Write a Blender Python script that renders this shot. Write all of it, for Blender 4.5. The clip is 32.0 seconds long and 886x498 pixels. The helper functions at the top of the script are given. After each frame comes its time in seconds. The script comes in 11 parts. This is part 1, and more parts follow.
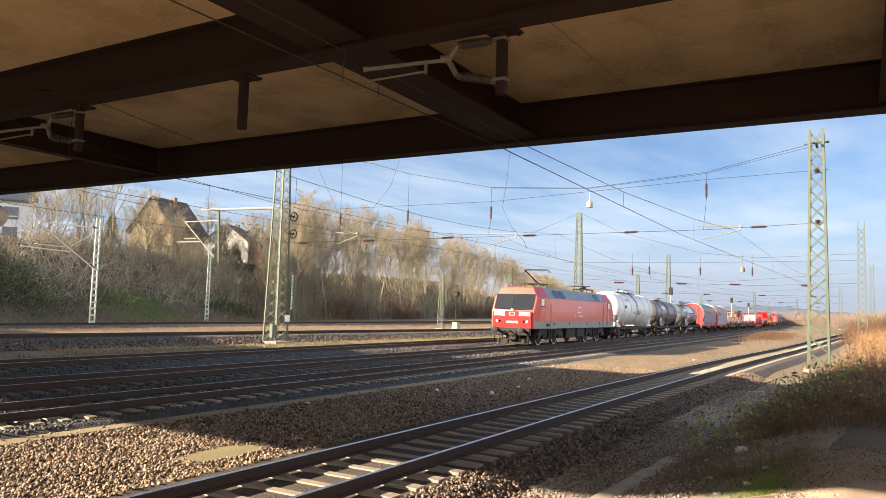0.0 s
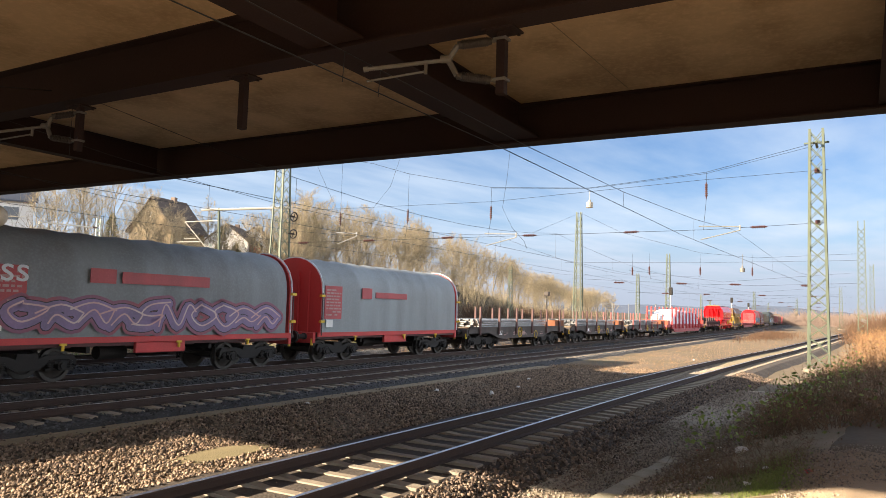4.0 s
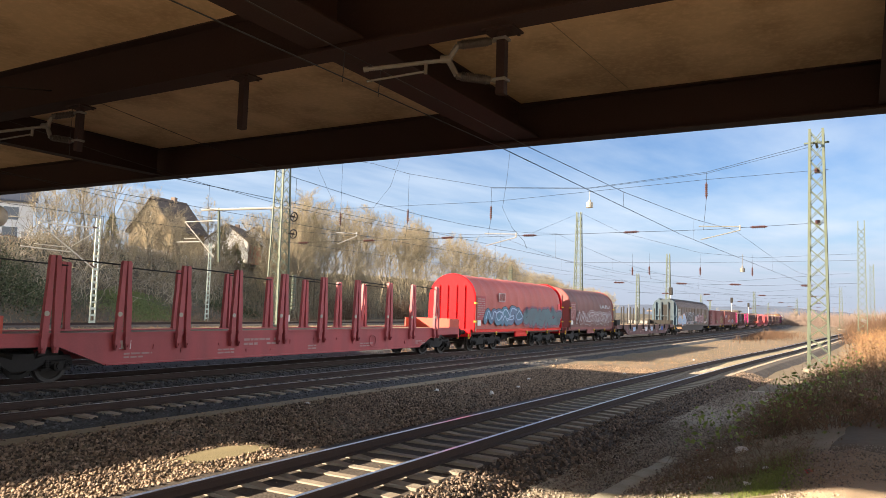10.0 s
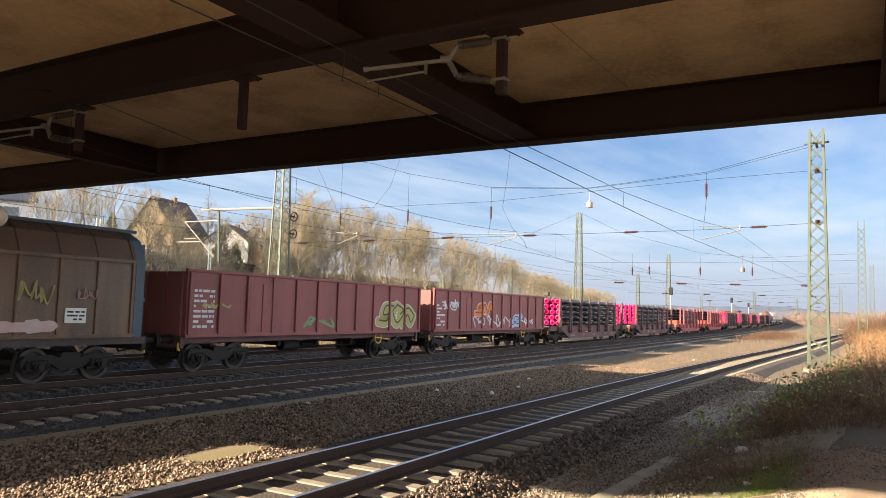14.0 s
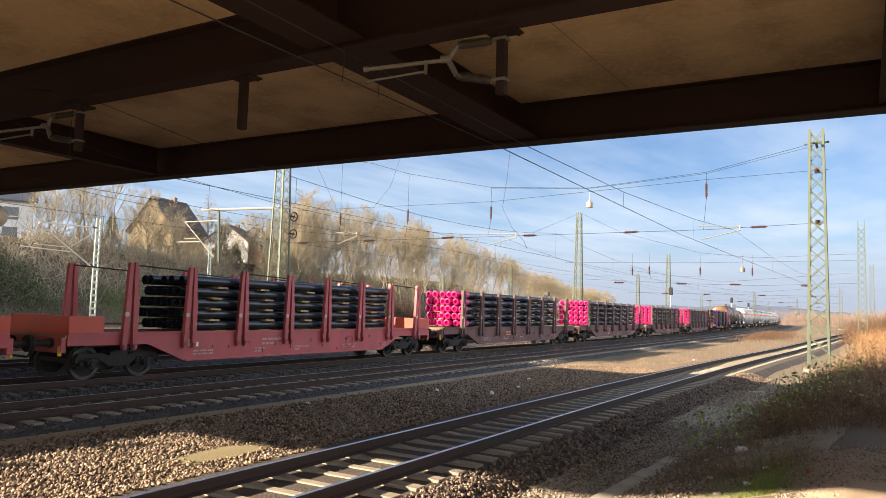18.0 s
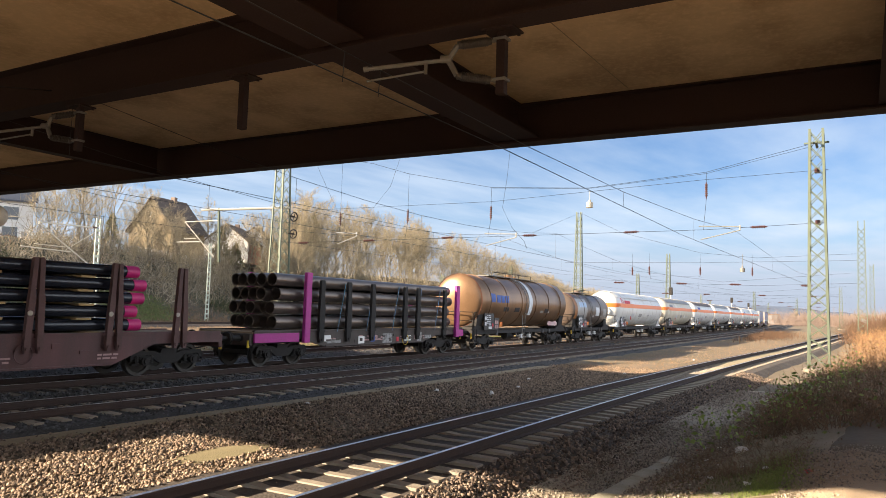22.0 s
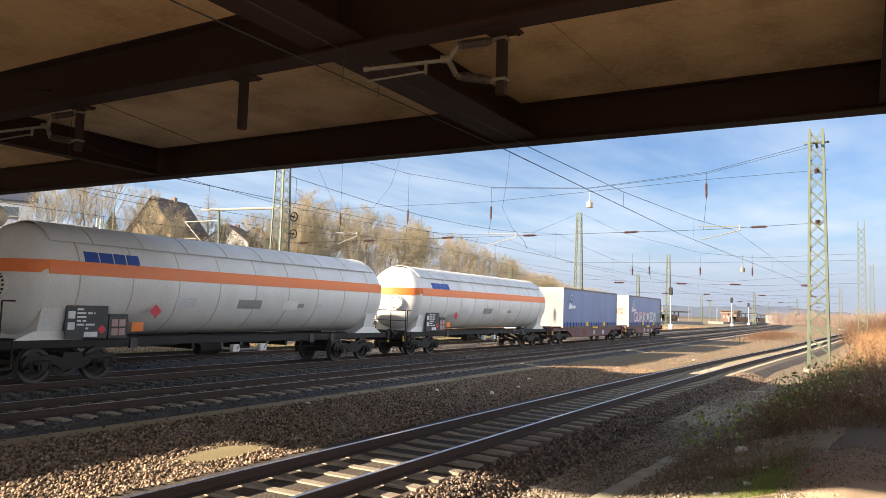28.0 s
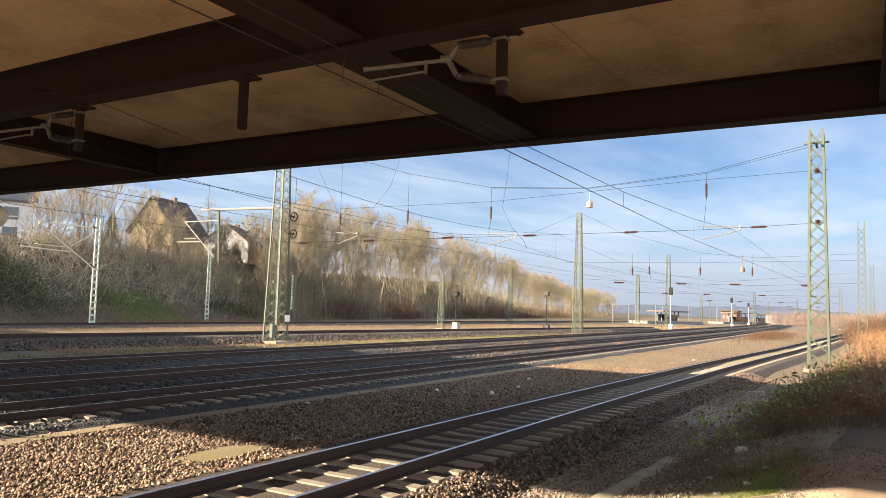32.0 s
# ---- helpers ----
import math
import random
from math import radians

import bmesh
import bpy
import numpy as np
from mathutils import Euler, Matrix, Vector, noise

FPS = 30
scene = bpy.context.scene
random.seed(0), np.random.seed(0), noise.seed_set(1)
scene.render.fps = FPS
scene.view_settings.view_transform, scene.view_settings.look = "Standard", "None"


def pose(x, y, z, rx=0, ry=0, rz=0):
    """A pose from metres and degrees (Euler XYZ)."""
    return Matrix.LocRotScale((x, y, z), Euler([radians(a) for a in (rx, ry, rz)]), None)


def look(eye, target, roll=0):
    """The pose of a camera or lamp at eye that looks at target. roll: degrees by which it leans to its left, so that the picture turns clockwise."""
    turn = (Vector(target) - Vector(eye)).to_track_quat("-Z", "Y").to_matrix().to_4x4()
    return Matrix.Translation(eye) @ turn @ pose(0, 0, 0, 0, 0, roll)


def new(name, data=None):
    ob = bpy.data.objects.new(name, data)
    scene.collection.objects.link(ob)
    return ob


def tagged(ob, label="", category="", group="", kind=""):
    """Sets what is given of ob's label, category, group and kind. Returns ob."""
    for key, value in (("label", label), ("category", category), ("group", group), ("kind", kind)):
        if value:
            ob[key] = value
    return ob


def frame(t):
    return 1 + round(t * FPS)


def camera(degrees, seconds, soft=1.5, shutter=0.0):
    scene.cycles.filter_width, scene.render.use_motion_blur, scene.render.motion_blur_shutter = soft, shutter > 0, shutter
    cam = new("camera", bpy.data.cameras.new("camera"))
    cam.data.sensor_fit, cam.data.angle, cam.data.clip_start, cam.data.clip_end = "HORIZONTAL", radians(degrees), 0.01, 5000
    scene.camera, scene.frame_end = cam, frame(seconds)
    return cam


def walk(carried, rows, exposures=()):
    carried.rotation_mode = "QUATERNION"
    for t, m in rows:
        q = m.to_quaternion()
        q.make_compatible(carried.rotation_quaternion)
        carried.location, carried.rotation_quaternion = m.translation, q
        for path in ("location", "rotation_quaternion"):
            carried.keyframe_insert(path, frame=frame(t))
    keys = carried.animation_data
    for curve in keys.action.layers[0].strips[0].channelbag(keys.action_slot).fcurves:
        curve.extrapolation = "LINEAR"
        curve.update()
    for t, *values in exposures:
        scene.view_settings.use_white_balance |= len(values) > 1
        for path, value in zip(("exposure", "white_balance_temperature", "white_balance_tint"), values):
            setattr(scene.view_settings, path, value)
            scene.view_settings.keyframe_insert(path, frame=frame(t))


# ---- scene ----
cam = camera(62.5, 32.0, soft=0.6)
EYE = (0.0, 0.0, 2.262)
VIEW = Matrix.Rotation(radians(-60.008), 4, "Z") @ Matrix.Rotation(radians(90 + 4.712), 4, "X") @ Matrix.Rotation(radians(1.712), 4, "Z")
HELD = Matrix.Translation(EYE) @ VIEW
walk(cam, [(0.0, HELD), (32.0, HELD)], exposures=[(0.0, 1.5), (32.0, 1.5)])

# ---- light: low winter sun behind the bridge, hazy blue sky ----
SUN_EL, SUN_AZ = radians(21.1), radians(45.25)
TO_SUN = Vector((-math.cos(SUN_EL) * math.cos(SUN_AZ), math.cos(SUN_EL) * math.sin(SUN_AZ), math.sin(SUN_EL)))
sun_data = bpy.data.lights.new("sun", "SUN")
sun_data.energy, sun_data.angle, sun_data.color = 7.4, radians(0.6), (1.0, 0.83, 0.62)
sun = new("sun", sun_data)
sun.matrix_world = look((0, 0, 60), Vector((0, 0, 60)) - TO_SUN)


def make_world():
    world = bpy.data.worlds.new("sky")
    scene.world = world
    world.use_nodes = True
    nt = world.node_tree
    nt.nodes.clear()
    out = nt.nodes.new("ShaderNodeOutputWorld")
    bg = nt.nodes.new("ShaderNodeBackground")
    sky = nt.nodes.new("ShaderNodeTexSky")
    sky.sky_type, sky.sun_disc = "NISHITA", False
    sky.sun_elevation = SUN_EL
    sky.sun_rotation = math.atan2(TO_SUN.x, TO_SUN.y)
    sky.air_density, sky.dust_density, sky.ozone_density = 1.0, 0.6, 1.6
    # thin streaky cloud, denser towards the horizon
    tc = nt.nodes.new("ShaderNodeTexCoord")
    sep = nt.nodes.new("ShaderNodeSeparateXYZ")
    nt.links.new(tc.outputs["Generated"], sep.inputs[0])
    zc = nt.nodes.new("ShaderNodeMath")
    zc.operation = "MAXIMUM"
    zc.inputs[1].default_value = 0.03
    nt.links.new(sep.outputs["Z"], zc.inputs[0])
    dv = nt.nodes.new("ShaderNodeVectorMath")
    dv.operation = "DIVIDE"
    nt.links.new(tc.outputs["Generated"], dv.inputs[0])
    nt.links.new(zc.outputs[0], dv.inputs[1])
    mp = nt.nodes.new("ShaderNodeMapping")
    mp.inputs["Scale"].default_value = (0.28, 0.75, 0.0)
    mp.inputs["Rotation"].default_value = (0, 0, radians(25))
    nt.links.new(dv.outputs[0], mp.inputs["Vector"])
    ns = nt.nodes.new("ShaderNodeTexNoise")
    ns.inputs["Scale"].default_value, ns.inputs["Detail"].default_value, ns.inputs["Roughness"].default_value = 1.1, 7, 0.55
    nt.links.new(mp.outputs[0], ns.inputs["Vector"])
    rp = nt.nodes.new("ShaderNodeValToRGB")
    rp.color_ramp.elements[0].position, rp.color_ramp.elements[1].position = 0.36, 0.66
    nt.links.new(ns.outputs["Fac"], rp.inputs["Fac"])
    hz = nt.nodes.new("ShaderNodeMapRange")
    hz.inputs["From Min"].default_value, hz.inputs["From Max"].default_value = 0.26, 0.0
    hz.inputs["To Min"].default_value, hz.inputs["To Max"].default_value = 0.0, 0.75
    nt.links.new(sep.outputs["Z"], hz.inputs["Value"])
    cover = nt.nodes.new("ShaderNodeMath")
    cover.operation, cover.use_clamp = "MULTIPLY_ADD", True
    cover.inputs[1].default_value = 0.56
    nt.links.new(rp.outputs["Color"], cover.inputs[0])
    nt.links.new(hz.outputs[0], cover.inputs[2])
    mix = nt.nodes.new("ShaderNodeMix")
    mix.data_type = "RGBA"
    mix.inputs["B"].default_value = (5.25, 6.15, 7.35, 1)
    nt.links.new(cover.outputs[0], mix.inputs["Factor"])
    tint = nt.nodes.new("ShaderNodeMix")
    tint.data_type, tint.blend_type = "RGBA", "MULTIPLY"
    tint.inputs["Factor"].default_value = 1.0
    tint.inputs["B"].default_value = (0.525, 0.785, 1.13, 1)
    nt.links.new(sky.outputs[0], tint.inputs["A"])
    nt.links.new(tint.outputs["Result"], mix.inputs["A"])
    # bright haze round the sun
    dt = nt.nodes.new("ShaderNodeVectorMath")
    dt.operation = "DOT_PRODUCT"
    dt.inputs[1].default_value = TO_SUN
    nt.links.new(tc.outputs["Generated"], dt.inputs[0])
    glow = nt.nodes.new("ShaderNodeMapRange")
    glow.interpolation_type = "SMOOTHSTEP"
    glow.inputs["From Min"].default_value, glow.inputs["From Max"].default_value = 0.5, 1.0
    nt.links.new(dt.outputs["Value"], glow.inputs["Value"])
    haze = nt.nodes.new("ShaderNodeMix")
    haze.data_type = "RGBA"
    haze.inputs["B"].default_value = (9, 8.6, 8, 1)
    nt.links.new(glow.outputs[0], haze.inputs["Factor"])
    # dull lilac haze lying on the horizon
    veil = nt.nodes.new("ShaderNodeMapRange")
    veil.interpolation_type = "SMOOTHSTEP"
    veil.inputs["From Min"].default_value, veil.inputs["From Max"].default_value = 0.13, 0.0
    veil.inputs["To Max"].default_value = 0.92
    nt.links.new(sep.outputs["Z"], veil.inputs["Value"])
    murk = nt.nodes.new("ShaderNodeMix")
    murk.data_type = "RGBA"
    murk.inputs["B"].default_value = (3.75, 4.2, 5.15, 1)
    nt.links.new(veil.outputs[0], murk.inputs["Factor"])
    nt.links.new(mix.outputs["Result"], murk.inputs["A"])
    nt.links.new(murk.outputs["Result"], haze.inputs["A"])
    # added unseen cloud on the horizon away from the sun, brightening the train's side
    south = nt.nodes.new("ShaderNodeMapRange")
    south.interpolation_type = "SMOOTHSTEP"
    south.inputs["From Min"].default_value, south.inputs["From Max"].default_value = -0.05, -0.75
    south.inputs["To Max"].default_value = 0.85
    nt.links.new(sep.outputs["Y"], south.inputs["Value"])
    fill_cloud = nt.nodes.new("ShaderNodeMix")
    fill_cloud.data_type = "RGBA"
    fill_cloud.inputs["B"].default_value = (19, 20.3, 22, 1)
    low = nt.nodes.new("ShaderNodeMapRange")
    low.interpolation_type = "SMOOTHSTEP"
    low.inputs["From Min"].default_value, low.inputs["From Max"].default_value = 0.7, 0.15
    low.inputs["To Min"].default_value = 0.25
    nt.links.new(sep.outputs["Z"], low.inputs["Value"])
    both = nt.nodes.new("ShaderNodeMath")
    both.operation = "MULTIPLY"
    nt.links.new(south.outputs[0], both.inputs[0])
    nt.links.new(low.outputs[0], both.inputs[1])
    nt.links.new(both.outputs[0], fill_cloud.inputs["Factor"])
    nt.links.new(haze.outputs["Result"], fill_cloud.inputs["A"])
    nt.links.new(fill_cloud.outputs["Result"], bg.inputs["Color"])
    bg.inputs["Strength"].default_value = 0.05
    nt.links.new(bg.outputs[0], out.inputs["Surface"])


make_world()


# ---- materials ----
def mat(name, base, rough=0.8, metal=0.0, second=None, scale=4.0, amount=0.5, fine=60.0, bump=0.15, spec=0.4, third=None, streak=False, island=0.0, sharp=(0.35, 0.7)):
    """Base colour broken up by a coarse stain and a fine grain, with fine relief."""
    m = bpy.data.materials.new(name)
    m.use_nodes = True
    nt = m.node_tree
    b = nt.nodes["Principled BSDF"]
    b.inputs["Roughness"].default_value, b.inputs["Metallic"].default_value = rough, metal
    b.inputs["Specular IOR Level"].default_value = spec
    tc = nt.nodes.new("ShaderNodeTexCoord")
    src = tc.outputs["Object"]
    if streak:
        mp = nt.nodes.new("ShaderNodeMapping")
        mp.inputs["Scale"].default_value = (1.0, 1.0, 0.12)
        nt.links.new(src, mp.inputs["Vector"])
        src = mp.outputs[0]
    n1 = nt.nodes.new("ShaderNodeTexNoise")
    n1.inputs["Scale"].default_value, n1.inputs["Detail"].default_value = scale, 6
    nt.links.new(src, n1.inputs["Vector"])
    r1 = nt.nodes.new("ShaderNodeValToRGB")
    r1.color_ramp.elements[0].position, r1.color_ramp.elements[1].position = sharp
    nt.links.new(n1.outputs["Fac"], r1.inputs["Fac"])
    second = second or tuple(c * 0.6 for c in base)
    mx = nt.nodes.new("ShaderNodeMix")
    mx.data_type = "RGBA"
    mx.inputs["A"].default_value, mx.inputs["B"].default_value = (*base, 1), (*second, 1)
    fm = nt.nodes.new("ShaderNodeMath")
    fm.operation = "MULTIPLY"
    fm.inputs[1].default_value = amount
    nt.links.new(r1.outputs["Color"], fm.inputs[0])
    nt.links.new(fm.outputs[0], mx.inputs["Factor"])
    col = mx.outputs["Result"]
    n2 = nt.nodes.new("ShaderNodeTexNoise")
    n2.inputs["Scale"].default_value, n2.inputs["Detail"].default_value = fine, 4
    nt.links.new(tc.outputs["Object"], n2.inputs["Vector"])
    m2 = nt.nodes.new("ShaderNodeMix")
    m2.data_type, m2.blend_type = "RGBA", "MIX"
    t = third or tuple(min(1.0, c * 1.35 + 0.01) for c in base)
    m2.inputs["B"].default_value = (*t, 1)
    r2 = nt.nodes.new("ShaderNodeValToRGB")
    r2.color_ramp.elements[0].position, r2.color_ramp.elements[1].position = 0.45, 0.75
    nt.links.new(n2.outputs["Fac"], r2.inputs["Fac"])
    f2 = nt.nodes.new("ShaderNodeMath")
    f2.operation = "MULTIPLY"
    f2.inputs[1].default_value = 0.35
    nt.links.new(r2.outputs["Color"], f2.inputs[0])
    nt.links.new(f2.outputs[0], m2.inputs["Factor"])
    nt.links.new(col, m2.inputs["A"])
    col = m2.outputs["Result"]
    if island:
        g = nt.nodes.new("ShaderNodeNewGeometry")
        mr = nt.nodes.new("ShaderNodeMapRange")
        mr.inputs["To Min"].default_value, mr.inputs["To Max"].default_value = 1 - island, 1 + island
        nt.links.new(g.outputs["Random Per Island"], mr.inputs["Value"])
        hs = nt.nodes.new("ShaderNodeHueSaturation")
        nt.links.new(mr.outputs[0], hs.inputs["Value"])
        nt.links.new(col, hs.inputs["Color"])
        col = hs.outputs[0]
    nt.links.new(col, b.inputs["Base Color"])
    if bump:
        bp = nt.nodes.new("ShaderNodeBump")
        bp.inputs["Strength"].default_value, bp.inputs["Distance"].default_value = bump, 0.02
        nt.links.new(n2.outputs["Fac"], bp.inputs["Height"])
        nt.links.new(bp.outputs[0], b.inputs["Normal"])
    return m


def glass(name, tint):
    m = bpy.data.materials.new(name)
    m.use_nodes = True
    b = m.node_tree.nodes["Principled BSDF"]
    b.inputs["Base Color"].default_value = (*tint, 1)
    b.inputs["Roughness"].default_value, b.inputs["Specular IOR Level"].default_value = 0.06, 0.8
    return m


def lamp_glow(name, colour, power):
    m = bpy.data.materials.new(name)
    m.use_nodes = True
    b = m.node_tree.nodes["Principled BSDF"]
    b.inputs["Base Color"].default_value = (*colour, 1)
    b.inputs["Emission Color"].default_value = (*colour, 1)
    b.inputs["Emission Strength"].default_value = power
    return m


M = {
    "ground": mat("dry_earth", (0.17, 0.124, 0.082), 0.95, second=(0.105, 0.09, 0.048), scale=0.35, amount=0.8, fine=9, bump=0.6, third=(0.23, 0.168, 0.10)),
    "ballast_bed": mat("ballast_bed", (0.085, 0.067, 0.053), 0.95, second=(0.045, 0.035, 0.03), scale=1.4, amount=0.8, fine=22, bump=1.0, third=(0.18, 0.155, 0.13)),
    "stone": mat("ballast_stone", (0.25, 0.18, 0.125), 0.9, second=(0.10, 0.07, 0.052), scale=3, amount=0.75, fine=40, bump=0.3, island=0.75, third=(0.36, 0.28, 0.205)),
    "sand": mat("sandy_path", (0.3, 0.235, 0.145), 0.95, second=(0.21, 0.17, 0.1), scale=2, amount=0.6, fine=60, bump=0.35),
    "rail_side": mat("rusty_rail", (0.046, 0.027, 0.021), 0.8, second=(0.032, 0.021, 0.017), scale=6, fine=80, bump=0.2),
    "rail_head": mat("polished_rail", (0.62, 0.62, 0.64), 0.28, 1.0, second=(0.45, 0.44, 0.44), scale=3, fine=120, bump=0.02),
    "dull_head": mat("worn_rail_head", (0.3, 0.28, 0.27), 0.5, 0.8, second=(0.2, 0.17, 0.15), scale=3, fine=120, bump=0.02),
    "sleeper": mat("concrete_sleeper", (0.31, 0.26, 0.2), 0.9, second=(0.2, 0.16, 0.125), scale=5, amount=0.6, fine=90, bump=0.3),
    "girder": mat("bridge_steel", (0.032, 0.017, 0.015), 0.75, second=(0.02, 0.012, 0.011), scale=1.2, fine=30, bump=0.1, spec=0.25),
    "deck": mat("bridge_concrete", (0.6, 0.44, 0.27), 0.95, second=(0.4, 0.285, 0.17), scale=0.55, amount=0.95, fine=9, bump=0.3, sharp=(0.42, 0.62)),
    "mast": mat("pale_green_steel", (0.1, 0.122, 0.085), 0.6, second=(0.066, 0.08, 0.058), scale=3, amount=0.6, fine=40, bump=0.1),
    "galv": mat("galvanised_steel", (0.40, 0.40, 0.38), 0.5, 0.6, second=(0.25, 0.24, 0.22), scale=6, fine=50, bump=0.1),
    "wire": mat("wire", (0.05, 0.055, 0.06), 0.5, 0.5, bump=0.0),
    "mossy": mat("mossy_concrete", (0.43, 0.385, 0.30), 0.95, second=(0.27, 0.25, 0.15), scale=3, amount=0.8, fine=40, bump=0.5),
    "dark_stone": mat("dark_stone", (0.11, 0.092, 0.08), 0.9, second=(0.07, 0.055, 0.05), scale=3, amount=0.6, fine=30, bump=0.3, island=0.5),
    "dirt": mat("bare_dirt", (0.4, 0.3, 0.205), 0.95, second=(0.27, 0.205, 0.14), scale=1.6, amount=0.8, fine=35, bump=0.8, third=(0.27, 0.2, 0.13)),
    "dark_gravel": mat("dark_gravel", (0.36, 0.30, 0.22), 0.95, second=(0.25, 0.21, 0.15), scale=1.2, amount=0.8, fine=45, bump=0.6, third=(0.30, 0.25, 0.2)),
    "insul_dark": mat("dark_insulator", (0.05, 0.043, 0.04), 0.4, second=(0.035, 0.03, 0.028), bump=0.02),
    "galv_dull": mat("weathered_zinc", (0.20, 0.19, 0.175), 0.6, 0.3, second=(0.12, 0.11, 0.10), scale=6, fine=50, bump=0.1),
    "old_sleeper": mat("weathered_sleeper", (0.13, 0.11, 0.09), 0.95, second=(0.08, 0.067, 0.055), scale=5, amount=0.7, fine=90, bump=0.4),
    # paler copy of the twigs; the sun they catch is in the colour
    "sunlit_twig": mat("sunlit_branch", (0.44, 0.37, 0.285), 0.95, second=(0.31, 0.255, 0.185), scale=0.5, amount=0.7, fine=6, bump=0.0, island=0.35),
    "bank": mat("wooded_slope", (0.09, 0.07, 0.05), 0.95, second=(0.05, 0.055, 0.03), scale=0.25, amount=0.9, fine=7, bump=0.7, third=(0.15, 0.11, 0.075)),
    "mid_stone": mat("brown_gravel", (0.31, 0.255, 0.2), 0.9, second=(0.2, 0.165, 0.13), scale=3, amount=0.6, fine=30, bump=0.3, island=0.5),
    "grey_stone": mat("grey_ballast", (0.085, 0.084, 0.086), 0.9, second=(0.042, 0.041, 0.042), scale=3, amount=0.6, fine=30, bump=0.3, island=0.5),
    "grey_bed": mat("grey_ballast_bed", (0.055, 0.052, 0.051), 0.95, second=(0.03, 0.028, 0.027), scale=1.4, amount=0.8, fine=22, bump=1.0, third=(0.14, 0.135, 0.132)),
    "path_sand": mat("trodden_path", (0.27, 0.21, 0.13), 0.95, second=(0.18, 0.15, 0.09), scale=1.3, amount=0.85, fine=45, bump=0.5),
    "insul": mat("brown_porcelain", (0.075, 0.032, 0.026), 0.3, second=(0.06, 0.02, 0.018), bump=0.02),
    "bark": mat("bark", (0.235, 0.198, 0.142), 0.95, second=(0.13, 0.112, 0.08), scale=1.5, amount=0.8, fine=12, bump=0.4),
    "twig": mat("twigs", (0.302, 0.247, 0.163), 0.95, second=(0.2, 0.168, 0.108), scale=0.5, amount=0.7, fine=6, bump=0.0, island=0.3),
    "redtwig": mat("red_twigs", (0.115, 0.064, 0.038), 0.95, second=(0.085, 0.054, 0.032), scale=0.5, fine=6, bump=0.0, island=0.3),
    "bramble": mat("bramble_cane", (0.235, 0.15, 0.092), 0.95, second=(0.155, 0.105, 0.066), scale=0.5, amount=0.7, fine=6, bump=0.0, island=0.35),
    "old_slab": mat("sandy_slab", (0.235, 0.19, 0.10), 0.95, second=(0.16, 0.135, 0.07), scale=2.5, amount=0.8, fine=50, bump=0.4),
    "oily_stone": mat("oil_stained_ballast", (0.205, 0.15, 0.112), 0.85, second=(0.092, 0.068, 0.053), scale=3, amount=0.75, fine=40, bump=0.3, island=0.7, third=(0.26, 0.19, 0.135)),
    # canes and leaves of the sunny scrub: sunlight is put into both colours
    "sunlit_cane": mat("rust_canes", (0.25, 0.135, 0.068), 0.95, second=(0.18, 0.11, 0.06), scale=0.5, amount=0.7, fine=6, bump=0.0, island=0.35),
    "sunlit_leaf": mat("orange_withered_leaves", (0.27, 0.145, 0.055), 0.8, second=(0.2, 0.12, 0.05), scale=1.5, amount=0.8, fine=12, bump=0.0, island=0.4),
    "pole_paint": mat("pale_pole_paint", (0.46, 0.49, 0.40), 0.6, second=(0.33, 0.36, 0.29), scale=3, amount=0.6, fine=40, bump=0.05),
    # far scrub: twig colour greyed to stand for haze over the distance
    "mist_twig": mat("far_twigs", (0.21, 0.155, 0.13), 0.95, second=(0.17, 0.13, 0.11), scale=0.1, fine=2, bump=0.0, island=0.2),
    "fresh_leaf": mat("fresh_leaves", (0.24, 0.30, 0.07), 0.55, second=(0.17, 0.23, 0.05), scale=1.5, amount=0.8, fine=12, bump=0.0, island=0.4),
    "black": mat("underframe_black", (0.014, 0.012, 0.011), 0.75, second=(0.026, 0.021, 0.018), scale=3, fine=25, bump=0.1),
    "wheel": mat("wheel_steel", (0.028, 0.024, 0.021), 0.65, second=(0.042, 0.032, 0.024), scale=5, fine=40, bump=0.05),
    "rim": mat("worn_wheel_rim", (0.055, 0.05, 0.045), 0.5, 0.3, second=(0.034, 0.029, 0.025), scale=6, fine=50, bump=0.05),
    "tyre": mat("bright_tyre", (0.4, 0.38, 0.35), 0.5, 0.2, second=(0.28, 0.25, 0.21), scale=8, fine=60, bump=0.02),
}


# ---- mesh helpers ----
def link(name, bm, material, parent=None, label="", smooth=False):
    me = bpy.data.meshes.new(name)
    bm.to_mesh(me)
    bm.free()
    me.materials.append(material)
    if smooth:
        me.polygons.foreach_set("use_smooth", [True] * len(me.polygons))
        if smooth == "auto":
            me.set_sharp_from_angle(angle=radians(35))
    ob = new(name, me)
    if parent is not None:
        ob.parent = parent
    if label:
        ob["label"] = label
    return ob


def part(name, bm, material, parent, label="", smooth="auto"):
    return link(name, bm, material, parent, label, smooth)


def thing(name, m, label, category, group="", kind=""):
    e = new(name)
    e.empty_display_size = 0.2
    e.matrix_basis = m
    return tagged(e, label, category, group, kind)


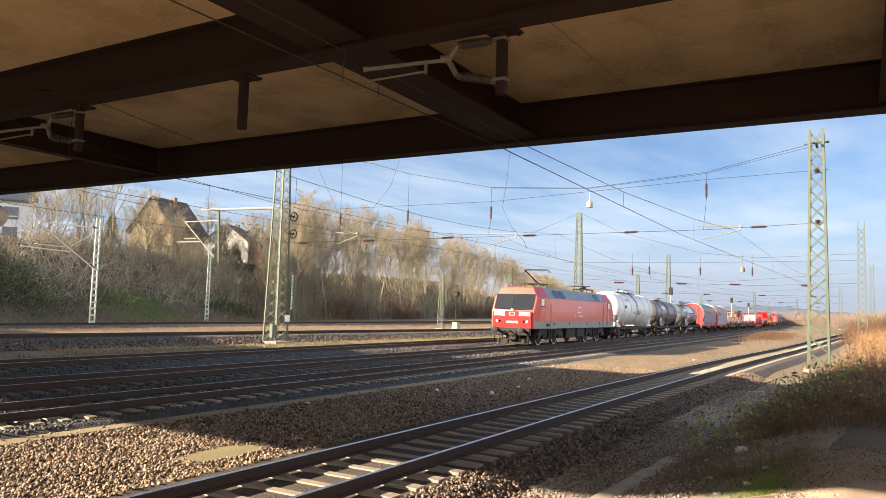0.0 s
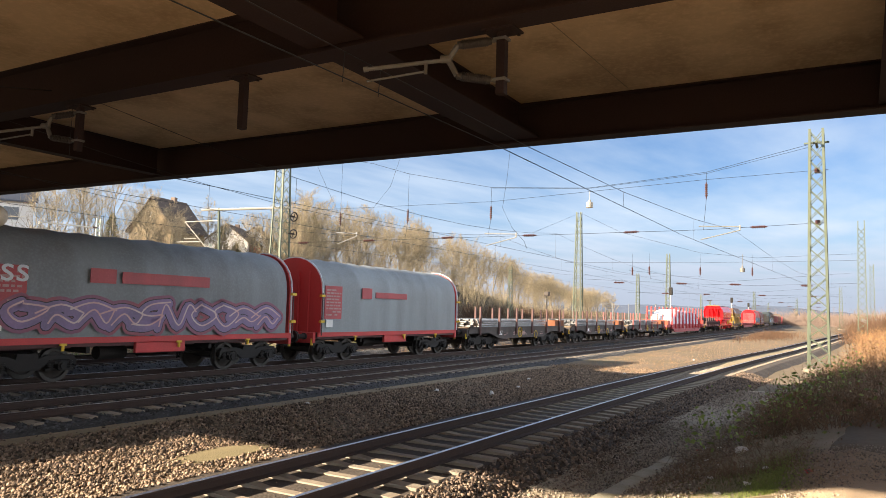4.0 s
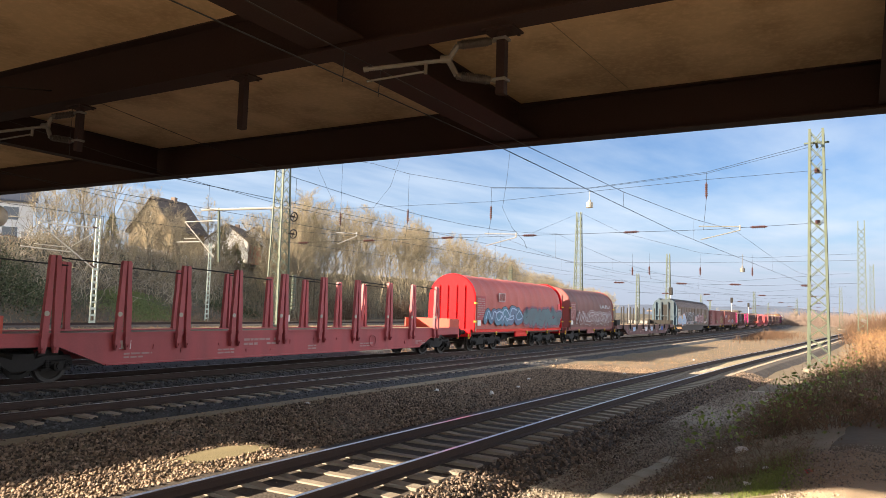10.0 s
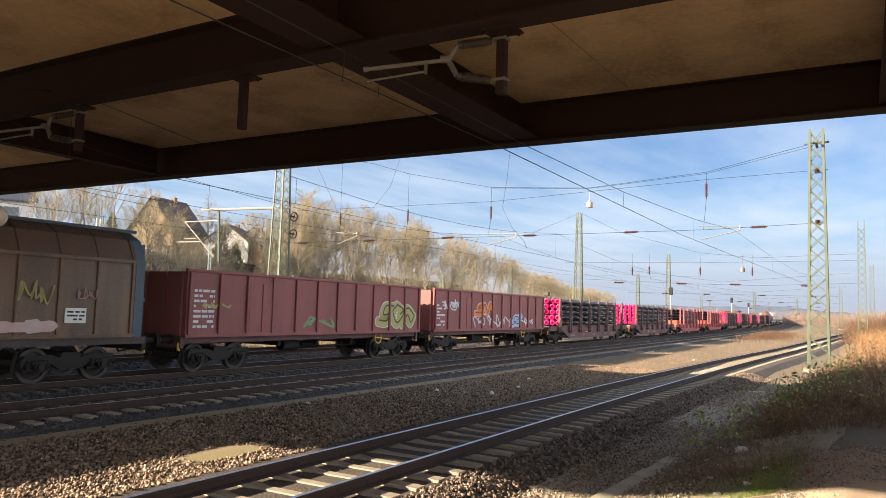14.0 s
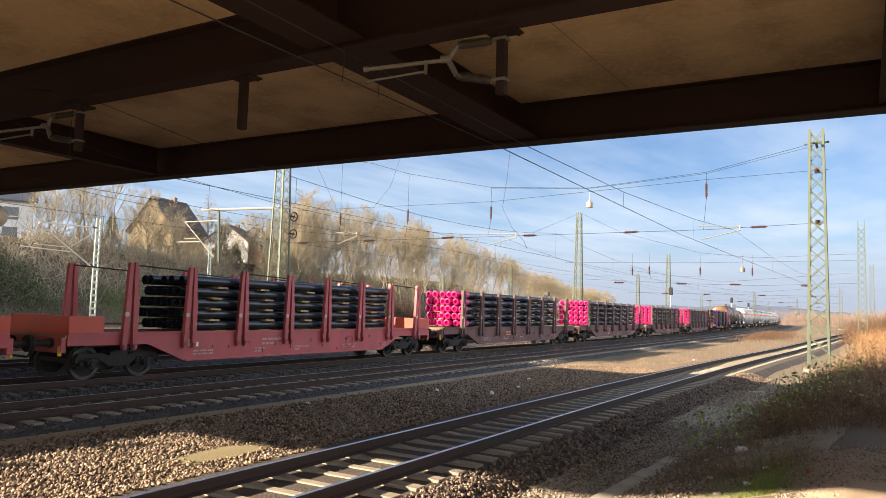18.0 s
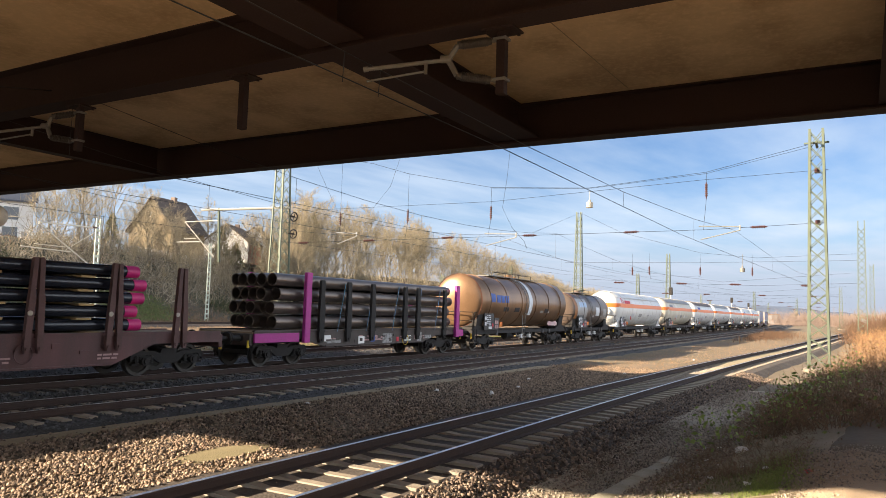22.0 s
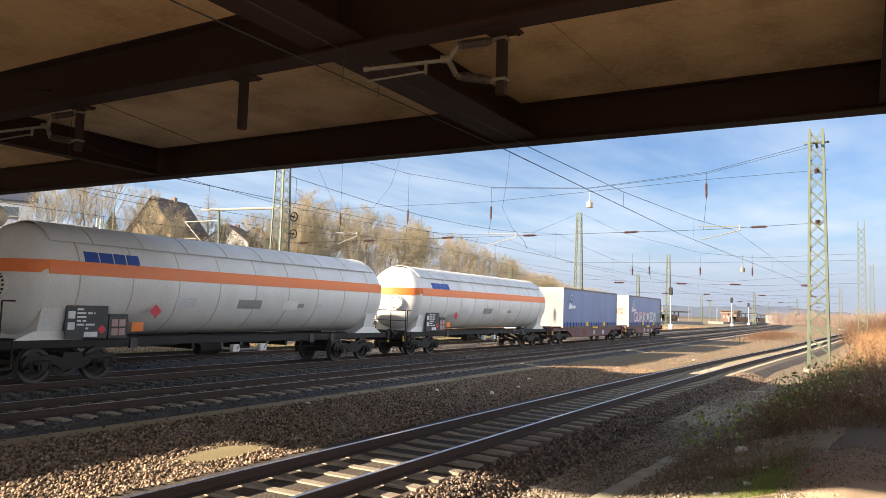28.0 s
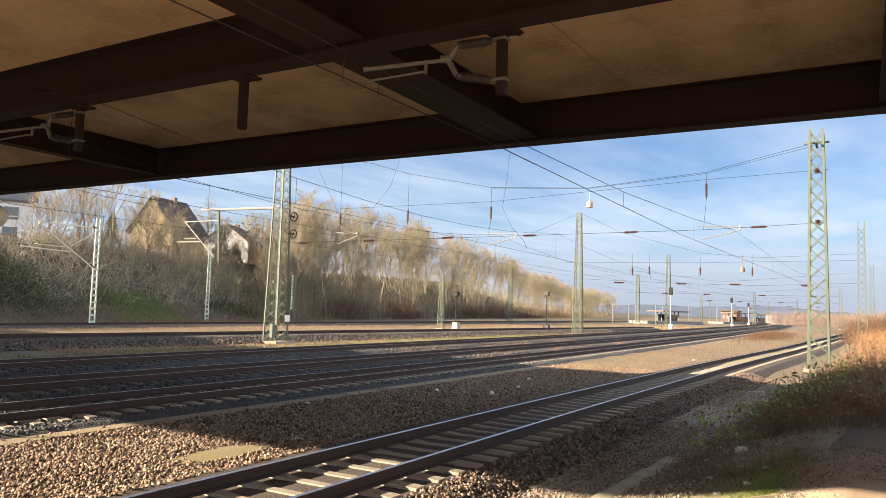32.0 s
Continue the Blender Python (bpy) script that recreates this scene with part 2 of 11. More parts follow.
def box(bm, x0, x1, y0, y1, z0, z1, bevel=0.0):
    vs = [bm.verts.new((x, y, z)) for x in (x0, x1) for y in (y0, y1) for z in (z0, z1)]
    fs = [bm.faces.new([vs[i] for i in q]) for q in ((0, 1, 3, 2), (4, 6, 7, 5), (0, 4, 5, 1), (2, 3, 7, 6), (0, 2, 6, 4), (1, 5, 7, 3))]
    if bevel:
        es = list({e for f in fs for e in f.edges})
        bmesh.ops.bevel(bm, geom=es, offset=bevel, segments=1, affect="EDGES", profile=0.5)
    return bm


def boxes(*rows, bevel=0.0):
    bm = bmesh.new()
    for r in rows:
        box(bm, *r, bevel=bevel)
    return bm


def rod(bm, a, b, r, n=8, r2=None, caps=True):
    a, b = Vector(a), Vector(b)
    d = b - a
    if d.length < 1e-6:
        return bm
    side = d.orthogonal().normalized()
    up = d.normalized().cross(side)
    r2 = r if r2 is None else r2
    rings = []
    for c, rad in ((a, r), (b, r2)):
        rings.append([bm.verts.new(c + (side * math.cos(2 * math.pi * k / n) + up * math.sin(2 * math.pi * k / n)) * rad) for k in range(n)])
    for k in range(n):
        bm.faces.new((rings[0][k], rings[0][(k + 1) % n], rings[1][(k + 1) % n], rings[1][k]))
    if caps and n > 2:
        bm.faces.new(rings[0][::-1])
        bm.faces.new(rings[1])
    return bm


def rods(rows, r=0.02, n=6):
    bm = bmesh.new()
    for row in rows:
        rod(bm, row[0], row[1], row[2] if len(row) > 2 else r, n)
    return bm


def wire_path(bm, pts, r, n=4):
    """One bent tube through a line of points."""
    pts = [Vector(p) for p in pts]
    prev = None
    for k, p in enumerate(pts):
        d = (pts[min(k + 1, len(pts) - 1)] - pts[max(k - 1, 0)]).normalized()
        u = d.cross(Vector((0, 0, 1)) if abs(d.z) < 0.95 else Vector((1, 0, 0))).normalized()
        w = d.cross(u)
        ring = [bm.verts.new(p + (u * math.cos(2 * math.pi * i / n) + w * math.sin(2 * math.pi * i / n)) * r) for i in range(n)]
        if prev:
            for i in range(n):
                bm.faces.new((prev[i], prev[(i + 1) % n], ring[(i + 1) % n], ring[i]))
        prev = ring
    return bm


def ribbed(bm, a, b, r, core, ribs, n=10):
    """A ribbed insulator body turned about the line from a to b."""
    a, b = Vector(a), Vector(b)
    d = (b - a).normalized()
    u = d.cross(Vector((0, 0, 1)) if abs(d.z) < 0.95 else Vector((1, 0, 0))).normalized()
    w = d.cross(u)
    prof = [(0.0, core)]
    for k in range(ribs):
        f = 0.1 + 0.8 * k / ribs
        prof += [(f, core), (f + 0.12 / ribs, r), (f + 0.5 / ribs, r * 0.92), (f + 0.62 / ribs, core)]
    prof.append((1.0, core))
    prev = None
    for f, q in prof:
        ring = [bm.verts.new(a.lerp(b, f) + (u * math.cos(2 * math.pi * i / n) + w * math.sin(2 * math.pi * i / n)) * q) for i in range(n)]
        if prev:
            for i in range(n):
                bm.faces.new((prev[i], prev[(i + 1) % n], ring[(i + 1) % n], ring[i]))
        else:
            bm.faces.new(ring[::-1])
        prev = ring
    bm.faces.new(prev)
    return bm


def prism(bm, prof, x0, x1, axis="x"):
    """A closed outline of (a, z) pairs drawn out along x (a is y) or along y (a is x)."""
    def at(x, a, z):
        return (x, a, z) if axis == "x" else (a, x, z)
    r0 = [bm.verts.new(at(x0, a, z)) for a, z in prof]
    r1 = [bm.verts.new(at(x1, a, z)) for a, z in prof]
    n = len(prof)
    for k in range(n):
        bm.faces.new((r0[k], r0[(k + 1) % n], r1[(k + 1) % n], r1[k]))
    bm.faces.new(r0[::-1])
    bm.faces.new(r1)
    bmesh.ops.recalc_face_normals(bm, faces=bm.faces)
    return bm


def lathe(bm, prof, y=0.0, z=0.0, n=32):
    """Rings (x, r) about an axis along x."""
    rings = []
    for x, r in prof:
        rings.append([bm.verts.new((x, y + r * math.cos(2 * math.pi * k / n), z + r * math.sin(2 * math.pi * k / n))) for k in range(n)])
    for a, b in zip(rings, rings[1:]):
        for k in range(n):
            bm.faces.new((a[k], a[(k + 1) % n], b[(k + 1) % n], b[k]))
    bm.faces.new(rings[0][::-1])
    bm.faces.new(rings[-1])
    bmesh.ops.recalc_face_normals(bm, faces=bm.faces)
    return bm


def disc(bm, x, y, z, r, w, n=20):
    """A wheel-like disc whose axis runs along y."""
    return rod(bm, (x, y - w / 2, z), (x, y + w / 2, z), r, n)


# ---- the line of the tracks: a gentle left-hand bend ----
BEND = 4916.0
LINE_Y = 19.69
SPEED = 24.277


def on_line(s, off=0.0, z=0.0):
    th = s / BEND
    return Vector((BEND * math.sin(th) - math.sin(th) * off, LINE_Y + BEND * (1 - math.cos(th)) + math.cos(th) * off, z))


def line_pose(s, z=0.0):
    return Matrix.Translation(on_line(s, 0, z)) @ Matrix.Rotation(s / BEND, 4, "Z")


# ---- ground ----
def height(x, y):
    """Level of the ground: track bed, rising bank on the near side, embankment beyond the far tracks."""
    z = -0.42
    near = 3.4 - 0.03 * max(0.0, min(x, 60) - 10)
    if y < near:
        z += min(1.0, (near - y) / 3.2) * 0.9
    return z


EDGE = ((-400, 20), (-60, 50), (20, 62), (40, 67.5), (75, 78), (110, 88), (200, 108), (350, 133), (600, 170), (1200, 230), (3700, 420))


def wood_edge(x):
    """Foot of the wooded bank, as y over x."""
    for (x0, y0), (x1, y1) in zip(EDGE, EDGE[1:]):
        if x <= x1:
            return y0 + (y1 - y0) * (x - x0) / (x1 - x0)
    return EDGE[-1][1]


def hill(x, y):
    d = y - wood_edge(x)
    if d <= 0:
        return 0.0
    k = min(1.0, d / 20.0)
    top = 10.0 if x < 120 else min(12.5, 10.0 + (x - 120) * 0.03)
    top *= max(0.0, min(1.0, (430 - x) / 190))
    return top * (k * k * (3 - 2 * k)) + max(0.0, d - 20) * 0.02


def grid_sheet(xs, ys, zf):
    bm = bmesh.new()
    rows = [[bm.verts.new((x, y, zf(x, y))) for y in ys] for x in xs]
    for a, b in zip(rows, rows[1:]):
        for k in range(len(ys) - 1):
            bm.faces.new((a[k], b[k], b[k + 1], a[k + 1]))
    return bm


def steps(*spans):
    out = []
    for a, b, n in spans:
        out += [a + (b - a) * k / n for k in range(n)]
    return out + [spans[-1][1]]


xs = steps((-400, -60, 8), (-60, 60, 80), (60, 400, 68), (400, 3600, 24))
ys = steps((-900, -40, 10), (-40, -4, 18), (-4, 5, 45), (5, 60, 38), (60, 200, 50), (200, 2600, 20))
ground = link("ground", grid_sheet(xs, ys, lambda x, y: height(x, y) + hill(x, y) + 0.05 * noise.noise((x * 0.4, y * 0.4, 0))), M["ground"], smooth=True)
ground.data.materials.append(M["bank"])
for face in ground.data.polygons:
    if face.center.x > -60 and face.center.y > wood_edge(face.center.x) - 1.5:
        face.material_index = 1
tagged(ground, "dry winter railway land with thin grass and earth", "ground", kind="structure")


# ---- tracks ----
RAIL = [(-0.075, -0.172), (0.075, -0.172), (0.075, -0.155), (0.012, -0.13), (0.012, -0.045), (0.036, -0.036), (0.036, -0.004), (0.028, 0.0), (-0.028, 0.0), (-0.036, -0.004), (-0.036, -0.036), (-0.012, -0.045), (-0.012, -0.13), (-0.075, -0.155)]


def sweep(prof, path, cap=True):
    """An outline (across, up) swept along a list of (place, heading)."""
    bm = bmesh.new()
    rings = []
    for c, th in path:
        n = Vector((-math.sin(th), math.cos(th), 0))
        rings.append([bm.verts.new(c + n * a + Vector((0, 0, z))) for a, z in prof])
    k = len(prof)
    for a, b in zip(rings, rings[1:]):
        for i in range(k):
            bm.faces.new((a[i], a[(i + 1) % k], b[(i + 1) % k], b[i]))
    bmesh.ops.recalc_face_normals(bm, faces=bm.faces)
    return bm


def sleeper_mesh():
    bm = bmesh.new()
    prof = [(-1.3, 0.15, 0.20), (-0.75, 0.15, 0.215), (-0.4, 0.11, 0.182), (0.4, 0.11, 0.182), (0.75, 0.15, 0.215), (1.3, 0.15, 0.20)]
    rings = []
    for y, w, h in prof:
        rings.append([bm.verts.new(v) for v in ((-w, y, -0.2), (w, y, -0.2), (w * 0.72, y, h - 0.2), (-w * 0.72, y, h - 0.2))])
    for a, b in zip(rings, rings[1:]):
        for i in range(4):
            bm.faces.new((a[i], a[(i + 1) % 4], b[(i + 1) % 4], b[i]))
    bm.faces.new(rings[0][::-1])
    bm.faces.new(rings[-1])
    bmesh.ops.recalc_face_normals(bm, faces=bm.faces)
    return bm


SLEEPER = None


def build_track(name, path_at, s0, s1, step, label, z=0.0, sleepers=(0, 0), shine=1, bed=True, deep=0.44, old=False, grey=False):
    """Two rails on sleepers in a ballast bed; path_at(s) gives place and heading of the middle line."""
    global SLEEPER
    t = thing(name, Matrix.Identity(4), label, "railway track", "tracks", "structure")
    n = int((s1 - s0) / step)
    path = [path_at(s0 + (s1 - s0) * k / n) for k in range(n + 1)]
    up = Vector((0, 0, z))
    for side in (-0.7535, 0.7535):
        edge = [(c + Vector((-math.sin(th), math.cos(th), 0)) * side + up, th) for c, th in path]
        r = part("rail", sweep(RAIL, edge), M["rail_side"], t, "rusty steel rail with a worn head", smooth=False)
        head = [(-0.031, -0.012), (0.031, -0.012), (0.029, 0.003), (-0.029, 0.003)]
        part("rail_head", sweep(head, edge), M["rail_head"] if shine == 1 else M["dull_head"] if shine else M["rail_side"], r, "polished running surface", smooth=False)
    if bed:
        prof = [(-1.9 - deep, -deep), (-1.75, -0.225), (1.75, -0.225), (1.9 + deep, -deep)]
        part("ballast_bed", sweep(prof, [(c + up, th) for c, th in path]), M["grey_bed" if grey else "ballast_bed"], t, smooth=False)
    if SLEEPER is None:
        SLEEPER = {}
        for worn in (False, True):
            SLEEPER[worn] = bpy.data.meshes.new("sleeper")
            b = sleeper_mesh()
            b.to_mesh(SLEEPER[worn])
            b.free()
            SLEEPER[worn].materials.append(M["old_sleeper" if worn else "sleeper"])
    s, count = sleepers[0], 0
    rest = bmesh.new()
    while s < sleepers[1]:
        c, th = path_at(s)
        m = Matrix.Translation(c + up + Vector((0, 0, -0.185))) @ Matrix.Rotation(th, 4, "Z")
        if count < 290:
            o = new("sleeper", SLEEPER[old])
            o.parent, o.matrix_basis = t, m
        else:
            rest_piece = bmesh.new()
            rest_piece.from_mesh(SLEEPER[old])
            rest_piece.transform(m)
            tmp = bpy.data.meshes.new("tmp")
            rest_piece.to_mesh(tmp)
            rest_piece.free()
            rest.from_mesh(tmp)
            bpy.data.meshes.remove(tmp)
        s += 0.6
        count += 1
    if len(rest.verts):
        tagged(part("far_sleepers", rest, M["old_sleeper" if old else "sleeper"], t, smooth=False), kind="stuff")
    else:
        rest.free()
    return t


def beside(off):
    return lambda s: (on_line(s, off), s / BEND)


def siding_at(s):
    """The near siding: straight past the bridge, then easing to the right and at last back to the left."""
    y = 6.62 - 0.0000 * s
    th = 0.0
    if s > 8:
        y -= 0.00052 * (min(s, 60) - 8) ** 2 if s < 60 else 0.00052 * 52 ** 2 + 0.0541 * 0.55 * (s - 60)
        th = -0.00104 * (min(s, 60) - 8) if s < 60 else -0.0298
    if s > 150:
        y += 0.00035 * (s - 150) ** 2
        th += 0.0007 * (s - 150)
    return Vector((s, y, 0.0)), th


build_track("siding_track", siding_at, -30, 230, 2.0, "near siding on pale concrete sleepers with bright rail heads", sleepers=(-2, 110))
build_track("middle_track", beside(-3.88), -40, 620, 5.0, "main line track on concrete sleepers in grey ballast", z=-0.1, deep=0.36, sleepers=(-6, 170), grey=True, shine=2)
build_track("train_track", beside(0.0), -60, 820, 5.0, "main line track that carries the freight train", sleepers=(-6, 170), old=True, grey=True, shine=2)
build_track("rear_track", beside(6.2), -40, 620, 5.0, "main line track beyond the train on wooden-grey sleepers", sleepers=(0, 170), old=True, grey=True, shine=2)


def yard_at(off, turn):
    def f(s):
        return Vector((s, off + turn * s, 0.0)), math.atan(turn)
    return f


build_track("yard_track", yard_at(40.3, -0.058), -20, 130, 6.0, "rusty yard track on a raised dark ballast bed", z=0.25, shine=0, deep=0.75)
build_track("outer_yard_track", yard_at(60.5, 0.06), -40, 330, 6.0, "rusty yard track below the wooded bank", shine=0, bed=True)


# ---- the road bridge overhead ----
DECK, LOW = 7.5, 6.5


def i_girder(x0, x1, y0, y1, along):
    """A rolled girder: two flanges and a web in one outline."""
    bm = bmesh.new()
    if along == "y":
        c, w, q, lo, hi = (x0 + x1) / 2, (x1 - x0) / 2, 0.02, LOW, DECK
        flange = w
    else:
        c, w, q, lo, hi = (y0 + y1) / 2, (y1 - y0) / 2, 0.015, LOW + 0.08, DECK - 0.004
        flange = 0.1
    prof = [(c - w, lo), (c + w, lo), (c + w, lo + 0.04), (c + q, lo + 0.04), (c + q, hi - 0.03), (c + flange, hi - 0.03), (c + flange, hi), (c - flange, hi), (c - flange, hi - 0.03), (c - q, hi - 0.03), (c - q, lo + 0.04), (c - w, lo + 0.04)]
    if along == "y":
        prism(bm, prof, y0, y1, "y")
    else:
        prism(bm, prof, x0, x1)
    return bm


def build_bridge():
    t = thing("road_bridge", Matrix.Identity(4), "steel girder road bridge with a weathered concrete deck over the tracks", "bridge", kind="structure")
    part("deck_slab", boxes((-2.1, 17.05, -30, 120, DECK, DECK + 0.3)), M["deck"], t, "stained concrete deck underside", smooth=False)
    for x in (16.6, 9.25, 1.9, -2.1):
        part("main_girder", i_girder(x, x + 0.5, -30, 120, "y"), M["girder"], t, "dark rust-brown steel girder", smooth=False)
    part("edge_beam", boxes((17.1, 17.3, -30, 120, LOW + 0.3, DECK + 1.0)), M["girder"], t, "dark edge beam with parapet", smooth=False)
    part("edge_beam", boxes((-2.3, -2.1, -30, 120, LOW + 0.3, DECK + 1.0)), M["girder"], t, smooth=False)
    for y0, y1 in ((-1.2, -0.32), (6.94, 8.1), (20.9, 21.3), (34.5, 34.9), (48, 48.4), (-8.5, -8.1), (-16, -15.6)):
        for a, b in ((-1.6, 1.9), (2.4, 9.25), (9.75, 16.6)):
            part("cross_girder", i_girder(a, b, y0, y1, "x"), M["girder"], t, smooth=False)
    bm = boxes((-3.4, 2.2, -0.012, 0.012, -0.004, 0.01))
    bm.transform(pose(14.2, 4.75, DECK, 0, 0, -2.3))
    part("deck_joint", bm, M["sand"], t, "pale joint line in the deck", smooth=False)
    part("abutment", boxes((-2.1, 17.05, -30, -24, -1, LOW)), M["deck"], t, smooth=False)
    part("abutment", boxes((-2.1, 17.05, 112, 120, -1, LOW)), M["deck"], t, smooth=False)
    return t


build_bridge()


# ---- masts ----
def lattice(h, w0, w1, pitch, leg=0.05, flat=0.02):
    """Four tapering corner legs with crossed bars on each side."""
    legs, bars = [], []
    def corner(k, z):
        w = (w0 + (w1 - w0) * z / h) / 2
        sx, sy = ((-1, -1), (1, -1), (1, 1), (-1, 1))[k]
        return Vector((sx * w, sy * w, z))
    for k in range(4):
        legs.append((corner(k, 0), corner(k, h)))
    z = 0.3
    while z + pitch < h:
        for k in range(4):
            j = (k + 1) % 4
            bars.append((corner(k, z), corner(j, z + pitch)))
            bars.append((corner(j, z), corner(k, z + pitch)))
        z += pitch
    return legs, bars


def build_mast(name, x, y, h, w0, w1, pitch, label, z=-0.5, leg=0.05, bar=0.018, turn=0.0):
    t = thing(name, pose(x, y, z, 0, 0, turn), label, "mast", "overhead line masts")
    legs, bars = lattice(h, w0, w1, pitch)
    for a, b in legs:
        bm = bmesh.new()
        rod(bm, a, b, leg, 4)
        part("leg", bm, M["mast"], t, smooth=False)
    part("lattice", rods(bars, bar, 4), M["mast"], t, smooth=False)
    part("foot", boxes((-w0 * 0.75, w0 * 0.75, -w0 * 0.75, w0 * 0.75, -0.3, 0.25)), M["sleeper"], t, smooth=False)
    return t




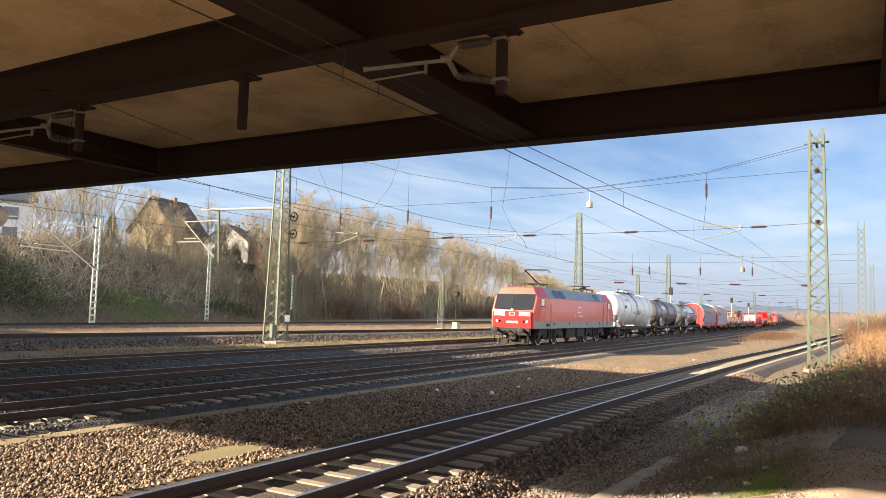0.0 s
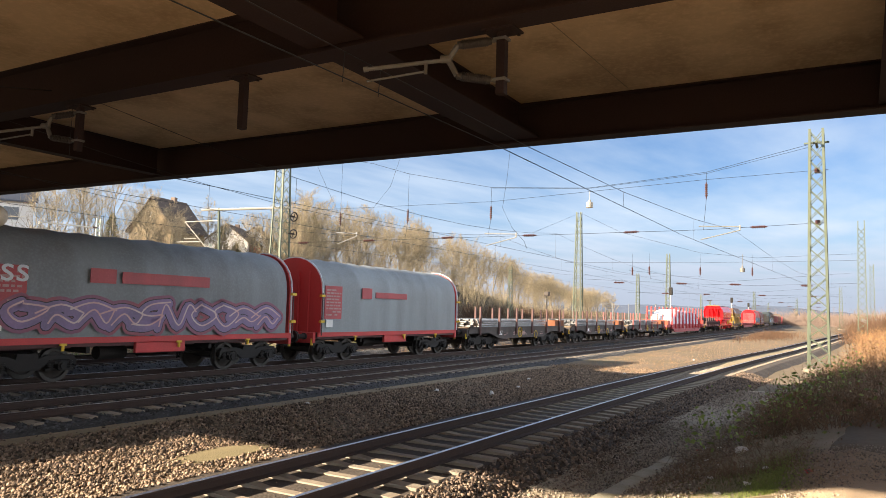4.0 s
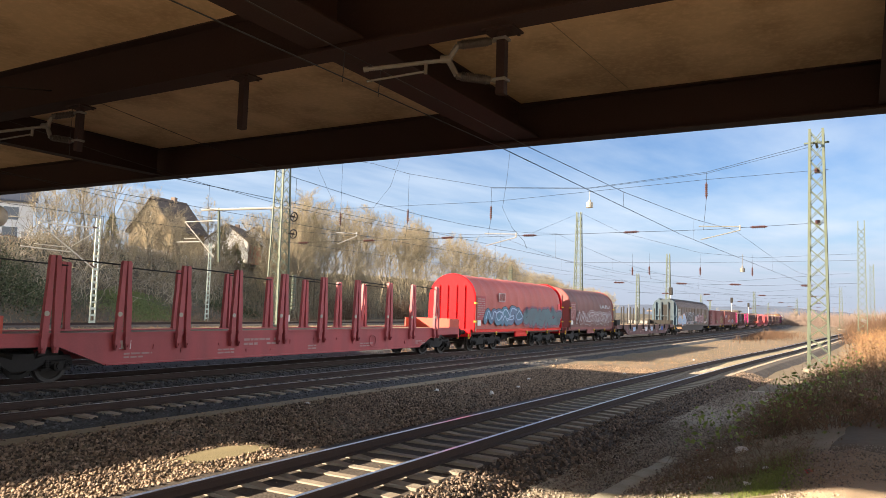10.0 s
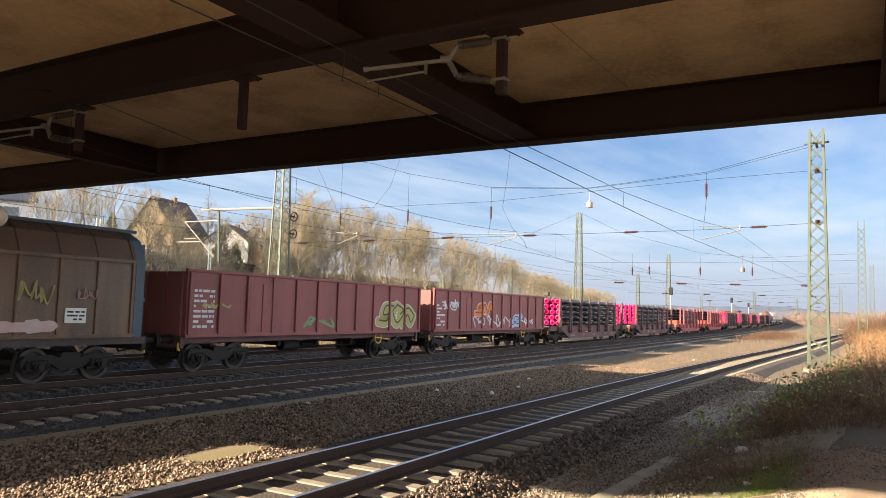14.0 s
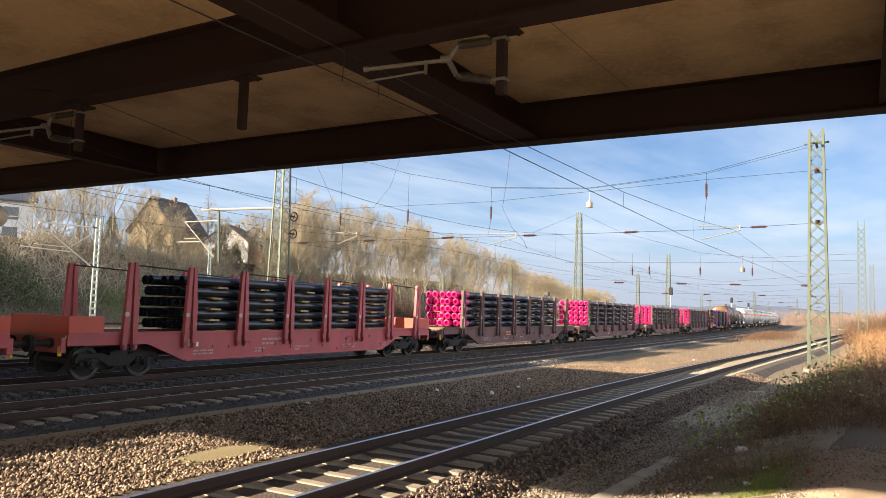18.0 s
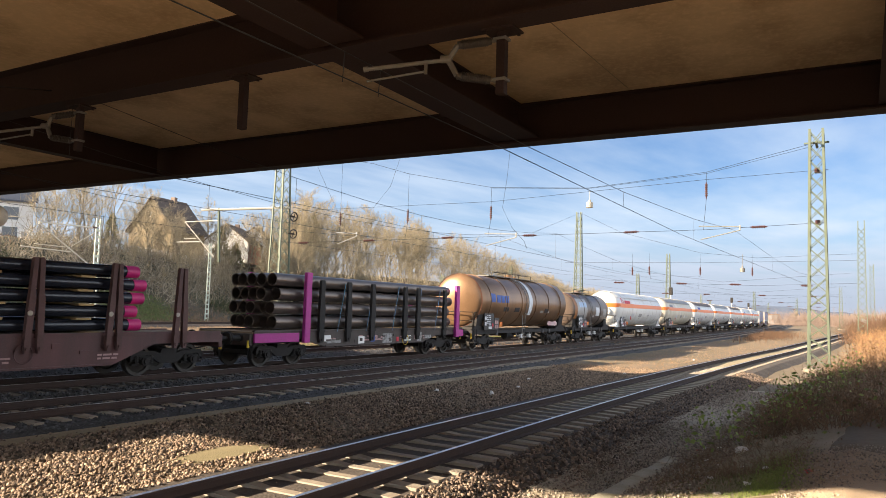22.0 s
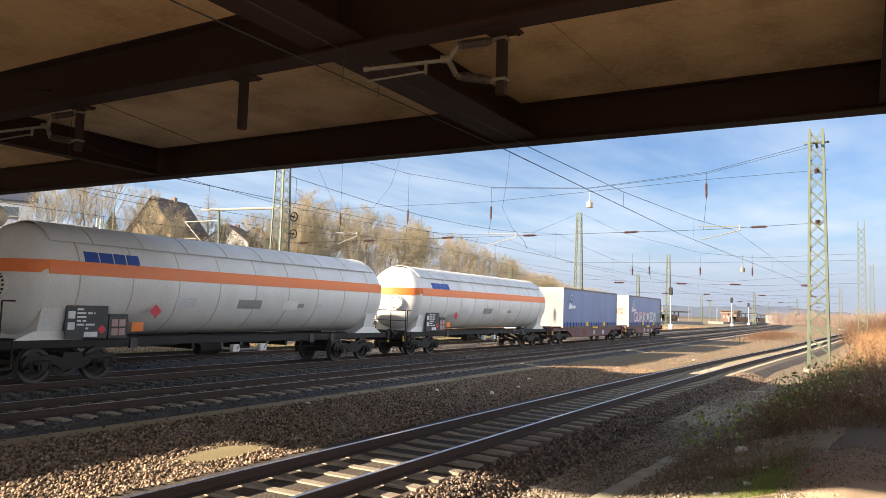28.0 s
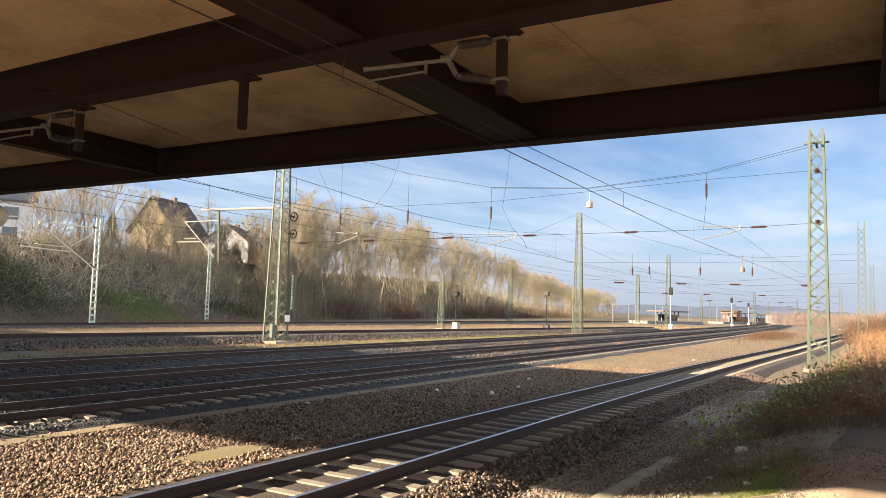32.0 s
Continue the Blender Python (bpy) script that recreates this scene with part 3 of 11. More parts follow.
# ---- train materials ----
T = {
    "loco_red": mat("faded_traffic_red", (0.56, 0.125, 0.095), 0.38, second=(0.46, 0.115, 0.09), scale=0.7, amount=0.7, fine=30, bump=0.02, third=(0.55, 0.11, 0.09)),
    "loco_front": mat("traffic_red", (0.44, 0.02, 0.02), 0.3, second=(0.36, 0.02, 0.018), scale=1.5, fine=30, bump=0.02),
    "loco_grey": mat("loco_grey", (0.215, 0.205, 0.19), 0.55, second=(0.15, 0.14, 0.13), scale=1.2, fine=30, bump=0.03, streak=True),
    "roof_grey": mat("roof_grey", (0.165, 0.195, 0.25), 0.5, second=(0.10, 0.105, 0.115), scale=1.0, fine=20, bump=0.05),
    "white": mat("white_paint", (0.74, 0.73, 0.70), 0.45, second=(0.6, 0.58, 0.54), scale=2, fine=30, bump=0.02),
    "cream": mat("cream_tank", (0.62, 0.57, 0.47), 0.42, second=(0.43, 0.38, 0.29), scale=1.1, amount=0.8, fine=24, bump=0.03, streak=True),
    "tank_white": mat("white_tank", (0.66, 0.655, 0.635), 0.33, second=(0.55, 0.535, 0.505), scale=1.0, amount=0.8, fine=24, bump=0.02, streak=True),
    "tank_grey": mat("light_grey_tank", (0.64, 0.64, 0.63), 0.36, second=(0.53, 0.515, 0.485), scale=0.9, amount=0.85, fine=24, bump=0.03, streak=True),
    "tank_dark": mat("dark_grey_tank", (0.14, 0.12, 0.115), 0.35, second=(0.075, 0.062, 0.06), scale=1.2, amount=0.8, fine=24, bump=0.02, streak=True),
    "tank_steel": mat("stained_steel_tank", (0.26, 0.265, 0.27), 0.35, 0.4, second=(0.14, 0.135, 0.13), scale=1.1, amount=0.9, fine=20, bump=0.03, streak=True),
    "tank_brown": mat("grimy_brown_tank", (0.25, 0.142, 0.075), 0.3, 0.45, second=(0.12, 0.072, 0.043), scale=0.8, amount=0.9, fine=20, bump=0.03, streak=True),
    "tank_black": mat("sooty_black_tank", (0.125, 0.09, 0.07), 0.32, second=(0.07, 0.052, 0.042), scale=1.2, amount=0.8, fine=20, bump=0.03, streak=True),
    "shield_dark": mat("brown_sun_shield", (0.13, 0.1, 0.09), 0.6, second=(0.085, 0.068, 0.062), scale=2, fine=30, bump=0.03),
    "shield_grey": mat("grey_sun_shield", (0.25, 0.255, 0.26), 0.5, second=(0.17, 0.17, 0.165), scale=1.5, fine=30, bump=0.03),
    "orange": mat("orange_band", (0.72, 0.17, 0.03), 0.45, second=(0.6, 0.2, 0.07), scale=1.5, fine=30, bump=0.02),
    "tarp": mat("grey_tarpaulin", (0.205, 0.22, 0.225), 0.6, second=(0.13, 0.13, 0.13), scale=1.2, amount=0.8, fine=16, bump=0.15, streak=True),
    "tarp_light": mat("pale_grey_tarpaulin", (0.255, 0.275, 0.28), 0.6, second=(0.165, 0.17, 0.17), scale=1.2, amount=0.8, fine=16, bump=0.15, streak=True),
    "tarp_red": mat("faded_red_tarpaulin", (0.47, 0.115, 0.09), 0.6, second=(0.34, 0.095, 0.08), scale=1.0, amount=0.8, fine=16, bump=0.15, streak=True),
    "tarp_brown": mat("grimy_brown_tarpaulin", (0.2, 0.085, 0.072), 0.65, second=(0.12, 0.065, 0.056), scale=1.0, amount=0.8, fine=16, bump=0.15, streak=True),
    "red": mat("wagon_red", (0.52, 0.045, 0.045), 0.5, second=(0.38, 0.045, 0.042), scale=1.6, amount=0.7, fine=30, bump=0.04, streak=True),
    "red_bright": mat("fresh_wagon_red", (0.72, 0.016, 0.022), 0.22, second=(0.6, 0.016, 0.02), scale=1.0, amount=0.6, fine=30, bump=0.02),
    "red_stake": mat("worn_red_steel", (0.4, 0.075, 0.08), 0.55, second=(0.28, 0.065, 0.068), scale=2.0, amount=0.8, fine=30, bump=0.05, streak=True),
    "orange_red": mat("orange_red_bulkhead", (0.5, 0.075, 0.04), 0.5, second=(0.34, 0.06, 0.035), scale=2.0, fine=30, bump=0.05),
    "oxide": mat("oxide_brown_steel", (0.27, 0.082, 0.075), 0.6, second=(0.17, 0.062, 0.055), scale=1.4, amount=0.85, fine=26, bump=0.06, streak=True),
    "grime": mat("grimy_brown_frame", (0.135, 0.058, 0.056), 0.6, second=(0.058, 0.036, 0.034), scale=1.3, amount=0.9, fine=26, bump=0.08, third=(0.17, 0.07, 0.07), streak=True),
    "darkframe": mat("dark_brown_frame", (0.085, 0.068, 0.06), 0.75, second=(0.05, 0.042, 0.038), scale=1.6, amount=0.8, fine=26, bump=0.08),
    "stake_dark": mat("dark_stake", (0.115, 0.058, 0.052), 0.7, second=(0.07, 0.042, 0.038), scale=2.0, fine=26, bump=0.06),
    "rust": mat("rusty_steel", (0.20, 0.075, 0.035), 0.85, second=(0.11, 0.045, 0.025), scale=2.0, amount=0.8, fine=26, bump=0.1),
    "yellow_dirty": mat("dirty_yellow", (0.44, 0.27, 0.085), 0.6, second=(0.15, 0.085, 0.048), scale=1.6, amount=0.95, fine=20, bump=0.08, streak=True),
    "end_yellow": mat("stained_yellow", (0.38, 0.27, 0.07), 0.6, second=(0.15, 0.075, 0.04), scale=1.1, amount=0.9, fine=20, bump=0.06),
    "hopper_top": mat("rust_brown_hopper", (0.2, 0.088, 0.058), 0.6, second=(0.12, 0.058, 0.042), scale=0.9, amount=0.8, fine=20, bump=0.06, streak=True),
    "wood": mat("weathered_boards", (0.25, 0.175, 0.105), 0.9, second=(0.15, 0.10, 0.06), scale=3, fine=30, bump=0.2),
    "timber": mat("yellow_timber", (0.42, 0.29, 0.13), 0.85, second=(0.3, 0.2, 0.09), scale=3, fine=30, bump=0.1),
    "steel_load": mat("pale_steel_bars", (0.32, 0.335, 0.35), 0.4, 0.5, second=(0.18, 0.175, 0.17), scale=3, amount=0.7, fine=40, bump=0.03),
    "wrap": mat("white_plastic_sheet", (0.66, 0.68, 0.745), 0.35, second=(0.56, 0.585, 0.65), scale=0.6, amount=0.5, fine=3, bump=0.4),
    "pipe": mat("black_coated_pipe", (0.017, 0.019, 0.028), 0.24, second=(0.03, 0.03, 0.036), scale=1.5, fine=26, bump=0.02),
    "pipe_grey": mat("bare_steel_pipe", (0.15, 0.118, 0.1), 0.3, 0.55, second=(0.085, 0.07, 0.062), scale=0.8, amount=0.8, fine=26, bump=0.02),
    "pink": mat("pink_pipe_cap", (0.62, 0.02, 0.19), 0.45, second=(0.45, 0.02, 0.14), scale=3, fine=30, bump=0.02),
    "magenta": mat("magenta_paint", (0.40, 0.03, 0.24), 0.5, second=(0.28, 0.035, 0.17), scale=2, fine=30, bump=0.04),
    "sw_brown": mat("sun_bleached_brown_wall", (0.16, 0.093, 0.05), 0.5, second=(0.062, 0.04, 0.028), scale=1.7, amount=0.9, fine=20, bump=0.04, streak=True),
    "sw_roof": mat("rust_brown_roof", (0.13, 0.077, 0.05), 0.55, second=(0.08, 0.05, 0.036), scale=1.2, amount=0.8, fine=20, bump=0.05),
    "tan_end": mat("orange_tan_tank_end", (0.30, 0.125, 0.04), 0.5, second=(0.2, 0.09, 0.035), scale=1.0, fine=20, bump=0.02),
    "sw_blue": mat("grimy_blue_end", (0.055, 0.09, 0.12), 0.55, second=(0.04, 0.045, 0.048), scale=1.0, amount=0.9, fine=20, bump=0.05, streak=True),
    "curtain": mat("blue_curtain_side", (0.088, 0.145, 0.3), 0.32, second=(0.06, 0.105, 0.23), scale=0.8, amount=0.8, fine=9, bump=0.12, streak=True),
    "alu": mat("grey_aluminium", (0.36, 0.355, 0.35), 0.5, 0.4, second=(0.25, 0.24, 0.23), scale=2, fine=30, bump=0.05),
    "end_white": mat("yellowed_white_end", (0.43, 0.39, 0.31), 0.5, second=(0.32, 0.28, 0.22), scale=1.4, amount=0.8, fine=24, bump=0.04, streak=True),
    "yellow": mat("signal_yellow", (0.65, 0.43, 0.03), 0.5, second=(0.5, 0.32, 0.03), scale=3, fine=30, bump=0.02),
    "panel_black": mat("black_notice_panel", (0.025, 0.025, 0.027), 0.5, second=(0.045, 0.04, 0.038), scale=3, fine=30, bump=0.03),
    "ink_blue": mat("blue_print", (0.02, 0.07, 0.30), 0.5, bump=0.0),
    "ink_red": mat("red_print", (0.55, 0.03, 0.05), 0.5, bump=0.0),
    "ink_orange": mat("orange_plate", (0.75, 0.20, 0.03), 0.5, bump=0.0),
    "gr_white": mat("white_spray", (0.60, 0.61, 0.63), 0.6, second=(0.45, 0.46, 0.48), scale=2, fine=12, bump=0.0),
    "gr_blue": mat("pale_blue_spray", (0.30, 0.42, 0.58), 0.6, second=(0.5, 0.53, 0.6), scale=2, fine=12, bump=0.0),
    "gr_teal": mat("teal_spray", (0.09, 0.20, 0.27), 0.6, second=(0.15, 0.14, 0.24), scale=1.0, amount=0.9, fine=12, bump=0.0),
    "gr_purple": mat("purple_spray", (0.235, 0.165, 0.29), 0.6, second=(0.16, 0.13, 0.20), scale=1.2, amount=0.8, fine=12, bump=0.0),
    "gr_pink": mat("pink_spray", (0.52, 0.30, 0.29), 0.6, second=(0.55, 0.5, 0.47), scale=1.4, amount=0.9, fine=12, bump=0.0),
    "dull_print": mat("dull_print", (0.3, 0.29, 0.28), 0.6, second=(0.12, 0.11, 0.1), scale=9, amount=0.9, fine=60, bump=0.0, sharp=(0.45, 0.55)),
    "seam_stain": mat("stained_seam", (0.52, 0.48, 0.42), 0.6, second=(0.32, 0.26, 0.19), scale=1.5, amount=0.9, fine=26, bump=0.02, streak=True),
    "gr_plum": mat("plum_spray", (0.17, 0.055, 0.06), 0.6, second=(0.24, 0.11, 0.10), scale=1.4, amount=0.9, fine=12, bump=0.0),
    "gr_black": mat("black_spray", (0.02, 0.02, 0.024), 0.5, second=(0.05, 0.05, 0.06), scale=2, fine=12, bump=0.0),
    "gr_haze": mat("violet_haze", (0.22, 0.10, 0.15), 0.6, second=(0.30, 0.09, 0.10), scale=1.2, amount=0.9, fine=12, bump=0.0),
    "faded_print": mat("faded_print", (0.40, 0.25, 0.235), 0.6, second=(0.28, 0.16, 0.15), scale=4, fine=30, bump=0.0),
    "gr_slate": mat("slate_spray", (0.11, 0.135, 0.15), 0.6, second=(0.09, 0.17, 0.19), scale=0.9, amount=0.9, fine=12, bump=0.0),
    "gr_yellow": mat("ochre_spray", (0.40, 0.34, 0.10), 0.6, second=(0.3, 0.33, 0.2), scale=1.4, fine=12, bump=0.0),
    "gr_green": mat("green_spray", (0.16, 0.30, 0.12), 0.6, second=(0.3, 0.42, 0.3), scale=1.4, fine=12, bump=0.0),
    "glass": glass("dark_glass", (0.012, 0.014, 0.018)),
    "glass_pale": mat("blinded_window", (0.74, 0.7, 0.52), 0.25, bump=0.0),
    "headlamp": lamp_glow("headlamp", (1.0, 0.55, 0.22), 0.4),
}

# ---- train building blocks ----
TRAIN = []
SHARED = {}


def vehicle(name, s0, s1, label, category="wagon"):
    """A rail vehicle whose two ends stood at s0 and s1 on the line at the start; local x runs to its rear, z from the rail."""
    t = thing(name, line_pose((s0 + s1) / 2), label, category, "freight train")
    TRAIN.append((t, (s0 + s1) / 2))
    return t, (s1 - s0) / 2


def shared(key, make, material, rim=0.0):
    """One mesh for all alike pieces; faces further than rim from the axle get the worn rim's material."""
    if key not in SHARED:
        me = bpy.data.meshes.new(key)
        bm = make()
        bm.to_mesh(me)
        bm.free()
        me.materials.append(material)
        me.polygons.foreach_set("use_smooth", [True] * len(me.polygons))
        me.set_sharp_from_angle(angle=radians(35))
        if rim:
            me.materials.append(M["rim"])
            for q in me.polygons:
                if math.hypot(q.center.x, q.center.z) > rim:
                    q.material_index = 1
        SHARED[key] = me
    return SHARED[key]


def piece(name, me, parent, m, label=""):
    o = new(name, me)
    o.parent, o.matrix_basis = parent, m
    if label:
        o["label"] = label
    return o


def wheel_bm(r=0.46):
    bm = bmesh.new()
    prof = [(0.08, 0.10), (0.11, 0.12), (0.03, 0.2), (0.0, r * 0.78), (0.065, r * 0.80), (0.065, r), (-0.06, r + 0.01), (-0.065, r + 0.035), (-0.09, r + 0.03), (-0.09, r * 0.80), (-0.04, r * 0.78), (-0.04, 0.2), (-0.10, 0.10)]
    lathe(bm, prof, n=22)
    bm.transform(Matrix.Rotation(radians(-90), 4, "Z"))
    return bm


def bogie_bm(axles=(-0.9, 0.9)):
    """A freight bogie: stepped side frames, coil springs, axle boxes with covers, brake beams, bolster."""
    bm = bmesh.new()
    e = axles[-1] + 0.45
    for sy in (-1, 1):
        y0, y1 = sorted((sy * 0.94, sy * 1.06))
        top = [(-e, 0.44), (-e, 0.60)]
        low = [(e, 0.44)]
        for k, x in enumerate(axles):
            top += [(x - 0.36, 0.74), (x + 0.36, 0.74)]
            if k + 1 < len(axles):
                m = (x + axles[k + 1]) / 2
                top += [(m - 0.3, 0.66), (m - 0.26, 0.80), (m + 0.26, 0.80), (m + 0.3, 0.66)]
        top.append((e, 0.60))
        for k, x in reversed(list(enumerate(axles))):
            low += [(x + 0.3, 0.56), (x + 0.14, 0.62), (x - 0.14, 0.62), (x - 0.3, 0.56)]
            if k:
                m = (x + axles[k - 1]) / 2
                low += [(m + 0.3, 0.36), (m - 0.3, 0.36)]
        prism(bm, top + low, y0, y1, "y")
        for x in axles:
            disc(bm, x, sy * 1.08, 0.46, 0.14, 0.2, 14)
            disc(bm, x, sy * 1.2, 0.46, 0.085, 0.06, 12)
            box(bm, x - 0.2, x + 0.2, min(sy * 1.0, sy * 1.14), max(sy * 1.0, sy * 1.14), 0.5, 0.6, 0.015)
            for dx in (-0.26, 0.26):
                for q in range(5):
                    rod(bm, (x + dx, sy * 1.04, 0.385 + q * 0.045), (x + dx, sy * 1.04, 0.405 + q * 0.045), 0.095, 10)
                rod(bm, (x + dx, sy * 1.04, 0.38), (x + dx, sy * 1.04, 0.62), 0.06, 8)
            box(bm, x - 0.4, x + 0.4, y0, y1, 0.33, 0.385)
            rod(bm, (x - 0.52, sy * 0.9, 0.3), (x - 0.5, sy * 0.9, 0.8), 0.03, 6)
            box(bm, x + 0.47, x + 0.55, min(sy * 0.68, sy * 0.82), max(sy * 0.68, sy * 0.82), 0.3, 0.62)
    for m in [(p + q) / 2 for p, q in zip(axles, axles[1:])]:
        box(bm, m - 0.28, m + 0.28, -0.95, 0.95, 0.5, 0.8)
    for x in (-e + 0.08, e - 0.08):
        box(bm, x - 0.06, x + 0.06, -0.95, 0.95, 0.48, 0.6)
    for x in axles:
        rod(bm, (x, -0.95, 0.46), (x, 0.95, 0.46), 0.08, 10)
    return bm


def bogie(t, x, label="black cast two-axle bogie", axles=(-0.9, 0.9)):
    b = piece("bogie", shared(f"bogie_{len(axles)}", lambda: bogie_bm(axles), M["black"]), t, pose(x, 0, 0), label)
    for dx in axles:
        piece("wheel", shared("wheel", wheel_bm, M["wheel"], 0.38), b, pose(dx, -0.75, 0.46))
        piece("wheel", shared("wheel", wheel_bm, M["wheel"], 0.38), b, pose(dx, 0.75, 0.46, 0, 0, 180))
    return b


THREE = (-1.5, 0.0, 1.5)


def buffer_bm():
    bm = bmesh.new()
    lathe(bm, [(0, 0.13), (0.08, 0.13), (0.08, 0.10), (0.34, 0.09), (0.36, 0.09), (0.56, 0.075), (0.56, 0.22), (0.60, 0.23), (0.62, 0.20)], n=16)
    return bm


def couple_bm():
    bm = bmesh.new()
    rod(bm, (0, 0, 0), (0.45, 0, -0.05), 0.045, 8)
    for y in (-0.09, 0.09):
        rod(bm, (0.4, y, -0.05), (0.85, y, -0.10), 0.025, 6)
    rod(bm, (0.1, 0.35, 0.0), (0.3, 0.35, -0.35), 0.03, 6)
    rod(bm, (0.3, 0.35, -0.35), (0.75, 0.30, -0.28), 0.03, 6)
    return bm


def ends(t, h2, inset=0.62, material=None, z=1.06):
    """Headstock, buffers and coupling at both ends; gives half the frame's length."""
    f = h2 - inset
    for sgn in (-1, 1):
        x0, x1 = sorted((sgn * f, sgn * (f - 0.16)))
        part("headstock", boxes((x0, x1, -1.3, 1.3, z - 0.26, z + 0.16), bevel=0.02), material or M["black"], t)
        turn = 180 if sgn < 0 else 0
        for y in (-0.875, 0.875):
            piece("buffer", shared("buffer", buffer_bm, M["black"]), t, pose(sgn * f, y, z, 0, 0, turn), "black round buffer")
        piece("coupling", shared("coupling", couple_bm, M["black"]), t, pose(sgn * f, 0, z - 0.04, 0, 0, turn))
        part("hook_handle", rods([((sgn * (f - 0.02), -1.22, 0.72), (sgn * (f - 0.02), -1.22, 0.98), 0.05)], n=8), T["yellow"], t, "yellow brake handle")
    return f


def plate(t, name, x0, x1, z0, z1, y, material, label="", parent=None):
    """A thin flat patch on the near side, standing a little proud."""
    return part(name, boxes((x0, x1, y - 0.006, y + 0.02, z0, z1)), material, parent or t, label, smooth=False)


def print_rows(t, x0, x1, z0, z1, y, rows, material, seed=1, name="print_bar"):
    """Lines of small print as short bars."""
    rnd = random.Random(seed)
    bm = bmesh.new()
    dz = (z1 - z0) / rows
    for k in range(rows):
        x = x0
        while x < x1 - 0.03:
            w = min(rnd.uniform(0.08, 0.3), x1 - x)
            if rnd.random() < 0.85:
                box(bm, x, x + w, y - 0.004, y + 0.004, z0 + k * dz + dz * 0.25, z0 + k * dz + dz * 0.75)
            x += w + 0.05
    if not len(bm.verts):
        box(bm, x0, x1, y - 0.004, y + 0.004, z0, z1)
    return tagged(part(name, bm, material, t, smooth=False), kind="stuff")


def lettering(t, text, x, z, y, size, material, label, stretch=1.0, depth=0.006, offset=0.0, name="lettering"):
    cu = bpy.data.curves.new("lettering", "FONT")
    cu.body, cu.size, cu.extrude, cu.offset = text, size, depth, offset
    tmp = bpy.data.objects.new("tmp", cu)
    me = bpy.data.meshes.new_from_object(tmp)
    bpy.data.objects.remove(tmp)
    bpy.data.curves.remove(cu)
    me.transform(pose(x, y, z, 90, 0, 0) @ Matrix.Diagonal((stretch, 1, 1, 1)))
    me.materials.clear()
    me.materials.append(material)
    o = new(name, me)
    o.parent = t
    o["label"] = label
    return o


def blob(t, name, x0, x1, z0, z1, y, material, seed, label, count=9, rnd_z=0.5):
    """A patch of spray paint: overlapping rounded letter-like shapes, flat on the wall."""
    rnd = random.Random(seed)
    bm = bmesh.new()
    w = (x1 - x0) / count
    for k in range(count):
        cx = x0 + w * (k + 0.5)
        top = z1 - rnd.random() * (z1 - z0) * rnd_z * 0.5
        low = z0 + rnd.random() * (z1 - z0) * rnd_z * 0.3
        pts = []
        for a in range(14):
            th = 2 * math.pi * a / 14
            rx = w * (0.62 + 0.22 * rnd.random())
            rz = (top - low) / 2 * (0.82 + 0.22 * rnd.random())
            pts.append((cx + rx * math.copysign(abs(math.cos(th)) ** 0.7, math.cos(th)), (top + low) / 2 + rz * math.copysign(abs(math.sin(th)) ** 0.7, math.sin(th))))
        yy = y - 0.0012 * (k % 3)
        f = [bm.verts.new((px, yy, pz)) for px, pz in pts]
        g = [bm.verts.new((px, yy + 0.004, pz)) for px, pz in pts]
        bm.faces.new(f)
        for i in range(14):
            bm.faces.new((f[i], f[(i + 1) % 14], g[(i + 1) % 14], g[i]))
    return tagged(part(name, bm, material, t, label, smooth=False), kind="stuff")


def scrawl(t, name, x0, x1, z0, z1, y, material, seed, label, loops=8, r=0.02):
    """Looping spray line."""
    rnd = random.Random(seed)
    w = (x1 - x0) / loops
    knots = []
    for k in range(loops):
        cx = x0 + w * (k + 0.5)
        low, high = z0 + rnd.random() * 0.15 * (z1 - z0), z1 - rnd.random() * 0.2 * (z1 - z0)
        left, right = cx - w * rnd.uniform(0.3, 0.5), cx + w * rnd.uniform(0.3, 0.5)
        form = []
        for q in range(rnd.randint(3, 5)):
            form += [rnd.random(), rnd.uniform(0.0, 0.35) if (q + k) % 2 else rnd.uniform(0.6, 1.0)]
        for q in range(0, len(form), 2):
            knots.append((left + (right - left) * form[q] + rnd.uniform(-0.06, 0.06) * w, low + (high - low) * form[q + 1]))
    pts = []
    for k in range(len(knots) - 1):
        p0, p1, p2, p3 = knots[max(0, k - 1)], knots[k], knots[k + 1], knots[min(len(knots) - 1, k + 2)]
        for m in range(5):
            u = m / 5
            pts.append(tuple(0.5 * (2 * b + (c - a) * u + (2 * a - 5 * b + 4 * c - d) * u * u + (3 * b - a - 3 * c + d) * u ** 3) for a, b, c, d in zip(p0, p1, p2, p3)))
    pts = [(x, y - 0.002, min(z1, max(z0, z))) for x, z in pts]
    bm = bmesh.new()
    prev = None
    for k, p in enumerate(pts):
        a, b = pts[max(0, k - 1)], pts[min(len(pts) - 1, k + 1)]
        d = Vector((b[0] - a[0], 0, b[2] - a[2]))
        nn = Vector((-d.z, 0, d.x)).normalized() * r
        pair = [bm.verts.new(Vector(p) - nn), bm.verts.new(Vector(p) + nn)]
        if prev:
            bm.faces.new((prev[0], pair[0], pair[1], prev[1]))
        prev = pair
    return part(name, bm, material, t, label, smooth=False)


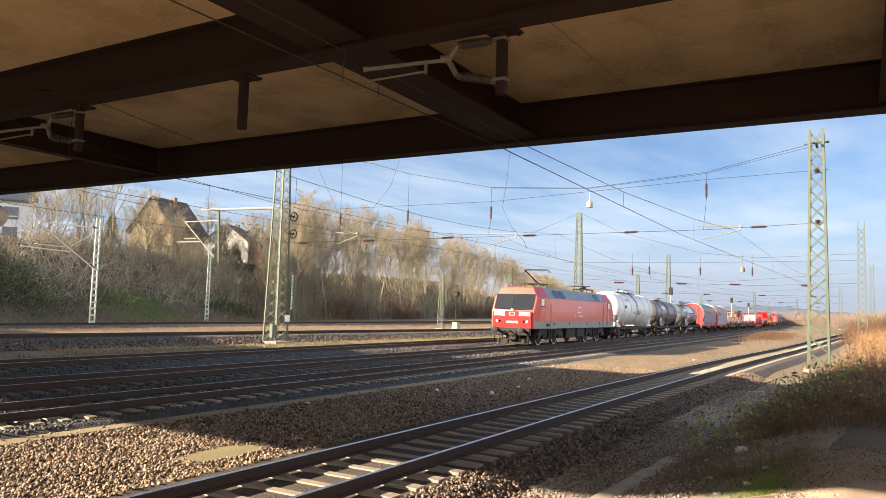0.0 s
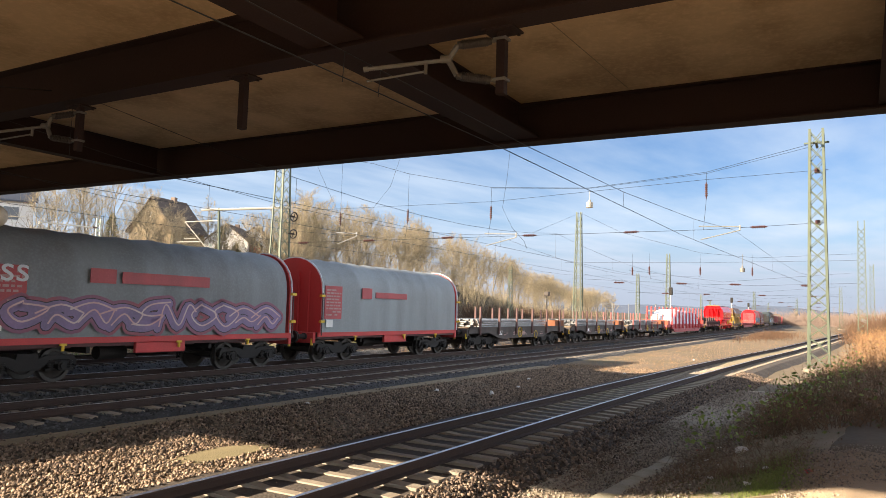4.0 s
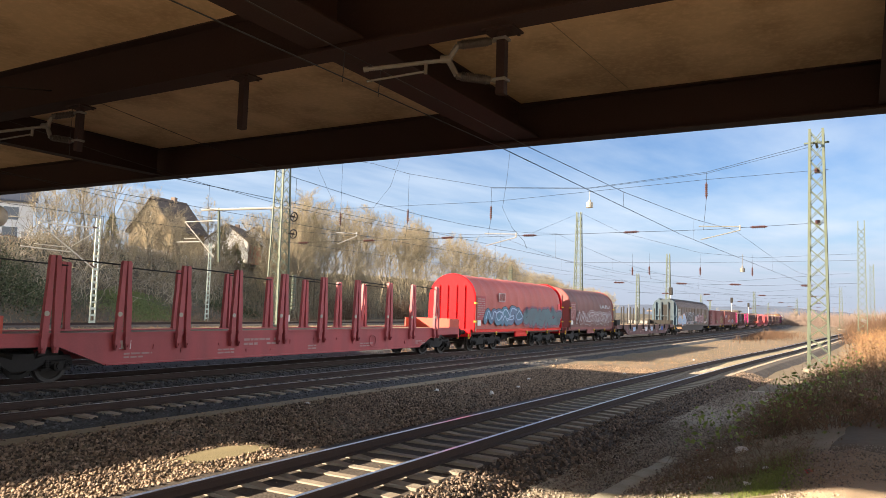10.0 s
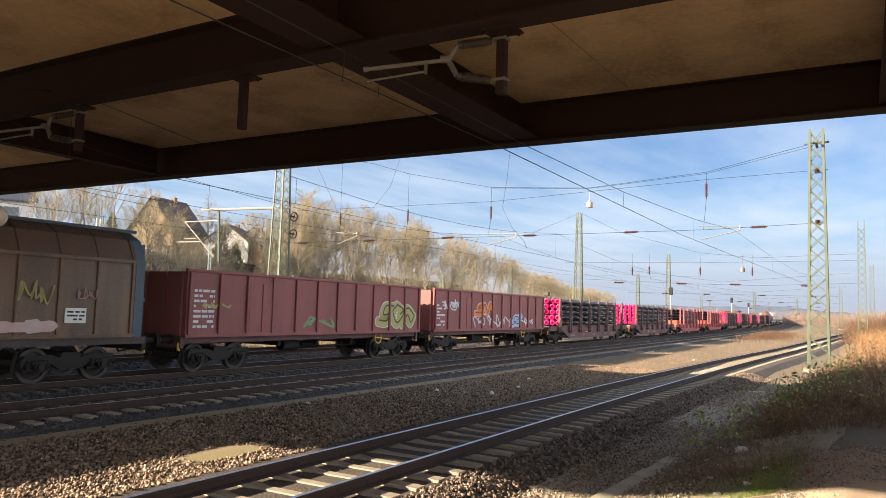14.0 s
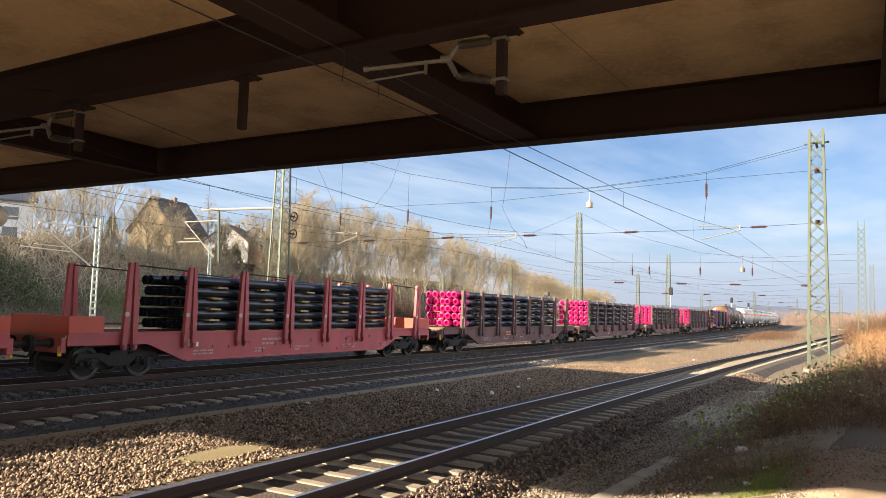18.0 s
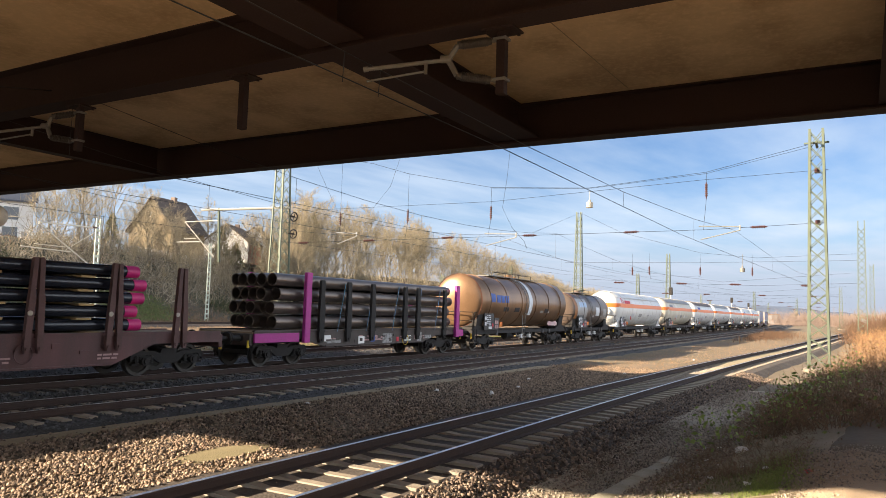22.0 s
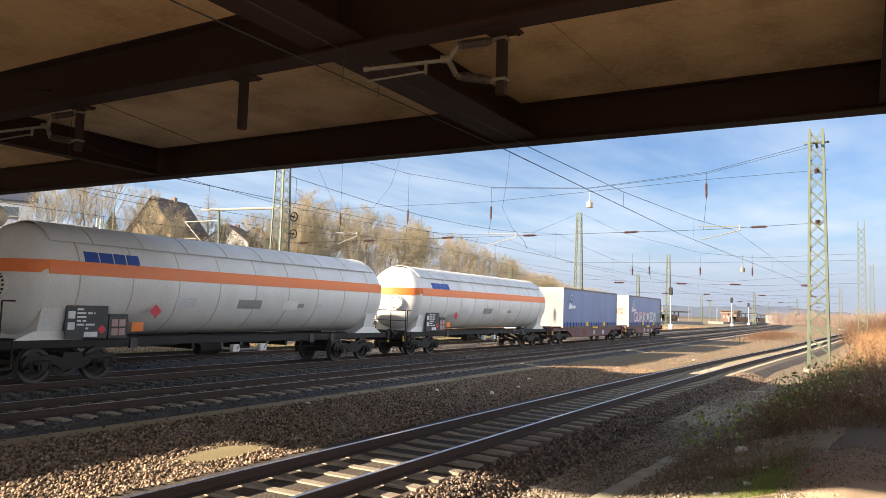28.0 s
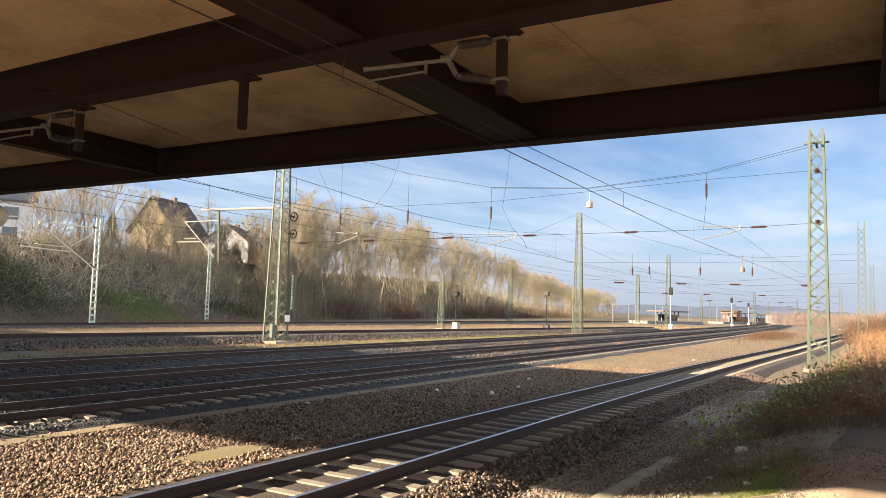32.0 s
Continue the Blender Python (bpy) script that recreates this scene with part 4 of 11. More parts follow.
def smooth_line(knots, n=5):
    """A rounded line through a few (x, z) knots."""
    pts = []
    for k in range(len(knots) - 1):
        p0, p1, p2, p3 = knots[max(0, k - 1)], knots[k], knots[k + 1], knots[min(len(knots) - 1, k + 2)]
        for m in range(n):
            u = m / n
            pts.append(tuple(0.5 * (2 * b + (c - a) * u + (2 * a - 5 * b + 4 * c - d) * u * u + (3 * b - a - 3 * c + d) * u ** 3) for a, b, c, d in zip(p0, p1, p2, p3)))
    return pts + [knots[-1]]


def fat_stroke(bm, pts, r, y):
    """A broad flat stroke with round ends."""
    prev = None
    for k, p in enumerate(pts):
        a, b = pts[max(0, k - 1)], pts[min(len(pts) - 1, k + 1)]
        d = Vector((b[0] - a[0], b[1] - a[1]))
        n = Vector((-d.y, d.x)).normalized() * r
        pair = [bm.verts.new((p[0] - n.x, y, p[1] - n.y)), bm.verts.new((p[0] + n.x, y, p[1] + n.y))]
        if prev:
            bm.faces.new((prev[0], pair[0], pair[1], prev[1]))
        prev = pair
    for p in (pts[0], pts[-1]):
        bm.faces.new([bm.verts.new((p[0] + r * math.cos(2 * math.pi * k / 12), y - 0.0006, p[1] + r * math.sin(2 * math.pi * k / 12))) for k in range(12)])


def bubbles(t, x0, x1, z0, z1, y, fill, line, seed, n, label, shine=None, fat=0.17, haze=None):
    """Sprayed bubble shapes: swelling strokes with a dark outline, a lighter inner line and a coloured haze behind."""
    rnd = random.Random(seed)
    w, hgt = (x1 - x0) / n, z1 - z0
    r = fat * min(w, hgt * 0.75)
    forms = []
    for k in range(n):
        a, b = x0 + w * k + r * 0.7, x0 + w * (k + 1) - r * 0.7
        lo, hi = z0 + r + rnd.uniform(0, 0.12) * hgt, z1 - r - rnd.uniform(0, 0.2) * hgt
        pick = rnd.randrange(4)
        mid, cx, ex = (lo + hi) / 2 + rnd.uniform(-0.1, 0.1) * hgt, (a + b) / 2, 0.35 * w
        if pick == 0:
            ks = [[(cx, hi), (a, mid), (cx, lo), (b + ex, mid), (cx, hi)]]
        elif pick == 1:
            ks = [[(a - ex, lo), (a, hi), (cx, lo), (b, hi), (b + ex, mid)]]
        elif pick == 2:
            ks = [[(b + ex, hi), (cx, hi), (a, mid), (cx, mid), (b, mid), (cx, lo), (a - ex, lo)]]
        else:
            ks = [[(a - ex, mid), (cx, hi), (b + ex, mid)], [(a, lo), (cx, mid), (b, lo), (b + ex, mid)]]
        forms += [smooth_line([(p + rnd.uniform(-0.08, 0.08) * w, q + rnd.uniform(-0.05, 0.05) * hgt) for p, q in kk]) for kk in ks]
    if haze:
        bm = bmesh.new()
        for k, f in enumerate(forms):
            fat_stroke(bm, f, r * 1.75, y + 0.012 - 0.0009 * (k % 4))
        tagged(part("graffiti", bm, haze, t, "spray haze behind the shapes", smooth=False), kind="stuff")
    layers = [(line, r * 1.15, 0.006, label + ", outline"), (fill, r, 0.0, label)]
    if shine:
        layers.append((shine, r * 0.16, -0.006, label + ", inner line"))
    for m_, rr, dy, lab in layers:
        bm = bmesh.new()
        for k, f in enumerate(forms):
            f2 = [(p + 0.3 * r, q + 0.3 * r) for p, q in f] if rr < r * 0.5 else f
            fat_stroke(bm, f2, rr, y + dy - 0.0009 * (k % 4))
        tagged(part("graffiti", bm, m_, t, lab, smooth=False), kind="stuff")


def ladder(t, x, y, z0, z1, w=0.42, material=None):
    rows = [((x - w / 2, y, z0), (x - w / 2, y, z1), 0.02), ((x + w / 2, y, z0), (x + w / 2, y, z1), 0.02)]
    lad = part("ladder", rods(rows, n=6), material or M["galv"], t, "steel rung ladder")
    z = z0 + 0.15
    while z < z1:
        part("rung", rods([((x - w / 2, y, z), (x + w / 2, y, z), 0.014)], n=6), material or M["galv"], lad)
        z += 0.3
    return lad


def railing(t, x, y0, y1, z0, z1, material, name="railing"):
    rows = [((x, y0, z1), (x, y1, z1), 0.022), ((x, y0, (z0 + z1) / 2), (x, y1, (z0 + z1) / 2), 0.016)]
    for k in range(4):
        y = y0 + (y1 - y0) * k / 3
        rows.append(((x, y, z0), (x, y, z1), 0.022))
    return part(name, rods(rows, n=6), material, t)


def underframe(t, f, z0=0.95, z1=1.15, material=None, sag=False):
    """Centre sill, side sills and brake gear."""
    m = material or M["black"]
    bm = boxes((-f + 0.16, f - 0.16, -0.3, 0.3, z0 - 0.1, z1))
    part("centre_sill", bm, m, t)
    for y in (-1.22, 1.12):
        part("side_sill", boxes((-f + 0.16, f - 0.16, y, y + 0.1, z0, z1)), m, t)
    bm = bmesh.new()
    rod(bm, (-1.6, -0.5, 0.72), (-0.7, -0.5, 0.72), 0.2, 12)
    rod(bm, (0.5, 0.4, 0.66), (1.6, 0.4, 0.66), 0.17, 12)
    rod(bm, (-f * 0.55, -0.2, 0.62), (f * 0.55, -0.2, 0.62), 0.025, 6)
    for x in (-2.2, 0.0, 2.2):
        box(bm, x - 0.06, x + 0.06, -1.0, 1.0, 0.75, 0.95)
    part("brake_gear", bm, M["black"], t, "air tanks and brake rods")


# ---- tank wagons ----
def tank_shell(h, r, zc, dish=0.5, n=40):
    bm = bmesh.new()
    prof = []
    for k in range(7):
        a = math.pi / 2 * k / 6
        prof.append((-h - dish * math.cos(a), max(0.02, r * math.sin(a))))
    prof += [(-h * 0.5, r), (0, r), (h * 0.5, r)]
    for k in range(7):
        a = math.pi / 2 * k / 6
        prof.append((h + dish * math.sin(a), max(0.02, r * math.cos(a))))
    lathe(bm, prof, 0, zc, n)
    return bm


def arc_strip(x0, x1, r, zc, a0, a1, th=0.012, n=14, sides=True):
    """A strip of a cylinder's skin between two angles (degrees, 0 is the near side, 90 the top)."""
    bm = bmesh.new()
    rows = []
    for k in range(n + 1):
        a = radians(a0 + (a1 - a0) * k / n)
        rows.append([bm.verts.new((x, -rr * math.cos(a), zc + rr * math.sin(a))) for x, rr in ((x0, r), (x1, r), (x1, r + th), (x0, r + th))])
    for a, b in zip(rows, rows[1:]):
        for i in range(4):
            bm.faces.new((a[i], a[(i + 1) % 4], b[(i + 1) % 4], b[i]))
    bm.faces.new(rows[0])
    bm.faces.new(rows[-1][::-1])
    bmesh.ops.recalc_face_normals(bm, faces=bm.faces)
    return bm


def tank_wagon(s0, s1, label, r, zc, shell, rings=3, dish=0.5, frame=None, walk_z=True, wheel_panel=None, gas=None, logo=None, name="tank_wagon", placard=True, saddle=None, inset=0.0, boarded=True, side_ladder=True):
    t, h2 = vehicle(name, s0, s1, label, "tank wagon")
    f = ends(t, h2, 0.62, frame)
    underframe(t, f, material=frame)
    for x in (-f + (2.3 if gas else 1.9), f - (2.3 if gas else 1.9)):
        bogie(t, x)
    h = f - 0.35 - dish - inset
    body = part("tank", tank_shell(h, r, zc, dish), shell, t, smooth=True)
    if gas:
        rings = int(2 * h / 1.55)
    for k in range(rings):
        x = -h + 2 * h * (k + 0.5) / rings
        part("weld_band", arc_strip(x - 0.018, x + 0.018, r, zc, -180, 180, 0.006 if gas else 0.035, 40), T["seam_stain"] if gas else shell, body, "stained weld seam" if gas else "")
        if gas and gas.get("shield"):
            part("shield_joint", arc_strip(x + 0.5, x + 0.53, r + 0.07, zc, gas.get("from", 42), 180 - gas.get("from", 42), 0.01, 24), T["seam_stain"], body)
    for x in (-h + 0.3, h - 0.3):
        prof = [(-1.1, 1.1), (1.1, 1.1), (r * 0.86, zc - r * 0.5), (-r * 0.86, zc - r * 0.5)]
        bm = bmesh.new()
        prism(bm, prof, x - 0.35, x + 0.35)
        part("saddle", bm, saddle or frame or M["black"], t)
        bm = bmesh.new()
        prism(bm, [(x - 1.0, 1.12), (x + 1.0, 1.12), (x + 0.45, 1.38), (x - 0.45, 1.38)], -1.2, -1.14, "y")
        part("side_apron", bm, saddle or frame or M["black"], t)
    if gas:
        part("orange_stripe", arc_strip(-h - 0.05, h + 0.05, r, zc, -3 + gas.get("up", 8), 11 + gas.get("up", 8), 0.022), T["orange"], body, "orange warning band")
        for xs in (-1, 1):
            bm = bmesh.new()
            pts = []
            for k in range(16):
                a = math.pi * k / 15
                pts.append(a)
            zc0 = zc + r * math.sin(radians(gas.get("up", 8) + 4))
            rr = r * math.cos(radians(gas.get("up", 8) + 4))
            rows = []
            for a in pts:
                c = math.cos(a)
                e = dish * math.sqrt(max(0.0, 1 - (rr * abs(c) / r) ** 2 - (zc0 - zc) ** 2 / r ** 2)) + 0.04
                x = xs * (h + e)
                rows.append((bm.verts.new((x, -rr * c, zc0 - 0.17)), bm.verts.new((x, -rr * c, zc0 + 0.17))))
            for p, q in zip(rows, rows[1:]):
                bm.faces.new((p[0], q[0], q[1], p[1]))
            part("end_stripe", bm, T["orange"], body, "orange warning band")
        if gas.get("shield"):
            part("sun_shield", arc_strip(-h + 0.1, h - 0.1, r + 0.05, zc, gas.get("from", 42), 180 - gas.get("from", 42), 0.02, 24), gas["shield"], t, "curved sun shield over the tank")
        bm = bmesh.new()
        disc_at = -h - dish * 0.93
        rod(bm, (disc_at - 0.05, -0.45, zc - 0.2), (disc_at + 0.2, -0.45, zc - 0.2), 0.34, 20)
        part("manhole", bm, shell, body, "bolted round manhole cover")
        bolt = shared("bolt", lambda: rods([((-0.09, 0, 0), (-0.02, 0, 0), 0.028)], n=6), M["black"])
        for k in range(16):
            a = 2 * math.pi * k / 16
            piece("bolt", bolt, body, pose(disc_at, -0.45 + 0.29 * math.cos(a), zc - 0.2 + 0.29 * math.sin(a)))
    if walk_z:
        top = zc + r
        part("walkway", boxes((-h * 0.55, h * 0.55, -0.4, 0.4, top + 0.05, top + 0.09)), M["galv_dull"], t, "top walkway grating")
        rows = []
        for x in (-h * 0.5, -h * 0.2, h * 0.1, h * 0.4):
            rows += [((x, -0.42, top + 0.05), (x, -0.42, top + 0.3), 0.02)]
        rows += [((-h * 0.5, -0.42, top + 0.3), (h * 0.4, -0.42, top + 0.3), 0.02)]
        part("handrail", rods(rows, n=6), M["black"], t)
        part("dome", rods([((0, 0, top - 0.1), (0, 0, top + 0.28), 0.28)], n=16), shell, t, "filling dome with lid")
        part("valve", rods([((1.0, 0, top - 0.1), (1.0, 0, top + 0.2), 0.12)], n=12), shell, t)
        if side_ladder:
            stile = [(-(r + 0.06) * math.cos(radians(-25 + 112 * k / 12)), zc + (r + 0.06) * math.sin(radians(-25 + 112 * k / 12))) for k in range(13)]
            lad = part("ladder", wire_path(bmesh.new(), [(-0.55, y, z) for y, z in stile], 0.022, 6), M["galv_dull"], t, "curved side ladder")
            part("stile", wire_path(bmesh.new(), [(-0.15, y, z) for y, z in stile], 0.022, 6), M["galv_dull"], lad)
            for k in range(9):
                a = radians(-25 + 100 * k / 8)
                y, z = -(r + 0.06) * math.cos(a), zc + (r + 0.06) * math.sin(a)
                part("rung", rods([((-0.55, y, z), (-0.15, y, z), 0.016)], n=6), M["galv_dull"], lad)
            ladder(t, -0.35, -1.28, 0.45, zc - r * 0.45, material=M["galv_dull"])
    # end platform with rails at the front
    railing(t, -f + 0.12, -1.25, 1.25, 1.2, 2.15, M["black"])
    part("step", boxes((-f + 0.1, -f + 0.5, -1.35, -1.1, 0.45, 0.49)), M["black"], t)
    rows = [((-f + 0.15, -1.32, 0.47), (-f + 0.15, -1.32, 2.15), 0.02), ((-f + 0.48, -1.32, 0.47), (-f + 0.48, -1.32, 1.2), 0.02), ((-f + 0.15, -1.32, 2.15), (-f + 0.48, -1.32, 2.15), 0.02)]
    part("grab_rail", rods(rows, n=6), M["black"], t)
    px = -h + (wheel_panel if wheel_panel is not None else 0.6)
    if boarded:
        board = part("notice_board", boxes((px, px + 1.25, -1.36, -1.32, 1.18, 2.1), (px + 1.3, px + 1.9, -1.36, -1.32, 1.18, 1.85)), T["panel_black"], t, "black notice board with white print")
        print_rows(board, px + 0.32, px + 0.85, 1.4, 2.02, -1.366, 6, T["gr_white"], int(s0))
        for x, z in ((0.06, 1.72), (0.06, 1.42), (1.38, 1.5), (1.62, 1.5), (1.38, 1.25), (1.62, 1.25)):
            plate(t, "label", px + x, px + x + 0.2, z, z + 0.2, -1.366, T["faded_print"] if x > 1 else T["gr_white"], parent=board)
        plate(t, "grid_label", px + 0.55, px + 0.95, 1.22, 1.36, -1.366, T["gr_white"], parent=board)
        diamond(board, px + 1.08, 1.42, -1.366, 0.13, T["ink_red"])
    if placard:
        plate(t, "hazard_plate", px + (2.05 if boarded else 0.6), px + (2.45 if boarded else 1.0), 1.35, 1.62, -1.34, T["ink_orange"], "orange hazard plate")
    # valves, pipes and a step under the belly
    bm = bmesh.new()
    wire_path(bm, [(-1.1, -1.05, 1.1), (-1.1, -1.15, 0.75), (-0.5, -1.15, 0.68), (0.9, -1.12, 0.68), (1.1, -1.1, 0.95)], 0.045, 7)
    part("drain_pipe", bm, M["galv_dull"], t, "drain pipe under the tank")
    for x in (-0.6, 0.7):
        vb = part("valve_box", boxes((x - 0.16, x + 0.16, -1.3, -1.12, 0.62, 0.86), bevel=0.02), T["tank_grey"], t, "small pale valve box")
        part("lever", rods([((x, -1.31, 0.7), (x + 0.2, -1.33, 0.95), 0.018)], n=6), M["galv_dull"], vb)
    for x in (-h * 0.62, h * 0.45, h * 0.62):
        part("sill_bracket", boxes((x - 0.12, x + 0.12, -1.26, -1.16, 0.86, 1.16)), T["panel_black"], t)
    for k, x in enumerate((0.2, 2.1, 3.3)):
        a = radians(-22)
        bm = arc_strip(x, x + 0.34 + 0.16 * (k == 1), r, zc, -23, -17, 0.006, 4)
        part("data_label", bm, T["gr_white"] if k != 1 else T["alu"], body)
    if logo:
        logo(t, body, h, r, zc)
    return t, h, body


def bars_logo(x0, a0, widths, height, material, gap=0.08, slant=0.0):
    """A maker's mark as plain upright shapes on the curved side."""
    def put(t, body, h, r, zc):
        x = x0 if x0 > -50 else -h + 1
        for w in widths:
            part("mark", arc_strip(x, x + w, r, zc, a0, a0 + height, 0.007, 6), material, body)
            x += w + gap
    return put


def diamond(t, x, z, y, size, material, name="hazard_diamond"):
    bm = bmesh.new()
    pts = [(x - size, z), (x, z - size), (x + size, z), (x, z + size)]
    prism(bm, pts, y - 0.008, y + 0.01, "y")
    return part(name, bm, material, t, smooth=False)


# ---- locomotive ----
def locomotive(s0, s1):
    t, h2 = vehicle("electric_locomotive", s0, s1, "faded red electric locomotive with a grey skirt and lit headlamps", "locomotive")
    f = h2 - 0.62
    nose = 1.0
    # body shell: sloped cab ends, tumblehome roof
    prof = [(-1.5, 1.18), (-1.5, 3.22), (-1.1, 3.86), (1.1, 3.86), (1.5, 3.22), (1.5, 1.18)]
    bm = bmesh.new()
    xs_low, secs = f - 0.05, []
    for sgn in (-1, 1):
        ring = []
        for y, z in prof:
            if z < 2.3:
                x = xs_low
            else:
                x = xs_low - (z - 2.3) * 0.52
            k = abs(y) / 1.5
            ring.append(bm.verts.new((sgn * (x - 0.12 * k * k), y, z)))
        mid = []
        for y, z in ((-1.5, 2.3), (1.5, 2.3)):
            mid.append(bm.verts.new((sgn * (xs_low - 0.12), y, z)))
        secs.append((ring, mid))
    (a, am), (b, bm_) = secs
    A = [a[0], am[0], a[1], a[2], a[3], a[4], am[1], a[5]]
    B = [b[0], bm_[0], b[1], b[2], b[3], b[4], bm_[1], b[5]]
    for i in range(8):
        bm.faces.new((A[i], A[(i + 1) % 8], B[(i + 1) % 8], B[i]))
    for R_ in (A, B):
        bm.faces.new((R_[0], R_[1], R_[6], R_[7]))
        bm.faces.new((R_[1], R_[2], R_[5], R_[6]))
        bm.faces.new((R_[2], R_[3], R_[4], R_[5]))
    bmesh.ops.recalc_face_normals(bm, faces=bm.faces)
    bmesh.ops.bevel(bm, geom=list(bm.edges), offset=0.05, segments=2, affect="EDGES", profile=0.5)
    part("body_shell", bm, T["loco_red"], t, smooth="auto")
    for sgn in (-1, 1):
        x = sgn * xs_low
        # darker red cab front and band behind it
        pf = [(-1.35, 1.2), (1.35, 1.2), (1.35, 2.28), (-1.35, 2.28)]
        bm = bmesh.new()
        prism(bm, pf, x + sgn * 0.006, x - sgn * 0.03)
        fr = part("cab_front", bm, T["loco_front"], t, "deep red cab front")
        side = [(sgn * (f - 0.16), 1.2), (sgn * (f - 0.16), 2.3), (sgn * (f - 0.95), 3.24), (sgn * (f - 1.95), 3.24), (sgn * (f - 1.25), 2.0), (sgn * (f - 1.15), 1.2)]
        for y in (-1.508, 1.488):
            bm = bmesh.new()
            prism(bm, side, y, y + 0.02, "y")
            part("cab_side_band", bm, T["loco_front"], t, "dark red band round the cab")
        # windscreen, split in two
        for y0, y1 in ((-1.36, -0.012), (0.012, 1.36)):
            bm = bmesh.new()
            vs = []
            for z in (2.42, 3.42):
                xx = xs_low - (z - 2.3) * 0.52
                for y in (y0, y1):
                    vs.append(bm.verts.new((sgn * (xx + 0.022 - 0.10 * (abs(y) / 1.5) ** 2), y, z)))
            bm.faces.new((vs[0], vs[1], vs[3], vs[2]))
            part("windscreen", bm, T["glass"], t, "dark windscreen pane")
        for y0, y1 in ((-1.28, -0.5), (0.5, 1.28)):
            part("white_panel", boxes((x + sgn * 0.004 - 0.012, x + sgn * 0.004 + 0.012, y0, y1, 1.98, 2.24)), T["white"], fr)
        part("mark", boxes((x - 0.014, x + 0.014, -0.2, 0.2, 2.0, 2.22)), T["white"], fr)
        part("mark", boxes((x - 0.017, x + 0.017, -0.16, 0.16, 2.03, 2.19)), T["loco_front"], fr)
        for y in (-1.05, 1.05):
            for dy, m_ in ((0.0, T["headlamp"] if sgn < 0 else T["glass_pale"]), (0.19 * (-1 if y > 0 else 1), T["glass"])):
                bm = bmesh.new()
                rod(bm, (x - sgn * 0.02, y + dy, 1.62), (x + sgn * 0.02, y + dy, 1.62), 0.085, 14)
                part("headlamp" if dy == 0 else "tail_lamp", bm, m_, fr, "round lamp")
        bm = bmesh.new()
        rod(bm, (x - sgn * 0.02, 0, 2.36), (x + sgn * 0.03, 0, 2.36), 0.08, 14)
        part("upper_headlamp", bm, T["headlamp"] if sgn < 0 else T["glass_pale"], fr)
        bm = bmesh.new()
        for k in range(6):
            box(bm, x - 0.012, x + 0.012, -0.42 + k * 0.14, -0.33 + k * 0.14, 1.5, 1.64)
        tagged(part("number_bars", bm, T["white"], fr), kind="stuff")
        # buffer beam, snow plough, buffers
        part("buffer_beam", boxes((sgn * f - 0.12, sgn * f + 0.12, -1.35, 1.35, 0.72, 1.2), bevel=0.03), M["black"], t)
        bm = bmesh.new()
        prism(bm, [(-1.05, 0.16), (1.05, 0.16), (1.15, 0.5), (-1.15, 0.5)], sgn * (f - 0.25), sgn * (f - 0.4))
        prism(bm, [(-0.3, 0.45), (0.3, 0.45), (0.35, 0.9), (-0.35, 0.9)], sgn * (f + 0.05), sgn * (f - 0.1))
        for y in (-1.2, -0.6, 0.6, 1.2):
            rod(bm, (sgn * (f + 0.02), y, 0.35), (sgn * (f + 0.06), y, 0.85), 0.035, 6)
        part("snow_plough", bm, M["black"], t)
        for y in (-0.9, 0.9):
            piece("buffer", shared("buffer", buffer_bm, M["black"]), t, pose(sgn * (f + 0.04), y, 1.05, 0, 0, 180 if sgn < 0 else 0), "black round buffer")
        piece("coupling", shared("coupling", couple_bm, M["black"]), t, pose(sgn * (f + 0.05), 0, 1.0, 0, 0, 180 if sgn < 0 else 0))
        for z in (0.45, 0.8):
            part("step", boxes((sgn * (f - 0.9) - 0.25, sgn * (f - 0.9) + 0.25, -1.45, -1.2, z, z + 0.045)), M["black"], t)
        # cab door with hand rails and side window
        dx = sgn * (f - 2.55)
        part("cab_door", boxes((dx - 0.4, dx + 0.4, -1.515, -1.49, 1.25, 3.1)), T["loco_red"], t)
        for sx in (dx - 0.55, dx + 0.55):
            part("hand_rail", rods([((sx, -1.58, 1.3), (sx, -1.58, 2.85), 0.032)], n=8), T["gr_pink"], t, "upright pale pink hand rail")
        wx = sgn * (f - 1.62)
        w = part("side_window", boxes((wx - 0.3, wx + 0.3, -1.525, -1.49, 2.62, 3.2), bevel=0.01), T["glass"], t)
        part("window_pane", boxes((wx - 0.25, wx + 0.25, -1.532, -1.52, 2.68, 3.14)), T["glass_pale"], w)
        part("window_pane", boxes((dx - 0.42, dx + 0.42, 1.49, 1.53, 2.3, 3.1)), T["glass"], w)
    # grey skirt and roof
    for y in (-1.516, 1.496):
        bm = bmesh.new()
        sk = [(-f + 0.17, 1.17), (f - 0.17, 1.17), (f - 0.17, 1.68), (-f + 0.17, 1.68)]
        prism(bm, sk, y, y + 0.02, "y")
        part("skirt_band", bm, T["loco_grey"], t, "grey lower band")
    rl = f - 2.6
    bm = bmesh.new()
    prism(bm, [(-1.515, 3.2), (-1.09, 3.90), (1.09, 3.90), (1.515, 3.2), (1.48, 3.2), (1.06, 3.83), (-1.06, 3.83), (-1.48, 3.2)], -rl, rl)
    roof = part("roof_hood", bm, T["roof_grey"], t, "grey roof hood")
